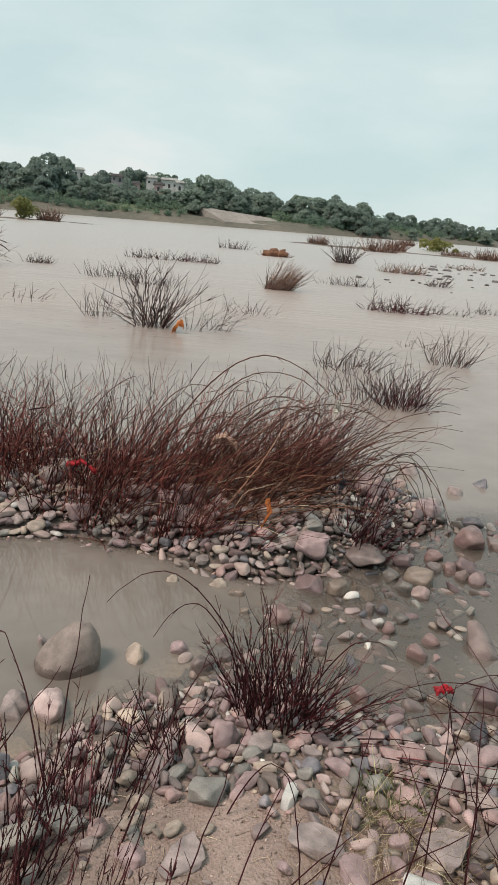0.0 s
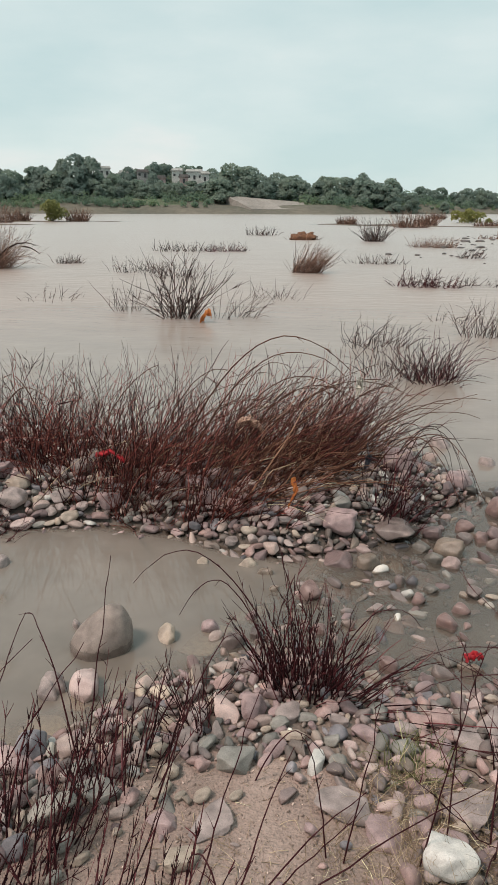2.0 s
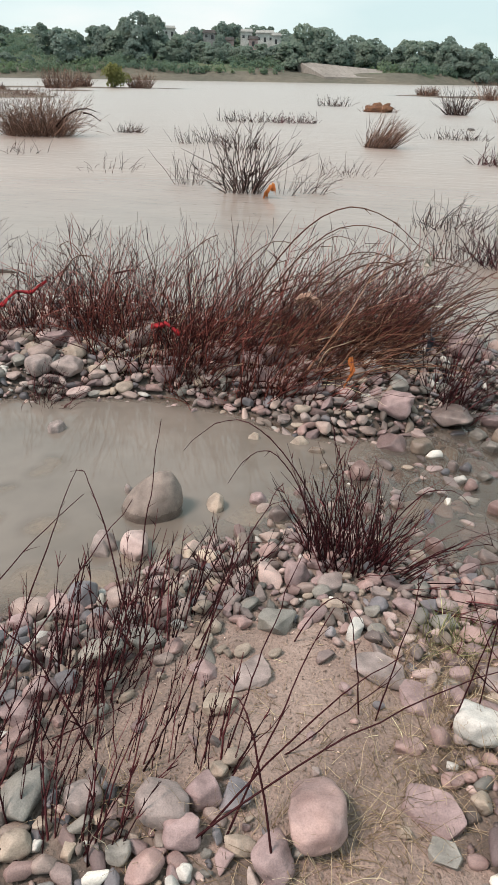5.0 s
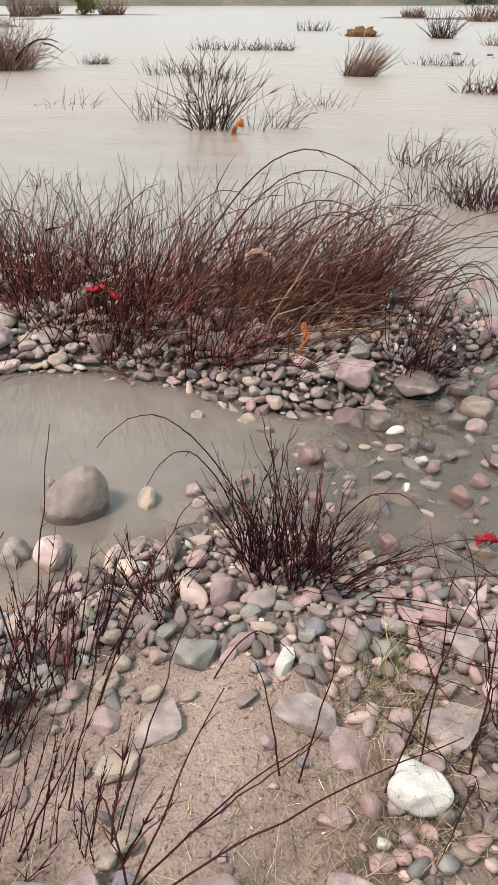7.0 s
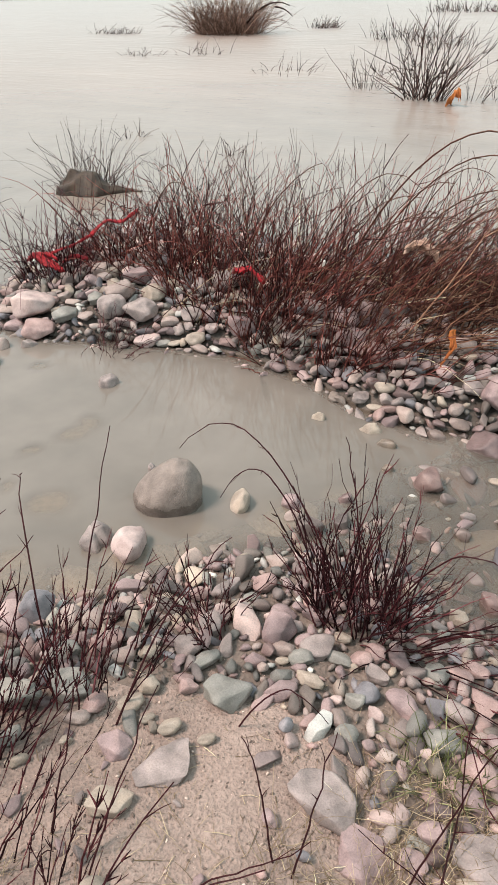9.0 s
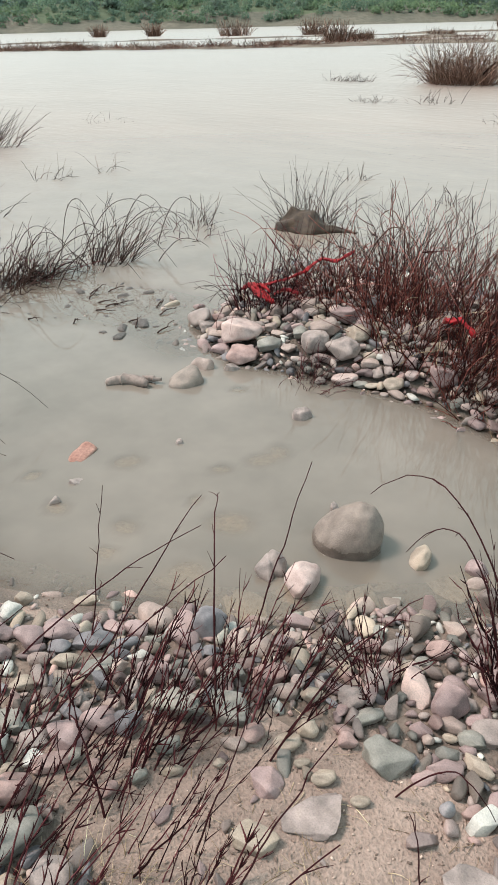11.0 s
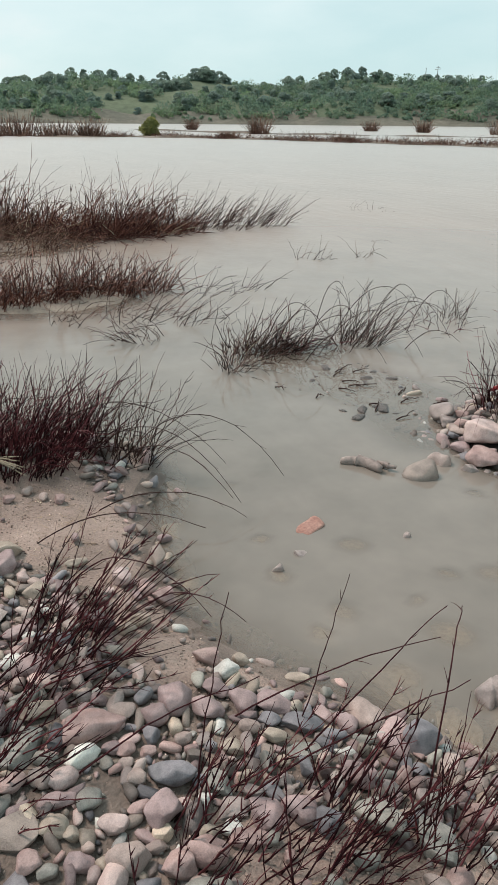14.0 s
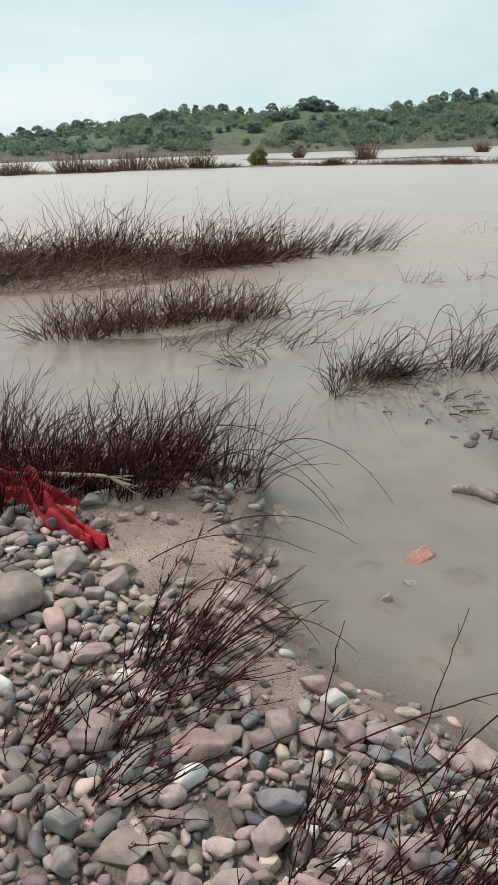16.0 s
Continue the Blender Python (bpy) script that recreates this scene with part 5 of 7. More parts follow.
reed_clump("shrub", "dark red stems rising from cobbles at the pool", -0.300, 3.780, 0.12, 0.09, 66, 0.36, THICKET_RED, 161, (0.35, 0), 0.3, 0.5, 0.0032, 0.9)
reed_clump("shrub", "brown grass bent over cobbles at the pool", -0.100, 3.900, 0.18, 0.10, 20, 0.48, STEM_BROWN, 162, (0.9, 0.05), 0.4, 0.4, 0.0034, 0.4, dry=0.15, wig=0.20)
reed_clump("shrub", "dark red stems rising from cobbles at the pool", -0.740, 3.860, 0.14, 0.09, 64, 0.38, THICKET_RED, 163, (0.25, 0), 0.3, 0.5, 0.0032, 0.9)
reed_clump("shrub", "brown stems bent over cobbles", 0.100, 4.120, 0.20, 0.12, 26, 0.48, STEM_BROWN, 164, (0.75, 0), 0.4, 0.5, 0.0034, 0.5, dry=0.12, wig=0.20)
reed_clump("shrub", "short dark tuft standing in the pool's edge", -1.366, 3.50, 0.10, 0.06, 70, 0.24, STEM_RED, 11, (0.25, 0.2), 0.35, 1.2, 0.0022, 0.5)
reed_clump("shrub", "thin fringe of stems in shallow water", -1.969, 5.152, 0.55, 0.2, 150, 0.52, STEM_GREY, 12, (0.1, 0), 0.3, 0.9, 0.0028, 0.5)
for k, (bx, by, ex, ey, ez, rise) in enumerate(((-0.440, 4.318, 0.468, 4.634, 0.42, 0.42), (-0.339, 4.370, 0.636, 4.536, 0.30, 0.45), (-0.286, 4.522, 0.775, 4.941, 0.45, 0.30), (-1.191, 4.308, -0.738, 4.415, 0.75, 0.12),
                                                 (-1.889, 4.399, -1.341, 4.306, 0.5, 0.25), (-1.487, 4.504, -1.885, 4.599, 0.55, 0.22), (0.514, 4.433, 1.060, 4.140, 0.05, 0.35), (0.618, 4.636, 1.217, 4.445, 0.0, 0.32))):
    long_stem("arched_reed", "long bare brown stem arching over the thicket", (bx, by, 0.08), (ex, ey, ez), rise, 0.0042, STEM_BROWN, 50 + k, 7)

arch = random.Random(14)
long_stem("arched_reed", "long stout brown reed arching high over the thicket", (-0.686, 4.516, 0.06), (0.376, 4.532, 0.72), 0.46, 0.0058, STEM_BROWN, 60, 6)
long_stem("arched_reed", "long stout brown reed arching high over the thicket", (-0.607, 4.467, 0.06), (0.357, 4.582, 0.70), 0.38, 0.0048, STEM_BROWN, 61, 5)
for k in range(34):
    bx, by = arch.uniform(-0.85, 0.35), arch.uniform(4.05, 4.7)
    go = arch.uniform(0.45, 0.95)
    long_stem("arched_reed", "long thin pale brown stem leaning over the thicket", (bx, by, 0.08), (bx + go, by + arch.uniform(-0.1, 0.25), arch.uniform(0.35, 0.72)), arch.uniform(0.05, 0.3), 0.0036, STEM_BROWN, 600 + k, 3)
for k in range(8):
    bx, by = arch.uniform(0.4, 0.75), arch.uniform(4.2, 4.8)
    long_stem("arched_reed", "long thin stem drooping towards the water", (bx, by, 0.08), (bx + arch.uniform(0.3, 0.55), by + arch.uniform(-0.4, 0.1), arch.uniform(0.0, 0.12)), arch.uniform(0.28, 0.45), 0.003, STEM_GREY, 330 + k, 2)

# shrubs on the near bank
reed_clump("shrub", "dark red many-stemmed shrub on the cobble bank", 0.36, 2.50, 0.15, 0.10, 150, 0.33, STEM_RED, 20, (0.0, 0.02), 0.20, 0.40, 0.0032, 3.5, fan=0.16, wig=0.09, spur=(0.05, 0.16))
reed_clump("shrub", "low dark red stems spreading over cobbles", 0.48, 2.46, 0.10, 0.07, 26, 0.32, STEM_RED, 19, (0.8, 0.0), 0.35, 0.3, 0.0030, 0.9, wig=0.08)
reed_clump("shrub", "low dark red stems lying on cobbles", 0.52, 2.40, 0.05, 0.04, 7, 0.50, STEM_RED, 18, (3.4, -0.9), 0.3, 0.15, 0.0034, 0.5, wig=0.05)
reed_clump("shrub", "small dark red shrub among cobbles", 0.058, 2.256, 0.08, 0.07, 46, 0.20, STEM_RED, 21, (0, 0), 0.3, 0.3, 0.0026, 2.5)
reed_clump("shrub", RED_IN_GRAVEL, -0.10, 1.98, 0.13, 0.12, 44, 0.29, STEM_RED, 22, (0.02, 0.35), 0.17, 0.25, 0.0032, 6, wig=0.06, spur=(0.06, 0.18))
reed_clump("shrub", RED_IN_GRAVEL, -0.22, 1.76, 0.14, 0.12, 48, 0.27, STEM_RED, 23, (-0.03, 0.75), 0.17, 0.25, 0.0032, 6, wig=0.06, spur=(0.06, 0.18))
reed_clump("shrub", RED_IN_GRAVEL, -0.03, 1.61, 0.13, 0.10, 24, 0.24, STEM_RED, 24, (-0.03, 0.7), 0.17, 0.25, 0.0032, 6, wig=0.06, spur=(0.06, 0.18))
reed_clump("shrub", RED_IN_GRAVEL, -0.30, 1.50, 0.16, 0.14, 46, 0.26, STEM_RED, 25, (-0.03, 0.8), 0.17, 0.25, 0.0032, 6, wig=0.06, spur=(0.06, 0.18))
reed_clump("shrub", RED_IN_GRAVEL, 0.19, 1.60, 0.05, 0.05, 13, 0.21, STEM_RED, 26, (0.1, 0.45), 0.15, 0.25, 0.0032, 6, wig=0.06, spur=(0.06, 0.18))
reed_clump("shrub", RED_IN_GRAVEL, -0.05, 1.36, 0.13, 0.08, 28, 0.24, STEM_RED, 27, (-0.03, 0.75), 0.17, 0.25, 0.0032, 6, wig=0.06, spur=(0.06, 0.18))
reed_clump("shrub", "thin red-stemmed shrub on the stony bank", 0.997, 2.045, 0.16, 0.2, 26, 0.40, STEM_RED, 28, (-0.12, 0.05), 0.3, 0.5, 0.0026, 1.8)
reed_clump("shrub", "thin red-stemmed shrub on the stony bank", 1.301, 2.33, 0.16, 0.2, 30, 0.50, STEM_RED, 29, (-0.3, 0.05), 0.3, 0.7, 0.0026, 1.5)
reed_clump("shrub", "dark red twiggy shrub among pale cobbles", -1.060, 1.240, 0.23, 0.15, 96, 0.37, STEM_RED, 30, (0.15, 0.58), 0.24, 0.35, 0.0032, 4.5, wig=0.06, spur=(0.05, 0.15))
reed_clump("shrub", "sparse dark red twigs among cobbles", -0.656, 1.035, 0.18, 0.10, 44, 0.27, STEM_RED, 31, (0.18, 0.68), 0.22, 0.35, 0.0032, 4.5, wig=0.06, spur=(0.05, 0.15))
reed_clump("shrub", "sparse dark red twigs among cobbles", -0.817, 0.864, 0.12, 0.08, 30, 0.31, STEM_RED, 32, (0.18, 0.66), 0.18, 0.3, 0.0036, 4.5, wig=0.05, spur=(0.05, 0.15))
for k, (bx, by, ex, ey, ez, rise) in enumerate(((-0.205, 2.032, -0.244, 2.112, 0.58, 0.0), (-0.449, 1.749, -0.386, 1.930, 0.52, 0.02), (-0.630, 1.627, -0.387, 1.850, 0.46, 0.03), (-0.147, 1.912, -0.476, 2.009, 0.45, 0.16),
                                                 (0.034, 1.914, 0.215, 2.016, 0.5, 0.1), (0.322, 2.520, -0.238, 2.564, 0.34, 0.28), (0.382, 2.521, 0.243, 2.599, 0.52, 0.06), (0.281, 2.469, -0.069, 2.515, 0.28, 0.26), (0.422, 2.521, 0.732, 2.525, 0.3, 0.16),
                                                 (1.333, 2.482, 0.732, 2.525, 0.22, 0.14), (1.382, 2.331, 0.680, 2.373, 0.15, 0.18), (1.385, 2.583, 0.884, 2.627, 0.05, 0.22), (1.077, 2.025, 0.957, 2.105, 0.55, 0.0), (0.875, 1.923, 0.835, 1.973, 0.5, 0.02),
                                                 (0.269, 1.434, 0.369, 1.515, 0.55, 0.02), (0.208, 1.414, 0.530, 1.517, 0.46, 0.05), (0.168, 1.373, 0.771, 1.640, 0.40, 0.08), (0.388, 1.395, 0.188, 1.433, 0.30, 0.2), (-0.983, 1.303, -0.751, 1.556, 0.30, 0.16),
                                                 (-1.033, 1.303, -0.831, 1.485, 0.42, 0.04), (-0.584, 1.206, -0.412, 1.458, 0.45, 0.03), (-0.381, 1.559, -0.228, 1.791, 0.52, 0.03), (-1.184, 1.202, -0.931, 1.504, 0.2, 0.24))):
    long_stem("tall_reed", "single long dark bare stem on the bank", (bx, by, surface_z(bx, by) - 0.01), (ex + (0.05 if by < 2.1 else 0), ey + (0.16 if by < 2.1 else 0), ez + 0.06), rise, 0.0028, STEM_RED, 80 + k, 3)
for k, (bx, by, ex, ey, ez, rise) in enumerate(((0.531, 1.834, 0.601, 1.861, 0.612, 0.015), (0.707, 1.858, 0.797, 1.867, 0.763, 0.0), (0.211, 1.634, 0.351, 1.785, 0.659, 0.03), (0.331, 1.667, 0.563, 1.827, 0.33, -0.01),
                                                 (0.770, 1.922, 0.791, 1.923, 0.755, -0.02), (0.090, 1.662, 0.158, 1.756, 0.596, 0.0), (0.278, 2.047, 0.472, 2.145, 0.186, 0.118), (-0.403, 1.466, -0.357, 1.508, 0.756, 0.03),
                                                 (-0.559, 1.804, -0.456, 1.883, 0.598, 0.0), (0.491, 1.838, 0.443, 1.837, 0.495, 0.03))):
    long_stem("tall_reed", "long thin dark reed rising from sand", (bx, by, surface_z(bx, by) - 0.01), (ex, ey, ez), rise, 0.0023, STEM_RED, 420 + k, 2)
reed_clump("grass_tuft", "small green and straw-coloured grass tuft", 0.698, 2.182, 0.09, 0.07, 130, 0.13, STEM_GREEN, 40, (0, 0), 0.6, 0.9, 0.0021, 0, category="grass", group="grass tufts")
for k, (bx, by, n) in enumerate(((0.57, 1.537, 36), (0.692, 1.72, 36), (0.419, 1.436, 30), (0.814, 1.842, 30), (0.676, 2.041, 44), (0.780, 1.985, 40), (0.600, 1.850, 24), (0.069, 1.452, 24))):
    reed_clump("grass_tuft", "short dry straw-coloured grass on sand", bx, by, 0.13, 0.11, n * 7, 0.13, STEM_STRAW, 41 + k, (0.1, 0), 1.0, 1.4, 0.0013, 0, category="grass", group="grass tufts")

# broken straw lying on the sand
lit = np.random.RandomState(91)
n_l = 420
l_x = np.concatenate([lit.normal(0.40, 0.24, n_l - 120), lit.normal(-1.75, 0.25, 120)])
l_y = np.concatenate([lit.normal(1.74, 0.20, n_l - 120), lit.normal(1.36, 0.15, 120)])
l_z = np.maximum(ground_z(l_x, l_y), island_z(l_x, l_y)) + 0.004
l_a = lit.uniform(0, 2 * math.pi, n_l)
v, f, _, _ = tubes(np.stack([l_x, l_y, l_z], -1), np.stack([np.cos(l_a), np.sin(l_a), lit.uniform(-0.02, 0.12, n_l)], -1), lit.uniform(0.015, 0.075, n_l), lit.uniform(0.0006, 0.0013, n_l), lit.normal(size=(n_l, 3)) * (0.4, 0.4, 0.05), 4, 0.06, lit)
mesh_thing("straw_litter", quick_mesh("straw_litter", v, f), STEM_STRAW, label="broken dry straw scattered over coarse sand", category="straw", kind="stuff")

# the left bank's thicket
reed_clump("shrub", "dense dark stemmed thicket at the sandy shore", -2.434, 0.745, 0.28, 0.34, 520, 0.40, STEM_RED, 60, (0.02, 0.22), 0.17, 0.9, 0.0036, 0.7)
reed_clump("shrub", "dense dark stemmed thicket at the sandy shore", -2.45, 1.294, 0.26, 0.32, 520, 0.40, STEM_RED, 61, (0.02, 0.25), 0.18, 1.0, 0.0036, 0.7)
reed_clump("shrub", "dark reeds bending over the water's edge", -2.386, 1.733, 0.16, 0.16, 90, 0.42, STEM_GREY, 62, (0.15, 0.2), 0.3, 0.7, 0.0028, 0.7)
reed_clump("shrub", "dark stemmed thicket behind the shore", -2.786, 0.344, 0.3, 0.4, 300, 0.48, STEM_RED, 63, (0.05, 0.1), 0.2, 0.35, 0.003, 1.0)
for k, (bx, by, ex, ey, ez, rise) in enumerate(((-2.329, 1.494, -1.774, 2.098, 0.08, 0.3), (-2.327, 1.694, -1.920, 2.397, 0.05, 0.3), (-2.228, 1.595, -1.525, 2.000, 0.25, 0.2), (-2.331, 1.194, -1.923, 2.097, 0.2, 0.35), (-1.733, 1.198, -1.178, 1.753, 0.35, 0.12), (-1.930, 1.497, -1.326, 1.952, 0.3, 0.1))):
    long_stem("arched_reed", "long thin stem arching over the water", (bx, by, 0.05), (ex, ey, ez), rise, 0.003, STEM_GREY, 130 + k, 4)

# plants standing in the stream
FLOODED = "dark flooded shrub standing in brown water"
reed_clump("shrub", "large red-brown thicket on a low silt bar", -10.001, 0.116, 0.7, 1.5, 1700, 0.68, BAR_RED, 70, (0.12, 0.2), 0.9, 1.8, 0.0079, 1.3, dry=0.14)
reed_clump("shrub", "large red-brown thicket on a low silt bar", -10.011, 2.862, 0.6, 1.6, 1700, 0.64, BAR_RED, 71, (0.12, 0.2), 0.9, 1.8, 0.0079, 1.3, dry=0.08)
for k, (bx, by, h) in enumerate(((-10.19, -1.005, 1.15), (-10.109, 1.438, 1.0), (-9.91, 3.269, 0.95))):
    reed_clump("shrub", "taller dark red bush in a bar thicket", bx, by, 0.35, 0.5, 150, h, BAR_RED, 190 + k, (0.05, 0.2), 0.28, 1.1, 0.0065, 0.8)
reed_clump("shrub", "low tangled brown scrub on the silt bar", -9.008, 1.142, 0.5, 1.5, 700, 0.46, FAR_TWIG, 72, (0.1, 0.4), 0.8, 1.2, 0.005, 0.8, dry=0.15)
reed_clump("shrub", "low matted brown scrub and straw on the silt bar", -9.35, -0.35, 0.5, 1.1, 520, 0.48, FAR_TWIG, 172, (0.1, 0.3), 1.0, 1.4, 0.0055, 0.8, dry=0.2)
reed_clump("shrub", "thin dark reeds bent along the current", -10.204, 4.891, 0.5, 1.3, 260, 0.62, STEM_GREY, 73, (0.1, 0.55), 0.25, 0.5, 0.006, 0.5)
reed_clump("shrub", "tangled dark red shrub in brown water", -6.058, 1.376, 0.30, 0.75, 520, 0.46, BAR_RED, 74, (0.05, 0.15), 0.5, 0.9, 0.005, 1.2)
reed_clump("shrub", "tangled dark red shrub in brown water", -6.201, 2.476, 0.28, 0.55, 380, 0.42, BAR_RED, 75, (0.05, 0.2), 0.5, 0.9, 0.005, 1.2)
reed_clump("shrub", "dark twigs lying on the water", -5.206, 2.277, 0.25, 0.55, 90, 0.42, STEM_GREY, 76, (0.1, 0.6), 0.5, 1.2, 0.004, 0.6)
reed_clump("shrub", "thin dark reeds bent along the current", -5.893, 3.38, 0.25, 0.6, 50, 0.42, STEM_GREY, 77, (0.1, 0.5), 0.5, 1.0, 0.004, 0.5)
reed_clump("shrub", FLOODED, -3.60, 2.76, 0.08, 0.10, 44, 0.36, STEM_GREY, 78, (0.1, 0.4), 0.5, 0.9, 0.0040, 0.8, wig=0.18)
reed_clump("shrub", FLOODED, -3.92, 3.10, 0.16, 0.24, 130, 0.40, STEM_GREY, 79, (0.05, 0.4), 0.6, 1.1, 0.0042, 1.0, dry=0.05, wig=0.2)
reed_clump("shrub", FLOODED, -3.86, 3.36, 0.10, 0.12, 46, 0.36, STEM_RED, 84, (0.05, 0.2), 0.6, 1.1, 0.0040, 1.0, wig=0.2)
reed_clump("shrub", FLOODED, -3.86, 3.90, 0.12, 0.17, 84, 0.46, STEM_GREY, 80, (0.02, 0.3), 0.36, 0.8, 0.0038, 0.8)
reed_clump("shrub", "sparse dark reeds lying in the shallows", -3.95, 3.55, 0.3, 0.6, 30, 0.5, STEM_GREY, 81, (0.1, 0.7), 0.5, 1.2, 0.0032, 0.5)
reed_clump("shrub", "dark twigs bent down onto the water", -4.52, 2.40, 0.12, 0.20, 40, 0.36, STEM_GREY, 184, (0.1, -0.5), 0.5, 1.3, 0.0036, 0.6)
reed_clump("shrub", "dark twigs bent down onto the water", -4.88, 2.84, 0.15, 0.25, 44, 0.36, STEM_GREY, 185, (0.1, 0.6), 0.5, 1.3, 0.0036, 0.6)
reed_clump("shrub", "low dark tangle of drowned twigs", -3.90, 3.08, 0.22, 0.26, 130, 0.17, STEM_GREY, 181, (0.15, 0.2), 0.9, 1.4, 0.0036, 1.0)
reed_clump("shrub", "low dark tangle of drowned twigs", -3.84, 3.86, 0.13, 0.16, 60, 0.16, STEM_GREY, 182, (0.1, 0.2), 0.9, 1.4, 0.0036, 1.0)
reed_clump("shrub", "low reddish tangle of drowned twigs", -4.025, 4.738, 0.22, 0.30, 60, 0.22, STEM_RED, 183, (0.1, 0.3), 0.9, 1.4, 0.0038, 1.0)
for k in range(14):
    bx, by = arch.uniform(-4.1, -3.6), arch.uniform(2.6, 4.6)
    long_stem("arched_reed", "long thin dark stem arching over the water", (bx, by, -0.03), (bx + arch.uniform(0.1, 0.5), by + arch.uniform(0.2, 0.75), arch.uniform(0.0, 0.3)), arch.uniform(0.12, 0.4), 0.0032, STEM_GREY, 350 + k, 2)
reed_clump("shrub", "small dark reed tuft in open water", -4.27, 4.991, 0.12, 0.18, 40, 0.3, STEM_GREY, 82, (0, 0.2), 0.4, 0.7, 0.0035, 0.6)
reed_clump("shrub", "small dark reed tuft in open water", -7.187, 5.163, 0.15, 0.22, 24, 0.28, STEM_GREY, 83, (0, 0.5), 0.4, 0.9, 0.004, 0.4)
reed_clump("shrub", "few arched reeds in open water", -7.13, 5.874, 0.15, 0.22, 12, 0.42, STEM_GREY, 84, (0, 0.4), 0.4, 1.4, 0.004, 0.4)
reed_clump("shrub", "reeds grown round the drifted sack", -3.573, 5.781, 0.28, 0.14, 90, 0.48, STEM_GREY, 85, (0, 0), 0.35, 0.8, 0.0035, 0.6)
reed_clump("shrub", "bare spreading dark bush flooded to its base", -2.545, 11.014, 0.26, 0.20, 74, 1.0, STEM_GREY, 86, (0.05, 0), 0.36, 0.6, 0.0085, 3.0, fan=0.5, wig=0.15)
reed_clump("shrub", "thin flooded twigs beside the bush", -3.6, 11.55, 0.22, 0.2, 30, 0.58, STEM_GREY, 87, (-0.1, 0), 0.3, 0.4, 0.006, 1.0)
reed_clump("shrub", "thin flooded twigs beside the bush", -1.72, 11.229, 0.35, 0.3, 40, 0.5, STEM_GREY, 88, (0.4, 0), 0.4, 0.6, 0.005, 0.8)
reed_clump("shrub", "large rounded reddish-brown flooded shrub", -10.77, 18.91, 0.95, 0.6, 900, 1.15, FAR_TWIG, 89, (0.06, 0), 0.48, 0.9, 0.0075, 1.6, fan=0.32, wig=0.12)
reed_clump("shrub", "small tan brown bush bent by the current", -1.53, 19.43, 0.38, 0.3, 240, 0.75, FAR_TWIG, 90, (0.6, 0), 0.18, 0.2, 0.009, 0.6)
reed_clump("shrub", "red-brown shrub in open brown water", 1.09, 7.50, 0.26, 0.2, 170, 0.46, STEM_RED, 91, (0.08, 0), 0.45, 0.6, 0.0045, 1.0)
reed_clump("shrub", "sparse dark twigs in brown water", 0.683, 7.612, 0.3, 0.25, 60, 0.44, STEM_GREY, 92, (0, 0), 0.35, 0.6, 0.0045, 0.8)
reed_clump("shrub", FLOODED, 1.86, 10.2, 0.28, 0.2, 70, 0.48, STEM_GREY, 93, (0.1, 0), 0.4, 0.5, 0.0055, 0.8)
reed_clump("shrub", "sparse dark twigs in brown water", 0.501, 9.192, 0.42, 0.3, 80, 0.42, STEM_GREY, 94, (0.2, 0), 0.45, 0.8, 0.0055, 0.8)
reed_clump("shrub", "dark red twiggy heap in the stream", 1.45, 16.47, 0.65, 0.35, 170, 0.42, STEM_RED, 95, (0.2, 0), 0.7, 0.7, 0.009, 0.8)
reed_clump("shrub", "low dark reeds in brown water", 2.46, 16.75, 0.7, 0.3, 60, 0.3, STEM_GREY, 96, (0.2, 0), 0.6, 0.7, 0.008, 0.5)
reed_clump("shrub", "low dark reeds in brown water", 0.34, 23, 0.9, 0.4, 80, 0.34, STEM_GREY, 97, (0, 0), 0.5, 0.6, 0.011, 0.5)
reed_clump("shrub", "reddish brown heap of stems in the stream", 2.67, 33.45, 1.0, 0.6, 150, 0.55, FAR_TWIG, 98, (0.3, 0), 0.6, 0.5, 0.016, 0.6)
reed_clump("shrub", "upright bare bush far out in the stream", -0.08, 39.01, 0.5, 0.4, 110, 1.15, STEM_GREY, 99, (0, 0), 0.35, 0.3, 0.016, 1.2, fan=0.5)
reed_clump("shrub", "rounded reddish shrub far out in the stream", 2.74, 68.96, 1.5, 0.8, 200, 1.35, FAR_TWIG, 100, (0, 0), 0.35, 0.3, 0.025, 1.0, fan=0.4)
reed_clump("shrub", "reed patch in brown water", -5.67, 28.39, 0.9, 0.6, 130, 0.42, STEM_RED, 101, (0.1, 0), 0.6, 0.6, 0.012, 0.6)
reed_clump("shrub", "reed patch in brown water", -7.5, 28.11, 1.1, 0.7, 100, 0.42, STEM_GREY, 102, (0, 0), 0.4, 0.6, 0.012, 0.6)
reed_clump("shrub", "sparse reeds in brown water", -9.16, 21.11, 0.5, 0.3, 50, 0.32, STEM_GREY, 103, (0.1, 0), 0.5, 0.6, 0.009, 0.5)
reed_clump("shrub", "sparse reeds in brown water", -5.75, 18.68, 0.9, 0.7, 90, 0.42, STEM_GREY, 104, (0, 0), 0.4, 0.5, 0.008, 0.6)
reed_clump("shrub", "sparse reeds in brown water", -4.25, 17.26, 0.7, 0.6, 70, 0.42, STEM_GREY, 105, (0, 0), 0.4, 0.5, 0.008, 0.6)
reed_clump("shrub", "sparse thin reeds in brown water", -1.41, 13.63, 0.5, 0.4, 46, 0.4, STEM_GREY, 106, (0.1, 0), 0.4, 0.5, 0.005, 0.5)
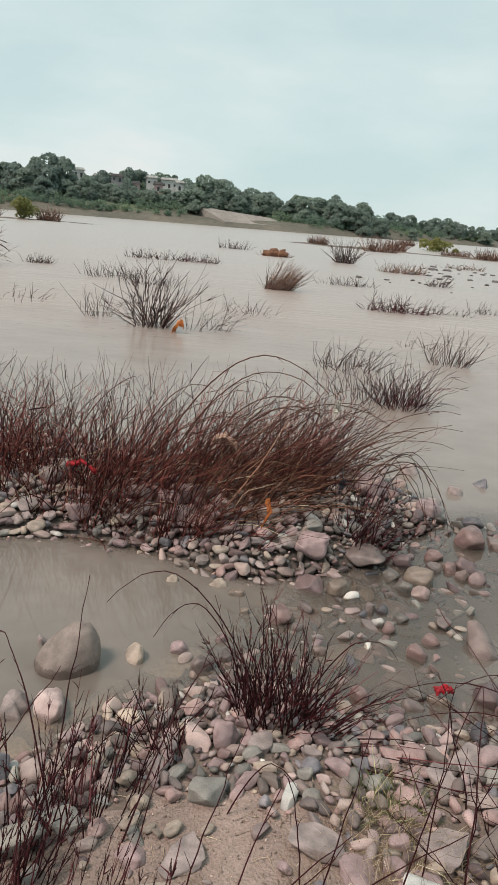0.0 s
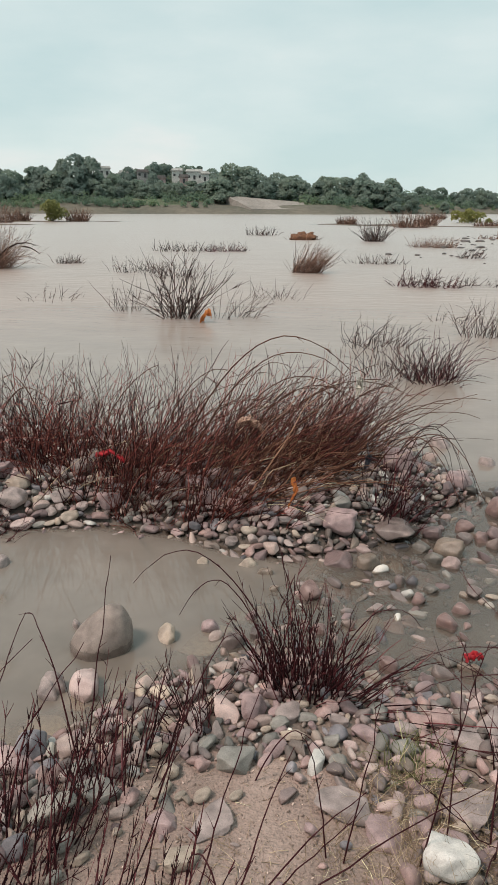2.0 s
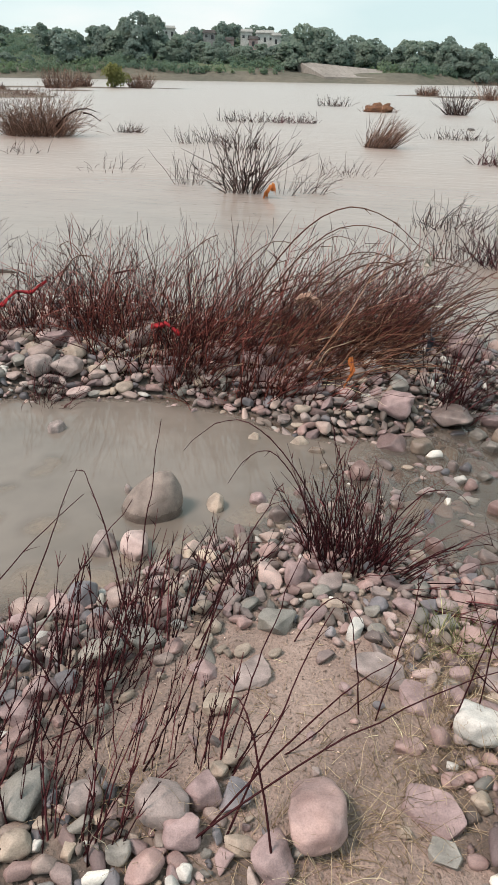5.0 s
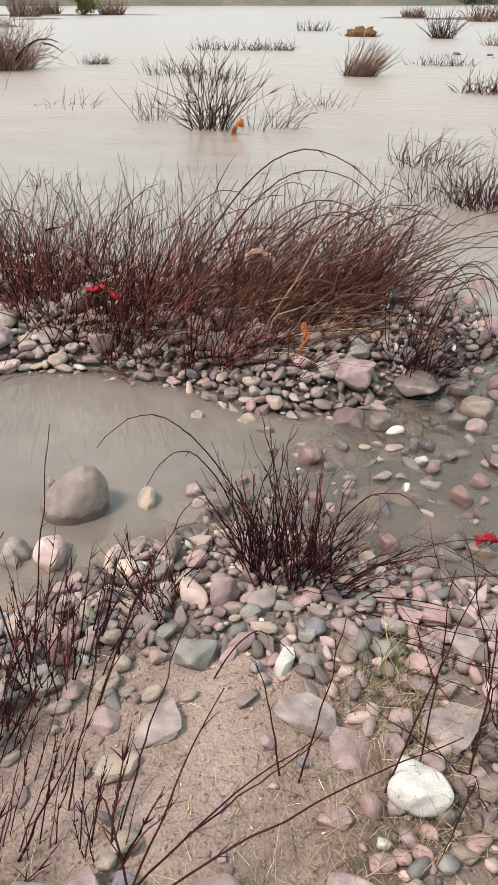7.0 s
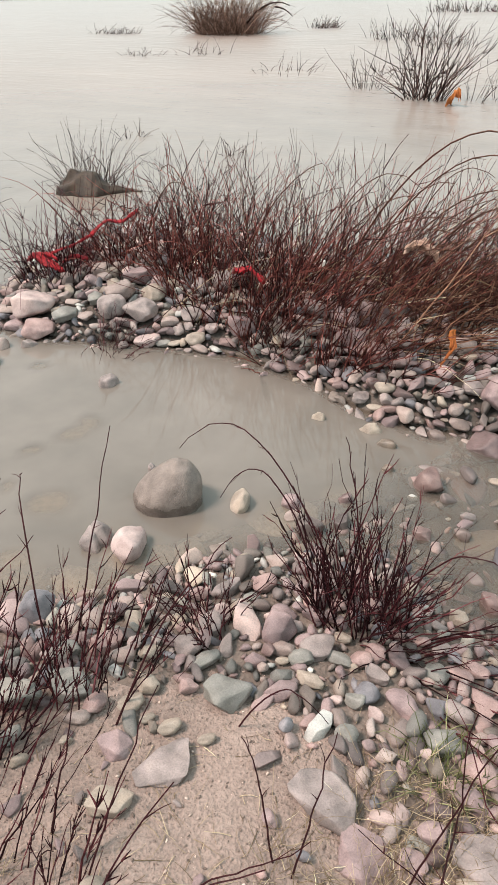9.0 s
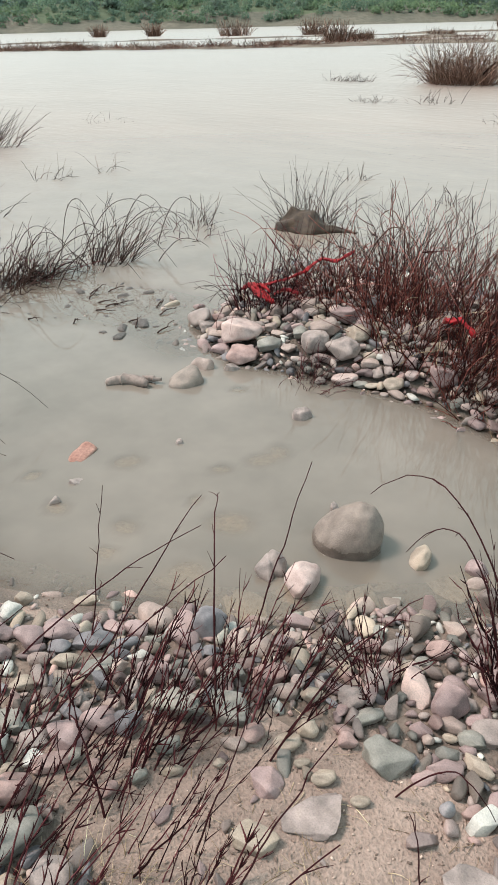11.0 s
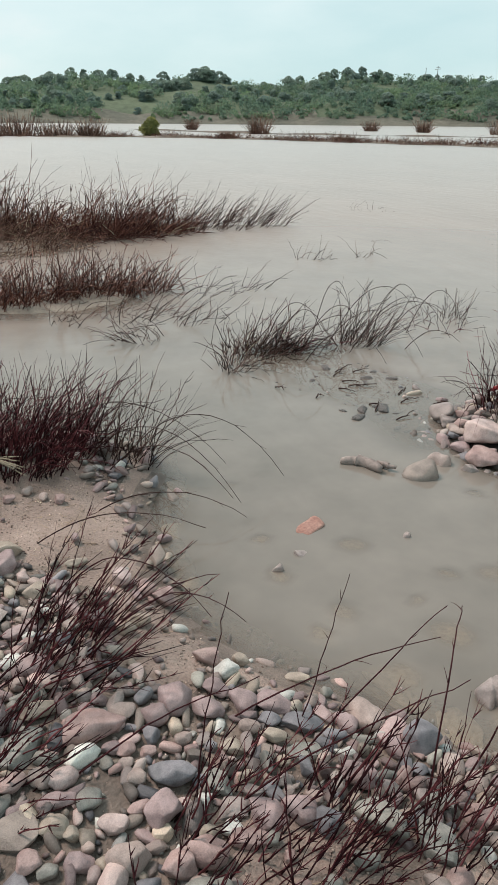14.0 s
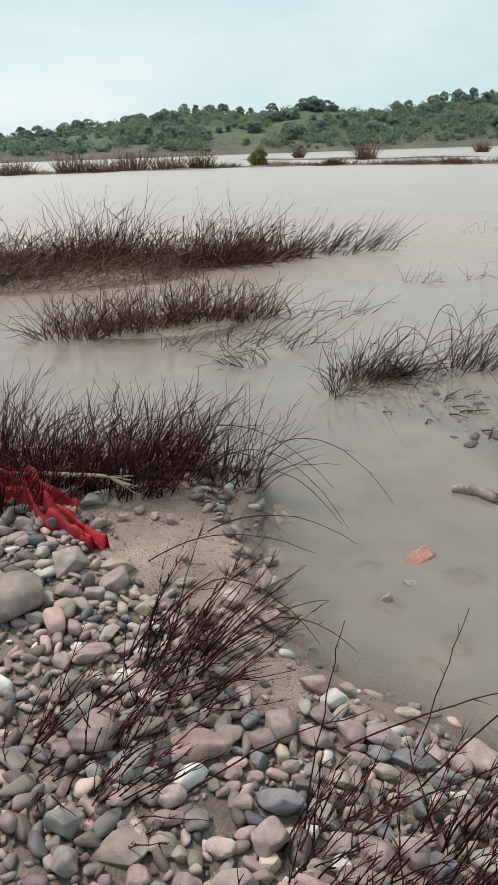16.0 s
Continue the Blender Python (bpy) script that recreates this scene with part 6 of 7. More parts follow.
reed_clump("shrub", "low dark reeds far out in the stream", -7.26, 46.12, 1.0, 0.6, 70, 0.62, STEM_GREY, 107, (0, 0), 0.5, 0.5, 0.018, 0.5)
reed_clump("shrub", "low dark reeds in brown water", 3.74, 17.82, 0.5, 0.3, 50, 0.32, STEM_GREY, 108, (0.2, 0), 0.5, 0.6, 0.008, 0.5)
reed_clump("shrub", "low dark reeds in brown water", 1.643, 11.468, 0.4, 0.3, 46, 0.26, STEM_GREY, 109, (0.2, 0), 0.6, 0.8, 0.0055, 0.5)
reed_clump("shrub", "low reddish reeds far out in the stream", 6.84, 43.86, 1.2, 0.7, 90, 0.4, FAR_TWIG, 110, (0.2, 0), 0.6, 0.5, 0.018, 0.5)
reed_clump("shrub", "dark tilted twig clump in the stream", 3.43, 26.23, 0.4, 0.3, 50, 0.45, STEM_GREY, 111, (0.4, 0), 0.4, 0.5, 0.011, 0.5)
reed_clump("shrub", "low dark reeds in brown water", -13.97, 18.1, 0.8, 0.4, 100, 0.3, STEM_GREY, 112, (0.2, 0), 0.6, 0.6, 0.008, 0.5)
reed_clump("shrub", "sparse reeds in brown water", -8.96, 21.01, 0.4, 0.3, 46, 0.33, STEM_GREY, 113, (0.1, 0), 0.5, 0.6, 0.009, 0.5)
reed_clump("shrub", "sparse reeds in open water", -8.56, 14.58, 0.6, 0.4, 24, 0.35, STEM_GREY, 114, (0.1, 0), 0.4, 0.6, 0.007, 0.5)
reed_clump("shrub", "sparse reeds in open water", -5.45, 12.66, 0.5, 0.5, 24, 0.35, STEM_GREY, 115, (0.1, 0), 0.4, 0.6, 0.006, 0.5)
reed_clump("shrub", "small dark reed tuft in open water", -4.531, 7.436, 0.16, 0.12, 24, 0.22, STEM_GREY, 116, (0, 0), 0.5, 0.8, 0.0045, 0.5)
reed_clump("shrub", "small dark reed tuft in open water", -3.118, 7.221, 0.16, 0.12, 24, 0.22, STEM_GREY, 117, (0, 0), 0.5, 0.8, 0.0045, 0.5)
reed_clump("shrub", "low dark reeds in open water", -9.59, 13.98, 0.55, 0.25, 60, 0.22, STEM_GREY, 118, (0.2, 0), 0.7, 0.8, 0.007, 0.5)
reed_clump("shrub", "few reed tips in open water", -11.48, 8.53, 0.7, 0.5, 20, 0.25, STEM_GREY, 119, (0.2, 0.2), 0.7, 0.8, 0.005, 0.4)

long_stem("driftwood", "bent bare branch sticking out of a flooded shrub", (-10.11, 18.8, 0.25), (-8.89, 18.85, 0.62), 0.22, 0.03, STEM_GREY, 401, 3)
long_stem("driftwood", "short forked branch above the water", (-9.3, 18.85, 0.6), (-8.84, 18.9, 0.42), 0.05, 0.025, STEM_GREY, 402, 2)

# shrubs on the far gravel bars
for k, (bx, by, w, h) in enumerate(((-80.25, 34.98, 2.0, 2.0), (-100.44, 62.1, 1.6, 1.5), (-90.86, 65, 1.6, 1.6), (-74.94, 66.2, 3.4, 1.8), (-64.61, 69.57, 2.4, 1.8), (-38.32, 44.54, 1.3, 1.4),
                                    (-111.11, 36.66, 1.4, 1.6), (-71.01, 1.41, 2.6, 1.7), (-71.97, -3.69, 3.0, 1.5), (-71.04, 4.46, 3.2, 1.3), (-70.06, 10.58, 3.0, 1.4), (-73.05, 7.5, 3.2, 1.9), (-69.07, 13.64, 2.0, 1.5), (-43.55, 77.33, 2.6, 2.2), (-45.13, 85.47, 1.8, 1.6), (-38.2, 87.25, 2.4, 1.7), (-42.65, 52.29, 1.6, 0.8), (-40.49, 60.34, 2.0, 0.7),
                                    (9.15, 127.84, 1.8, 1.2), (4.61, 76.62, 1.4, 1.2), (13.05, 70.73, 2.2, 1.1), (-62.05, 24.37, 1.5, 0.6), (-51.98, 30.53, 1.5, 0.5), (-3.75, 81.08, 1.6, 0.9), (10.6, 75.79, 2.5, 0.7))):
    reed_clump("shrub", "rounded reddish-brown shrub on a far gravel bar", bx, by, w * 0.62, w * 0.5, 240, h * 0.95, FAR_TWIG, 150 + k, (0, 0), 0.3, 0.3, 0.03, 1.0, fan=0.35, ground_level=-0.1, group="shrubs on far bars")


# ---- far bank: trees, scrub, houses, temple, embankment ----
def leaf_cards(rs, centres, radii, count, size, hollow=False):
    """Small bent leaf clumps on the shells of some lobes: vertices and quads."""
    who = rs.randint(0, len(centres), count)
    d = rs.normal(size=(count, 3))
    d[:, 2] = np.where(d[:, 2] < -0.3, -d[:, 2], d[:, 2])
    d /= np.linalg.norm(d, axis=1, keepdims=True)
    p = centres[who] + d * radii[who][:, None] * rs.uniform(0.80, 1.12, count)[:, None]
    if hollow:
        gap = np.linalg.norm(p[:, None, :] - centres[None], axis=2) / radii[None]
        gap[np.arange(count), who] = 9
        outer = gap.min(1) > 0.82
        d, p = d[outer], p[outer]
        count = len(p)
    n = d + rs.normal(size=(count, 3)) * 0.6
    n /= np.linalg.norm(n, axis=1, keepdims=True)
    u = np.cross(n, rs.normal(size=(count, 3)))
    u /= np.linalg.norm(u, axis=1, keepdims=True)
    w = np.cross(n, u)
    s = size * rs.uniform(0.55, 1.3, count)[:, None]
    corner = [p - u * s + n * s * 0.1, p - w * s * 0.7 - n * s * 0.25, p + u * s + n * s * 0.1, p + w * s * 0.8 - n * s * 0.25]
    v = np.stack(corner, 1).reshape(-1, 3)
    return v, np.arange(count * 4).reshape(-1, 4)


def tree_kind(seed, slim):
    """Trunk and crown meshes of a tree about 10 m high."""
    rs = np.random.RandomState(seed)
    lobes = rs.randint(26, 34)
    cz = rs.uniform(1.7, 8.6, lobes)
    reach = (1.6 if slim else 3.0) * np.sin(np.clip((cz + 0.5) / 10, 0, 1) * math.pi) ** 0.7
    a = rs.uniform(0, 2 * math.pi, lobes)
    q = np.sqrt(rs.uniform(0.05, 1, lobes))
    c = np.stack([np.cos(a) * reach * q, np.sin(a) * reach * q, cz], -1)
    rad = rs.uniform(0.7, 1.5, lobes) * (0.75 if slim else 1.1)
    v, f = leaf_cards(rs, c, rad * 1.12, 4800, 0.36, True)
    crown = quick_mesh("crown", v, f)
    crown.materials.append(HAZE_LEAF)
    few = 7
    m = 1 + few
    p0 = np.concatenate([[[0, 0, -0.6]], np.tile([[0, 0, 2.4]], (few, 1)) + rs.normal(size=(few, 3)) * (0.05, 0.05, 0.6)])
    way = np.concatenate([[[0, 0, 5.0]], c[:few] - p0[1:]])
    ln = np.linalg.norm(way, axis=1)
    tv, tf, _, _ = tubes(p0, way / ln[:, None], ln, np.concatenate([[0.30], np.full(few, 0.11)]), np.zeros((m, 3)), 3, 0.06, rs)
    trunk = quick_mesh("trunk", tv, tf)
    trunk.materials.append(BARK)
    return trunk, crown


TREES = [tree_kind(500 + i, i == 2) for i in range(8)]
tree_rng = random.Random(21)


def at_azimuth(az, r):
    az = 1.0177 * az + 1.09
    return r * math.sin(radians(az)), r * math.cos(radians(az))


def tree(az, r, height, wide=1.0, label="dark green broad-leaved tree on the far bank", kind=None, sink=0.24):
    x, y = at_azimuth(az, r)
    trunk, crown = TREES[tree_rng.randrange(len(TREES)) if kind is None else kind]
    t = root("tree", (x, y, float(ground_z(x, y)) - sink * height), label, "tree", "trees on the far bank")
    s = height / 9.0
    t.scale = (s * wide, s * wide, s)
    t.rotation_euler = (0, 0, tree_rng.uniform(0, 6.28))
    for nm, me in (("trunk", trunk), ("crown", crown)):
        ob = new(nm, me)
        ob.parent = t
    return t


# the tall trees that stand out, then the belt of woods
for az, r, h, wide in ((-25.3, 262, 14.5, 1.0), (-24.4, 260, 15.8, 0.9), (-23.6, 262, 14.0, 1.0), (-26.9, 265, 11.0, 1.1), (-31.0, 268, 10.0, 1.0), (-30.2, 268, 9.0, 1.1), (-12.7, 262, 14.0, 1.15), (-11.6, 262, 13.0, 1.2), (-13.6, 258, 9.0, 1.2), (-18.6, 272, 10.5, 0.7),
                       (-20.6, 270, 9.5, 0.8), (-23.0, 265, 8.0, 1.2), (-8.6, 262, 9.0, 1.2), (-5.6, 262, 9.5, 1.2), (-3.0, 265, 11.0, 0.9), (-0.8, 268, 10.0, 1.1), (-39.2, 295, 5.5, 1.2), (-37.9, 295, 4.8, 1.1), (-34.2, 295, 7.0, 0.8),
                       (-61.6, 300, 5.5, 0.8), (-59.6, 300, 5.5, 0.8), (-70.8, 302, 6.0, 1.6), (-16.6, 268, 5.0, 1.0), (-18.9, 262, 8.5, 0.8), (-17.6, 258, 5.5, 1.2), (-15.2, 257, 5.5, 1.3), (-21.7, 262, 8.0, 1.1), (-19.9, 258, 6.5, 1.2), (-14.3, 262, 8.5, 1.1)):
    tree(az, r, h, wide)
for k in range(90):
    az = -30 + 45 * (k + tree_rng.uniform(0, 0.9)) / 90
    if -22.2 < az < -14.6:
        continue
    tree(az, tree_rng.uniform(248, 285) + 4 * max(0, az + 2), tree_rng.uniform(5.5, 10.0) * (0.78 if az > 0 else 1), tree_rng.uniform(1.0, 1.5))
for k in range(20):
    tree(-22.5 + 8.4 * k / 20 + tree_rng.uniform(0, 0.5), tree_rng.uniform(250, 262), tree_rng.uniform(4, 6.5), tree_rng.uniform(1.0, 1.4))
for k in range(110):
    az = -98 + 68 * (k + tree_rng.uniform(0, 0.9)) / 110
    tree(az, tree_rng.uniform(278, 312), tree_rng.uniform(2.8, 6.2), tree_rng.uniform(1.0, 1.7), "round dark green tree on the hill ridge", None, 0.44)
for k in range(110):
    az = -98 + 70 * (k + tree_rng.uniform(0, 0.9)) / 110
    tree(az, tree_rng.uniform(248, 280), tree_rng.uniform(2.4, 4.8), tree_rng.uniform(1.1, 1.8), "small round dark green tree on the hillside", None, 0.36)

for k in range(22):
    tree(-22.6 + 9.2 * k / 22 + tree_rng.uniform(0, 0.4), tree_rng.uniform(284, 296), tree_rng.uniform(5.0, 8.0), tree_rng.uniform(0.9, 1.3))

scrub_rs = np.random.RandomState(77)
n_s = 6500
s_az, s_r = scrub_rs.uniform(-100, 16, n_s), 238 + 65 * scrub_rs.uniform(0, 1, n_s) ** 1.1
s_r += 4.5 * np.clip(s_az + 4, 0, 40)
s_x, s_y = s_r * np.sin(np.radians(s_az)), s_r * np.cos(np.radians(s_az))
keep = (vnoise(s_x, s_y, 0.07, 31) > 0.27) & ~((s_az > -13.6) & (s_az < -6.5) & (s_r < 256))
s_x, s_y = s_x[keep], s_y[keep]
s_rad = 0.5 + 1.9 * scrub_rs.uniform(0, 1, len(s_x)) ** 1.8
s_c = np.stack([s_x, s_y, ground_z(s_x, s_y) + s_rad * 0.35], -1)
v, f = leaf_cards(scrub_rs, s_c, s_rad, 200000, 0.30)
mesh_thing("hillside_scrub", quick_mesh("hillside_scrub", v, f), HAZE_SCRUB, label="green scrub covering the far hillside", category="scrub", kind="stuff")

WALL_WHITE = grained("whitewashed_wall", (0.52, 0.52, 0.50), (0.70, 0.70, 0.67), 0.6, 4, 0.9, 0.2, 0.02, world_space=True)
WALL_PINK = grained("faded_pink_wall", (0.42, 0.30, 0.29), (0.55, 0.42, 0.40), 0.6, 4, 0.9, 0.2, 0.02, world_space=True)
WALL_GREY = grained("bare_concrete_wall", (0.25, 0.25, 0.25), (0.38, 0.38, 0.37), 0.5, 4, 0.9, 0.3, 0.02, world_space=True)
ROOF_DARK = grained("weathered_roof", (0.14, 0.13, 0.13), (0.24, 0.22, 0.21), 0.6, 5, 0.9, 0.3, 0.02, world_space=True)
HOLE = grained("dark_window", (0.03, 0.03, 0.035), (0.05, 0.05, 0.055), 2, 10, 0.3, 0.1)
CONCRETE = grained("pale_weathered_concrete", (0.22, 0.205, 0.185), (0.32, 0.298, 0.27), 0.15, 1.5, 0.9, 0.3, 0.03, world_space=True)


def house(az, r, z, w, d, h, mat, windows, label):
    """A flat-roofed house with a slab roof, windows and a door towards the river."""
    x, y = at_azimuth(az, r)
    e = root("house", (x, y, z + 2.9), label, "house", "houses on the far bank")
    e.rotation_euler = (0, 0, radians(-az))
    bm = bmesh.new()
    box(bm, (-w / 2, -d / 2, -4), (w / 2, d / 2, h))
    wall = part("wall", bm, mat, e)
    bm = bmesh.new()
    box(bm, (-w / 2 - 0.4, -d / 2 - 0.5, h + 0.003), (w / 2 + 0.4, d / 2 + 0.3, h + 0.28))
    box(bm, (-w / 2, -d / 2, h + 0.28), (w / 2, -d / 2 + 0.15, h + 0.85))
    part("roof", bm, ROOF_DARK if mat != WALL_WHITE else WALL_WHITE, e)
    for k in range(windows):
        cx = -w / 2 + w * (k + 0.5) / windows
        bm = bmesh.new()
        tall = k == windows // 2
        box(bm, (cx - 0.4, -d / 2 - 0.03, -0.3 if tall else 0.3), (cx + 0.4, -d / 2 + 0.2, 1.1))
        part("door" if tall else "window", bm, HOLE, wall)
    return e


for az, r, z, w, d, h, mt, nwin, lab in ((-17.0, 278, 9.8, 4, 5, 2.2, WALL_WHITE, 2, "low white flat-roofed house on the far bank"), (-15.7, 276, 9.2, 6, 5, 2.4, WALL_WHITE, 3, "white flat-roofed house on the far bank"),
                                   (-16.5, 266, 7.6, 3, 4, 1.8, WALL_PINK, 1, "small pink house half hidden by trees"), (-19.6, 272, 9.6, 4, 4, 1.6, WALL_GREY, 2, "grey concrete house among trees"),
                                   (-22.4, 276, 10.4, 4, 4, 2.0, WALL_WHITE, 2, "whitewashed house among trees on the slope"), (-18.2, 265, 7.2, 3, 3, 1.8, WALL_PINK, 1, "small pink house low on the slope"),
                                   (-14.9, 268, 8.4, 3, 3, 2.2, WALL_WHITE, 1, "small white house low on the slope"), (-21.0, 274, 9.6, 3, 3, 1.3, WALL_WHITE, 1, "small white house among trees")):
    house(az, r, z, w, d, h, mt, nwin, lab)

# temple spire on the ridge
tx, ty = at_azimuth(-34.2, 292)
temple = root("temple", (tx, ty, float(ground_z(tx, ty)) - 0.6), "grey temple with a dark curved tapering spire", "temple")
temple.scale = (0.52, 0.52, 0.9)
bm = bmesh.new()
box(bm, (-1.8, -1.8, -4), (1.8, 1.8, 2.6))
t_wall = part("wall", bm, ROOF_DARK, temple)
bm = bmesh.new()
box(bm, (-0.5, -1.86, 0), (0.5, -1.6, 2.0))
part("door", bm, HOLE, t_wall)
bm = bmesh.new()
rings = []
for k in range(13):
    q = k / 12
    r = 1.75 * (1 - q ** 1.7) + 0.16
    rings.append([bm.verts.new((r * math.cos(a) * (1.12 if i % 2 else 0.96), r * math.sin(a) * (1.12 if i % 2 else 0.96), 2.6 + 5.6 * q)) for i, a in enumerate(np.arange(16) * math.pi / 8)])
for r0, r1 in zip(rings, rings[1:]):
    for k in range(16):
        bm.faces.new((r0[k], r0[(k + 1) % 16], r1[(k + 1) % 16], r1[k]))
bm.faces.new(rings[-1])
spire = part("spire", bm, ROOF_DARK, temple)
bm = bmesh.new()
bmesh.ops.create_uvsphere(bm, u_segments=12, v_segments=6, radius=0.45, matrix=Matrix.LocRotScale((0, 0, 8.3), None, (1, 1, 0.6)))
bmesh.ops.create_cone(bm, cap_ends=True, segments=8, radius1=0.14, radius2=0.02, depth=1.4, matrix=Matrix.Translation((0, 0, 9.2)))
part("finial", bm, ROOF_DARK, spire)

# sloped concrete embankment, in bays
ramp_root = root("embankment", (0, 0, 0), "pale concrete river embankment in sloping bays", "embankment")
for k in range(9):
    a0, a1 = -13.3 + 0.7 * k, -13.3 + 0.7 * (k + 1) - 0.02
    bm = bmesh.new()
    q = []
    for a in (a0, a1):
        run = (a + 13.3) / 6.3
        q.append((Vector((*at_azimuth(a, 252), 5.9 - 2.2 * run)), Vector((*at_azimuth(a + 2.0 * (1 - run), 236), 1.6))))
    vs = [bm.verts.new(p) for pair in q for p in (pair[0], pair[1], pair[0] - Vector((0, 0, 3.5)), pair[1] - Vector((0, 0, 2.5)))]
    for face in ((0, 1, 5, 4), (2, 6, 7, 3), (0, 4, 6, 2), (1, 3, 7, 5), (0, 2, 3, 1), (4, 5, 7, 6)):
        bm.faces.new([vs[i] for i in face])
    part("slab", bm, CONCRETE, ramp_root)

# poles on the ridge
for az, h, arm in ((-55.2, 1.2, False), (-54.4, 1.6, True)):
    px, py = at_azimuth(az, 296)
    e = root("utility_pole", (px, py, float(ground_z(px, py))), "thin grey utility pole on the ridge", "pole", "ridge poles")
    bm = bmesh.new()
    bmesh.ops.create_cone(bm, cap_ends=True, segments=8, radius1=0.16, radius2=0.10, depth=h + 4, matrix=Matrix.Translation((0, 0, (h + 4) / 2)))
    part("pole", bm, WALL_GREY, e)
    if arm:
        bm = bmesh.new()
        box(bm, (-1.6, -0.08, h + 3.0), (1.6, 0.08, h + 3.15))
        box(bm, (-1.2, -0.08, h + 3.5), (1.2, 0.08, h + 3.65))
        part("crossarm", bm, WALL_GREY, e)

# low litter and scrub along the nearer bar
for k in range(70):
    q = k / 69 * 6
    i0 = min(int(q), 5)
    (ax, ay), (cx, cy) = FAR_BARS[0][i0], FAR_BARS[0][i0 + 1]
    bx, by = ax + (cx - ax) * (q - i0), ay + (cy - ay) * (q - i0)
    lr = random.Random(k)
    reed_clump("shrub", "low brown scrub and drift on a gravel bar", bx + lr.uniform(-1.5, 1.5), by + lr.uniform(-1.5, 1.5), lr.uniform(1.0, 2.6), 1.5, 120, lr.uniform(0.35, 0.75), FAR_TWIG if k % 3 else BAR_RED, 700 + k, (0.2, 0), 0.8, 0.8, 0.022, 0.6,
               turn=40, ground_level=-0.05, group="shrubs on far bars")

# leafy bushes on the bars
for bx, by, w, h in ((-40.67, 84.95, 2.6, 3.0), (-71.08, 19.72, 1.1, 1.9), (10.58, 95.8, 4.5, 2.2)):
    e = root("bush", (bx, by, 0), "yellow-green leafy bush on a gravel bar", "bush", "leafy bushes on bars")
    rs = np.random.RandomState(int(abs(bx * 10)))
    c = np.stack([rs.normal(size=15) * w * 0.24, rs.normal(size=15) * w * 0.2, h * rs.uniform(0.02, 0.62, 15)], -1)
    c[:, 2] *= np.clip(1.25 - np.abs(c[:, 0]) / w * 1.6, 0.25, 1)
    v, f = leaf_cards(rs, c, h * rs.uniform(0.16, 0.30, 15), 2200, 0.13)
    mesh_thing("crown", quick_mesh("crown", v, f), BUSH_LEAF, e)
    tv, tf, _, _ = tubes(np.tile([[0.0, 0, -0.3]], (15, 1)), c / np.linalg.norm(c, axis=1, keepdims=True), np.linalg.norm(c, axis=1), np.full(15, 0.035), np.zeros((15, 3)), 5, 0.05, rs)
    mesh_thing("stems", quick_mesh("stems", tv, tf), BARK, e)

# stones and drift in the far shallows
drift_rng = random.Random(8)
WET_STONE = grained("wet_dark_stone", (0.07, 0.06, 0.056), (0.17, 0.145, 0.135), 3, 20, 0.4, 0.5, 0.02)
COB_FAR = [stone_mesh("far_stone", 600 + i, 1, 2) for i in range(4)]
for cm in COB_FAR:
    cm.materials.append(WET_STONE)
for k in range(46):
    q = drift_rng.random()
    bx, by = 2.2 + 5 * q + drift_rng.gauss(0, 1.0), 24 + 20 * q + drift_rng.gauss(0, 4)
    s = (0.05 + 0.17 * drift_rng.random() ** 2) * by / 30
    hero = new("stone", COB_FAR[k % len(COB_FAR)])
    hero.location, hero.scale, hero.rotation_euler = (bx, by, 0.02), (s, s * 0.7, s * 0.32), (0, 0, drift_rng.uniform(0, 6))
    tagged(hero, "dark wet stone breaking the shallow water", "stone", "stones in the far shallows")
for k in range(34):
    q = drift_rng.random()
    bx, by = -2.35 - 1.15 * q + drift_rng.gauss(0, 0.14), 3.36 + 0.12 * q + drift_rng.gauss(0, 0.20)
    s = 0.008 + 0.034 * drift_rng.random() ** 3
    hero = new("stone", COB_FAR[k % len(COB_FAR)])
    hero.location, hero.scale, hero.rotation_euler = (bx, by, -0.002), (s * 1.6, s, s * 0.6), (drift_rng.uniform(-0.3, 0.3), 0, drift_rng.uniform(0, 6))
    tagged(hero, "small dark wet stone in silty shallows", "stone", "stones in the near shallows")
for k in range(16):
    bx, by, way, far = drift_rng.uniform(-3.5, -2.3), drift_rng.gauss(3.40, 0.17), drift_rng.uniform(0.2, 2.6), drift_rng.uniform(0.05, 0.17)
    long_stem("driftwood", "small dark wet stick lying in silty shallows", (bx, by, 0.004), (bx + far * math.cos(way), by + far * math.sin(way), 0.012), 0.006, 0.005, STEM_GREY, 440 + k, 2)


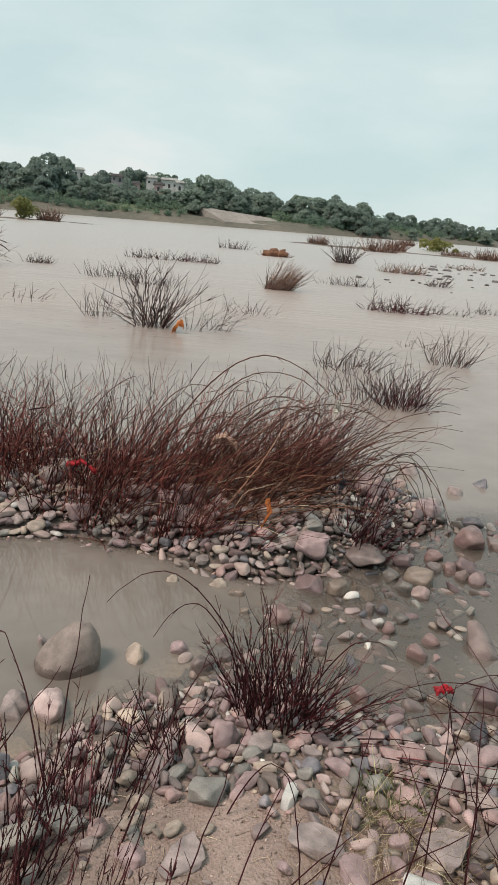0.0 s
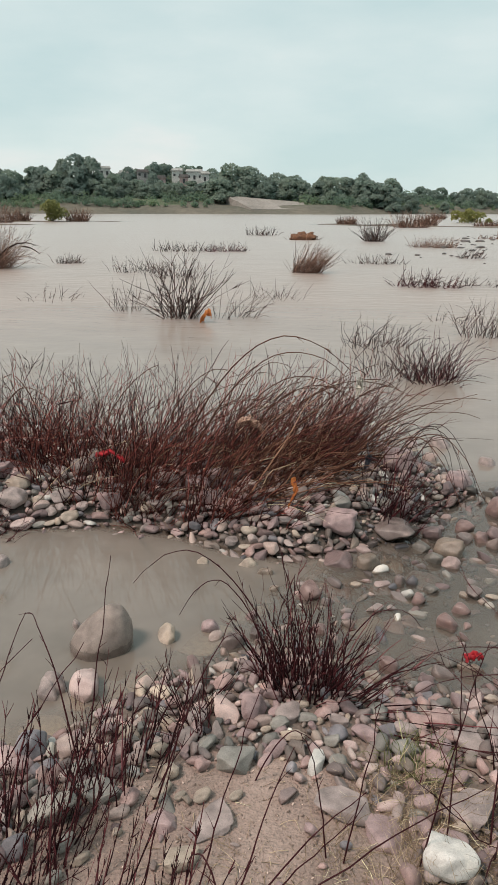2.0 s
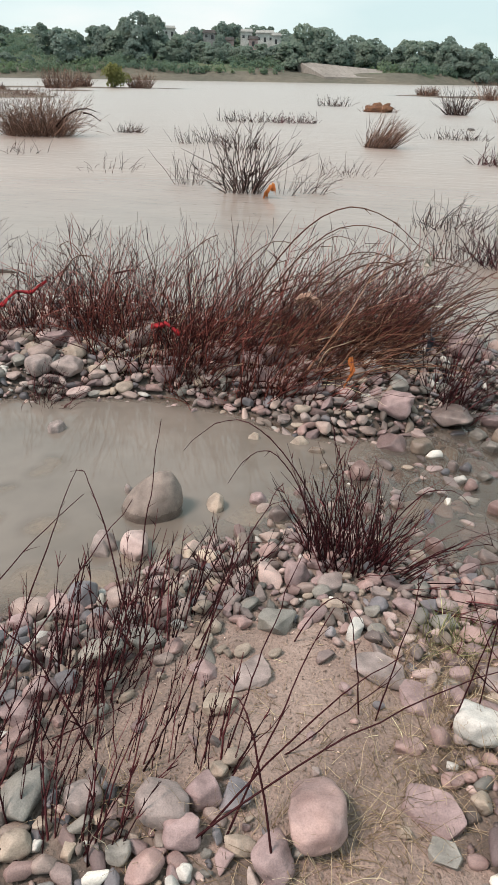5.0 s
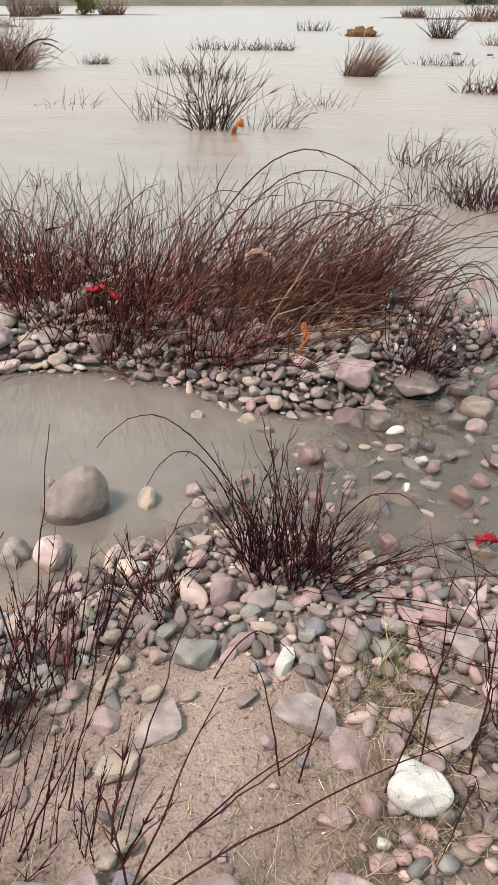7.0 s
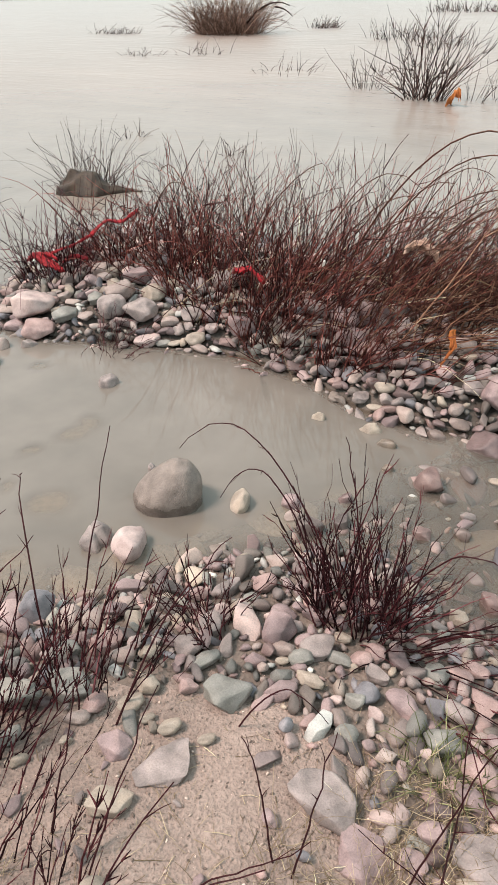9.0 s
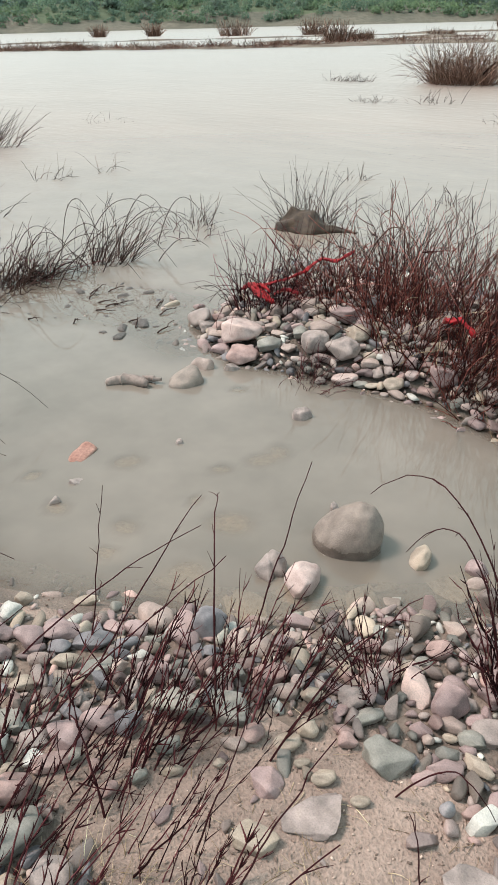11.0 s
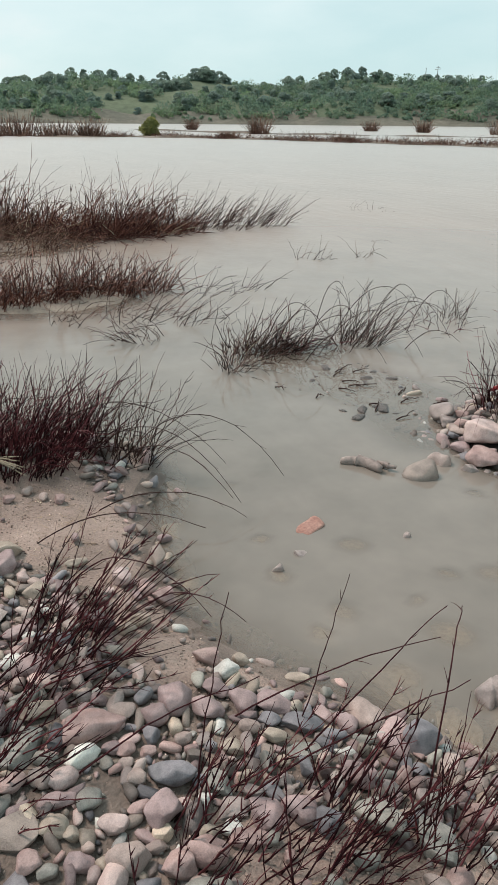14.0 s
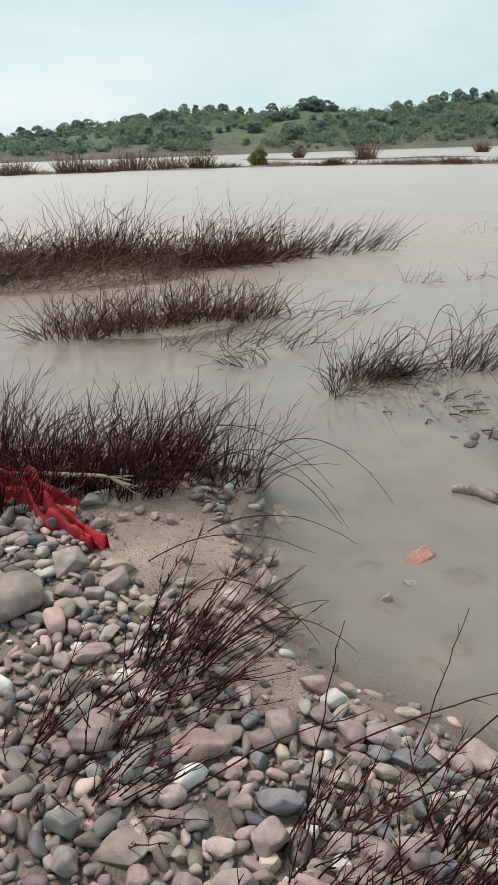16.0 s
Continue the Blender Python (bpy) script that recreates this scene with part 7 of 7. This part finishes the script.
# ---- drifted things ----
def cloth(name, label, pts, width, mat, seed, droop=0.4):
    """A crumpled strip of cloth laid along some points; its width wavers and folds."""
    rs = np.random.RandomState(seed)
    p = np.array(pts, float)
    n, m = 60, 19
    t = np.linspace(0, len(p) - 1, n)
    line = np.stack([np.interp(t, np.arange(len(p)), p[:, k]) for k in range(3)], -1)
    run = np.gradient(line, axis=0)
    side = np.cross(run, [0, 0, 1])
    side /= np.linalg.norm(side, axis=1, keepdims=True) + 1e-9
    u = np.linspace(-0.5, 0.5, m)
    wid = width * (0.45 + 0.9 * vnoise(np.linspace(0, 5, n), np.zeros(n), 1.0, seed)) * np.clip(np.linspace(1.6, 0.25, n), 0, 1)
    g = line[:, None, :] + side[:, None, :] * (u[None, :] * wid[:, None])[:, :, None]
    tt, uu = np.meshgrid(np.linspace(0, 1, n), u, indexing='ij')
    g[:, :, 2] += width * 0.35 * (vnoise(tt * 6, uu * 3.5, 1.7, seed + 2) - 0.4) + width * 0.20 * np.sin(uu * 19 + 9 * vnoise(tt * 4, uu, 1, seed + 3)) - width * droop * np.abs(uu) ** 1.5
    g[:, :, 1] += width * 0.25 * (vnoise(tt * 7, uu * 4, 1.3, seed + 5) - 0.5)
    i, j = np.meshgrid(np.arange(n - 1), np.arange(m - 1), indexing='ij')
    f = np.stack([i * m + j, (i + 1) * m + j, (i + 1) * m + j + 1, i * m + j + 1], -1).reshape(-1, 4)
    ob = mesh_thing(name, quick_mesh(name, g.reshape(-1, 3), f), mat, label=label, category="cloth")
    sol = ob.modifiers.new("thickness", 'SOLIDIFY')
    sol.thickness = 0.002
    return ob


RED_CLOTH = grained("red_cloth", (0.20, 0.003, 0.009), (0.50, 0.007, 0.016), 9, 180, 0.7, 0.3, 0.002)
ORANGE_CLOTH = grained("orange_cloth", (0.34, 0.085, 0.018), (0.56, 0.18, 0.035), 9, 180, 0.75, 0.3, 0.002)
SACK = grained("wet_sacking", (0.016, 0.010, 0.007), (0.085, 0.055, 0.036), 14, 120, 0.7, 0.5, 0.006)
PALE_PLASTIC = grained("pale_plastic_film", (0.50, 0.43, 0.36), (0.66, 0.60, 0.53), 10, 90, 0.45, 0.3, 0.004)
PEACH = grained("peach_plastic_film", (0.42, 0.25, 0.18), (0.58, 0.38, 0.29), 10, 90, 0.5, 0.3, 0.004)
DARK_PLASTIC = grained("dark_plastic", (0.012, 0.014, 0.022), (0.03, 0.032, 0.045), 10, 90, 0.35, 0.3, 0.004)
BRICK = grained("worn_red_brick", (0.30, 0.145, 0.115), (0.48, 0.29, 0.24), 12, 90, 0.85, 0.6, 0.006)
WOOD = grained("wet_driftwood", (0.20, 0.155, 0.14), (0.42, 0.345, 0.31), 6, 60, 0.7, 0.5, 0.005)
ROPE = grained("pale_hemp_rope", (0.38, 0.30, 0.21), (0.56, 0.46, 0.34), 20, 200, 0.9, 0.5, 0.002)

cloth("red_cloth", "torn red cloth draped over stones and stems", [(-2.535, 0.555, 0.20), (-2.335, 0.735, 0.205), (-2.164, 0.866, 0.185), (-2.004, 0.947, 0.17), (-1.794, 1.078, 0.145)], 0.22, RED_CLOTH, 3)
cloth("red_cloth", "torn red cloth strip tangled in shrub stems", [(-2.29, 3.87, 0.17), (-2.22, 3.86, 0.22), (-2.12, 3.87, 0.235), (-2.03, 3.85, 0.23)], 0.04, RED_CLOTH, 500)
cloth("red_cloth", "torn red cloth strip tangled in shrub stems", [(-2.20, 3.85, 0.23), (-2.10, 3.84, 0.205), (-2.00, 3.85, 0.17)], 0.05, RED_CLOTH, 501)
cloth("red_cloth", "thin red cloth strip strung between stems", [(-2.12, 3.88, 0.235), (-2.02, 3.98, 0.27), (-1.96, 4.08, 0.31)], 0.022, RED_CLOTH, 502)
cloth("red_cloth", "red cloth strip tangled in shrub stems", [(-2.116, 3.975, 0.16), (-2.016, 3.956, 0.22), (-1.946, 3.997, 0.20)], 0.03, RED_CLOTH, 25)
cloth("red_cloth", "red cloth strip tangled in shrub stems", [(-1.984, 4.077, 0.30), (-1.923, 4.158, 0.37), (-1.842, 4.199, 0.36), (-1.771, 4.26, 0.42)], 0.03, RED_CLOTH, 6)
cloth("red_cloth", "small red rag caught in the thicket", [(-0.976, 3.99, 0.30), (-0.896, 4.011, 0.32), (-0.816, 4.012, 0.27)], 0.045, RED_CLOTH, 7)
cloth("orange_cloth", "small orange rag caught low in the thicket", [(0.15, 3.84, 0.31), (0.17, 3.82, 0.25), (0.135, 3.80, 0.17)], 0.032, ORANGE_CLOTH, 8)
cloth("red_cloth", "small red scrap lying on wet stones", [(0.918, 2.849, 0.05), (0.958, 2.86, 0.06), (0.988, 2.87, 0.04)], 0.035, RED_CLOTH, 9)
cloth("plastic_scrap", "peach-coloured plastic scrap caught in the thicket", [(-0.24, 4.36, 0.43), (-0.17, 4.35, 0.45), (-0.10, 4.36, 0.40)], 0.085, PEACH, 10)
cloth("plastic_scrap", "pale plastic scrap caught in thin stems", [(0.445, 4.45, 0.70), (0.440, 4.46, 0.655), (0.43, 4.45, 0.60)], 0.045, PALE_PLASTIC, 12)
cloth("plastic_scrap", "dark blue plastic scrap among stems", [(0.51, 4.10, 0.42), (0.52, 4.10, 0.36), (0.505, 4.09, 0.30)], 0.06, DARK_PLASTIC, 13)
cloth("orange_bag", "crumpled orange bag caught on the flooded bush", [(-2.097, 10.633, 0.02), (-2.036, 10.633, 0.12), (-1.976, 10.612, 0.17), (-1.936, 10.581, 0.10)], 0.16, ORANGE_CLOTH, 14)
heap = mesh_thing("drift_heap", stone_mesh("drift_heap", 655, 0, 4), grained("rusty_drift", (0.13, 0.06, 0.035), (0.3, 0.14, 0.07), 2, 12, 0.9, 0.9, 0.1), label="orange-brown heap of drifted matter in the stream", category="drift heap", at=(-3.92, 40.07, 0.08))
heap.scale = (0.7, 0.5, 0.34)
for hv in heap.data.vertices:
    hv.co.z *= 0.75 + 0.75 * noise.noise(hv.co * 2.3)
    hv.co.x *= 1 + 0.35 * noise.noise(hv.co * 3.1 + Vector((7, 0, 0)))
reed_clump("shrub", "brown twigs caught in a drift heap", -3.92, 39.87, 0.9, 0.4, 130, 0.45, FAR_TWIG, 185, (0.2, 0), 0.8, 0.7, 0.014, 0.6)

# drifted sack on the reeds: a tent of sacking with an open mouth and a trailing tail
n_s, m_s = 40, 25
tt, uu = np.meshgrid(np.linspace(0, 1, n_s), np.linspace(-1, 1, m_s), indexing='ij')
tall = np.interp(tt, [0, 0.12, 0.45, 0.62, 0.8, 1], [0.12, 0.165, 0.145, 0.07, 0.04, 0.02])
deep = np.interp(tt, [0, 0.12, 0.45, 0.62, 0.8, 1], [0.10, 0.13, 0.15, 0.09, 0.05, 0.03])
crease = vnoise(tt * 5, uu * 2, 1.4, 71) - 0.5
sz = tall * (1 - np.abs(uu) ** 2.2) * (1 + 0.5 * crease) + 0.012 * np.sin(tt * 22 + uu * 5) * np.abs(uu)
sy = deep * uu * (1 + 0.5 * (vnoise(tt * 6, uu * 3, 1.3, 72) - 0.5)) + 0.03 * np.sin(tt * 9) * (tt > 0.5)
sx = -0.27 + 0.70 * tt + 0.05 * (1 - np.abs(uu)) * (1 - tt)
si, sj = np.meshgrid(np.arange(n_s - 1), np.arange(m_s - 1), indexing='ij')
sack_f = np.stack([si * m_s + sj, (si + 1) * m_s + sj, (si + 1) * m_s + sj + 1, si * m_s + sj + 1], -1).reshape(-1, 4)
sack = mesh_thing("sack", quick_mesh("sack", np.stack([sx, sy, sz - 0.012], -1).reshape(-1, 3), sack_f), SACK, label="wet dark brown sack drifted against reeds", category="sack", at=(-3.427, 5.599, 0.0))
sack.rotation_euler = (0, 0, radians(24))
sack.modifiers.new("thickness", 'SOLIDIFY').thickness = 0.006
bm = bmesh.new()
ring = [bm.verts.new((-0.262 + 0.02 * math.cos(3 * q), 0.062 * math.cos(q), max(0, 0.10 * math.sin(q)) - 0.01)) for q in np.linspace(0, math.pi, 12)]
back = [bm.verts.new((-0.10, 0.6 * v.co.y, 0.7 * v.co.z)) for v in ring]
for k in range(11):
    bm.faces.new((ring[k], ring[k + 1], back[k + 1], back[k]))
bm.faces.new(back)
part("lining", bm, SACK, sack, "dark inner lining at the sack's mouth")

# driftwood, brick, rope
def log(name, label, a, b, rad, mat, seed, knots=0.12, bow=0.0):
    a, b = Vector(a), Vector(b)
    bm = bmesh.new()
    n, rings = 16, []
    for k in range(n + 1):
        q = k / n
        c = a.lerp(b, q) + Vector((noise.noise((q * 3, seed, 0)), noise.noise((q * 3, 0, seed)), 0)) * rad * 2.0
        c += (b - a).cross(Vector((0, 0, 1))) * bow * math.sin(math.pi * q)
        r = rad * (0.3 + 0.75 * math.sin(math.pi * (0.12 + 0.76 * q))) * (1 + knots * noise.noise((q * 6, seed, 5)))
        d = (b - a).normalized()
        s = d.cross(Vector((0, 0, 1))).normalized()
        rings.append([bm.verts.new(c + (s * math.cos(t) + Vector((0, 0, 1)) * math.sin(t)) * r * (1 + 0.12 * noise.noise((math.cos(t) * 2, math.sin(t) * 2, q * 5 + seed)))) for t in np.arange(12) * math.pi / 6])
    for r0, r1 in zip(rings, rings[1:]):
        for k in range(12):
            bm.faces.new((r0[k], r0[(k + 1) % 12], r1[(k + 1) % 12], r1[k]))
    bm.faces.new(rings[0][::-1])
    bm.faces.new(rings[-1])
    me = bpy.data.meshes.new(name)
    bm.to_mesh(me)
    bm.free()
    me.polygons.foreach_set("use_smooth", np.ones(len(me.polygons), bool))
    return mesh_thing(name, me, mat, label=label, category=name.replace("_", " "))


log("driftwood", "short wet brown driftwood log in shallow water", (-2.07, 2.775, 0.014), (-1.90, 2.905, 0.022), 0.029, WOOD, 3, 0.35, -0.16)
log("driftwood", "thin wet brown driftwood stick in water", (-1.985, 2.935, 0.018), (-1.89, 2.98, 0.022), 0.015, WOOD, 5, 0.4, 0.1)
log("rope", "frayed pale hemp rope caught on the thicket", (-2.455, 0.715, 0.225), (-2.192, 1.135, 0.265), 0.011, ROPE, 7)
for k in range(9):
    fr = random.Random(k)
    log("rope", "frayed pale hemp rope end", (-2.192, 1.135, 0.265), (-2.152 + fr.uniform(-0.05, 0.05), 1.22 + fr.uniform(-0.04, 0.05), 0.24 + fr.uniform(-0.05, 0.03)), 0.003, ROPE, 20 + k)
bm = bmesh.new()
box(bm, (-0.075, -0.042, -0.035), (0.075, 0.042, 0.035))
bmesh.ops.subdivide_edges(bm, edges=bm.edges[:], cuts=5, use_grid_fill=True)
for bv in bm.verts:
    worn = min(1.0, (abs(bv.co.x) / 0.075) ** 5 * 0.4 + (abs(bv.co.y) / 0.042) ** 5 * 0.4 + (abs(bv.co.z) / 0.035) ** 5 * 0.3)
    bv.co *= 1 - 0.22 * worn + 0.16 * noise.noise(bv.co * 26)
brick_me = bpy.data.meshes.new("brick")
bm.to_mesh(brick_me)
bm.free()
brick_me.polygons.foreach_set("use_smooth", np.ones(len(brick_me.polygons), bool))
brick = mesh_thing("brick", brick_me, BRICK, label="worn red brick mostly under silty water", category="brick", at=(-1.580, 2.355, -0.021))
brick.rotation_euler = (radians(8), radians(-7), radians(112))


# ---- cobbles and pebbles scattered over bank, island and shallows ----
class Scatter:
    """Stones laid without much overlap, found again by a grid."""

    def __init__(self, cell=0.16):
        self.cell, self.grid = cell, {}

    def put(self, x, y, r, keep=0.85):
        i, j = int(x // self.cell), int(y // self.cell)
        for a in range(i - 2, i + 3):
            for b in range(j - 2, j + 3):
                for px, py, pr in self.grid.get((a, b), ()):
                    if (px - x) ** 2 + (py - y) ** 2 < ((pr + r) * keep) ** 2:
                        return False
        self.grid.setdefault((i, j), []).append((x, y, r))
        return True


def cobble_cover(x, y):
    """How thickly stones lie at these places, 0 to 1."""
    d_i, d_s, z = inside_by(x, y, ISLAND), inside_by(x, y, SHORE), ground_z(x, y)
    c = np.full(x.shape, 0.95)
    for cx, cy, rx, ry in SANDY:
        q = np.hypot((x - cx) / rx, (y - cy) / ry)
        c = np.minimum(c, 0.014 + 0.936 * np.clip((q - 0.8) / 0.35, 0, 1))
    c = np.where((x < -0.55) & (d_s > -0.05) & (d_s < np.where(x < -0.7, 0.15, 0.09)), 0.10, c)
    c = np.where(d_s < 0, np.where(x < -0.5, 0.06, 0.3), c)
    c = np.where(d_s > -0.04, c, np.where(z > -0.05, np.where(x > 0, np.where(d_s > -0.16, 0.5, 0.10), 0.08), np.where((d_s > -0.3) & (x > -0.5), 0.25, 0.02)))
    return np.where(d_i > -0.12, np.where(d_i < 0.55, 1.0, 0.6), c)


rng = random.Random(5)
laid = Scatter()
for tx, ty, tr in taken:
    laid.put(tx, ty, tr, 0.0)
stones = []
for r_lo, r_hi, tries in ((0.044, 0.060, 260), (0.028, 0.044, 1900), (0.017, 0.028, 14000), (0.012, 0.018, 14000), (0.006, 0.012, 30000)):
    pick = np.random.RandomState(tries)
    near = pick.uniform(size=tries) < 0.62
    cx = np.where(near, pick.uniform(-2.3, 1.7, tries), pick.uniform(-3.2, 1.7, tries))
    cy = np.where(near, pick.uniform(0.5, 3.4, tries), pick.uniform(3.1, 5.0, tries))
    cr = pick.uniform(r_lo, r_hi, tries)
    cr = cr * np.where(cy > 3.25, 1.15, 1.0)
    cz = np.maximum(ground_z(cx, cy), island_z(cx, cy))
    good = pick.uniform(size=tries) < cobble_cover(cx, cy) * np.where(cr > 0.016, 1.0, 0.75)
    for x, y, r, z in np.stack([cx, cy, cr, cz], -1)[good].tolist():
        if z < -0.02 and r > 0.022 and x < -0.8:
            continue
        if r > 0.040 and -2.2 < x < 1.1:
            continue
        if r > (0.021 if y < 3.3 else 0.026) and -1.7 < x < 1.1 and pick.uniform() > 0.3:
            continue
        if laid.put(x, y, r, 0.72):
            stones.append((x, y, r, z))

COB_SHAPES = [stone_mesh("cobble", 300 + i, (0, 1, 0, 2, 0, 1, 0, 1)[i % 8], 3) for i in range(16)]
for cm in COB_SHAPES:
    cm.materials.append(COBBLE)


def cobble_pose(x, y, r, z):
    flat = rng.uniform(0.45, 0.95)
    w = r * rng.uniform(1.1, 2.0)
    tilt = rng.choice((0.3, 0.75))
    return Matrix.LocRotScale((x, y, z + r * flat * rng.uniform(0.6, 1.25)), Euler((rng.uniform(-tilt, tilt), rng.uniform(-tilt, tilt), rng.uniform(0, 6.28))), (w, r * 0.88, r * flat))


def single_rank(s):
    """Stones of the bank that the walk passes nearest come first."""
    return math.hypot(s[0] - 0.0, s[1] - 1.75) - s[2] * 14


bank = sorted([s for s in stones if s[1] < 3.0], key=single_rank)
isle = sorted([s for s in stones if s[1] >= 3.0], key=lambda s: s[1] - s[2] * 25)
for owner, row in ((ground, bank[:300]), (island, isle[:300])):
    for x, y, r, z in row:
        ob = new("cobble", COB_SHAPES[rng.randrange(16)])
        ob.parent = owner
        ob.matrix_basis = cobble_pose(x, y, r, z)


def joined(name, rows, shapes, mat, parent, label):
    vs, fs, n = [], [], 0
    data = []
    for me in shapes:
        co = np.empty(len(me.vertices) * 3)
        me.vertices.foreach_get("co", co)
        data.append((np.c_[co.reshape(-1, 3), np.ones(len(me.vertices))], np.array([p.vertices[:] for p in me.polygons])))
    for x, y, r, z in rows:
        co, tri = data[rng.randrange(len(data))]
        vs.append((co @ np.array(cobble_pose(x, y, r, z)).T)[:, :3])
        fs.append(tri + n)
        n += len(co)
    return mesh_thing(name, quick_mesh(name, np.concatenate(vs), np.concatenate(fs)), mat, parent, label=label, kind="stuff")


wide = []
pick = np.random.RandomState(61)
cx, cy, cr = pick.uniform(-5.0, 5.5, 16000), pick.uniform(-4.5, 2.7, 16000), 0.014 + 0.03 * pick.uniform(0, 1, 16000) ** 2
fade = np.clip(1.35 - np.hypot(cx, cy - 1) / 4.6, 0, 1)
w_ok = (inside_by(cx, cy, SHORE) > 0.0) & ((cx < -2.3) | (cx > 1.7) | (cy < 0.5)) & (pick.uniform(size=16000) < fade)
for x, y, r, z in np.stack([cx, cy, cr, ground_z(cx, cy)], -1)[w_ok].tolist():
    if laid.put(x, y, r, 0.8):
        wide.append((x, y, r, z))
LOW_SHAPES = [stone_mesh("pebble", 400 + i, (0, 1)[i % 2], 2) for i in range(10)]
rest = bank[300:] + isle[300:]
flow_rows = [s for s in rest if s[3] < 0.035 and s[0] > 0.0 and s[1] > 2.4]
rest = [s for s in rest if not (s[3] < 0.035 and s[0] > 0.0 and s[1] > 2.4)]
FLAT_SHAPES = [stone_mesh("pebble", 460 + i, 0, 1) for i in range(6)]
joined("cobbles_further_off", wide, FLAT_SHAPES, COBBLES, ground, "mixed pink and grey cobbles")
joined("wet_cobbles", flow_rows, COB_SHAPES, WET_COBBLES, ground, "dark wet cobbles in running shallows")
joined("cobbles", [s for s in rest if s[2] > 0.024], COB_SHAPES, COBBLES, ground, "mixed pink and grey cobbles")
joined("small_cobbles", [s for s in rest if 0.0115 < s[2] <= 0.024], LOW_SHAPES, COBBLES, ground, "small mixed cobbles")
TINY_SHAPES = [stone_mesh("pebble", 440 + i, 0, 1) for i in range(6)]
joined("pebbles", [s for s in rest if s[2] <= 0.0115], TINY_SHAPES, COBBLES, ground, "small mixed pebbles")
pick = np.random.RandomState(9)
cx, cy = pick.uniform(-2.2, 1.5, 30000), pick.uniform(0.7, 2.8, 30000)
sandy = np.min([np.hypot((cx - a) / (c * 1.3), (cy - b) / (d * 1.3)) for a, b, c, d in SANDY], axis=0)
g_ok = (inside_by(cx, cy, SHORE) > -0.03) & ((sandy < 1) | (pick.uniform(size=30000) < 0.2))
grit = np.stack([cx, cy, 0.0008 + 0.0024 * pick.uniform(size=30000) ** 2.5, ground_z(cx, cy)], -1)[g_ok].tolist()
GRIT_SHAPES = [stone_mesh("grit", 420 + i, 0, 1) for i in range(4)]
joined("grit", grit, GRIT_SHAPES, GRIT, ground, "coarse grit in the sand")
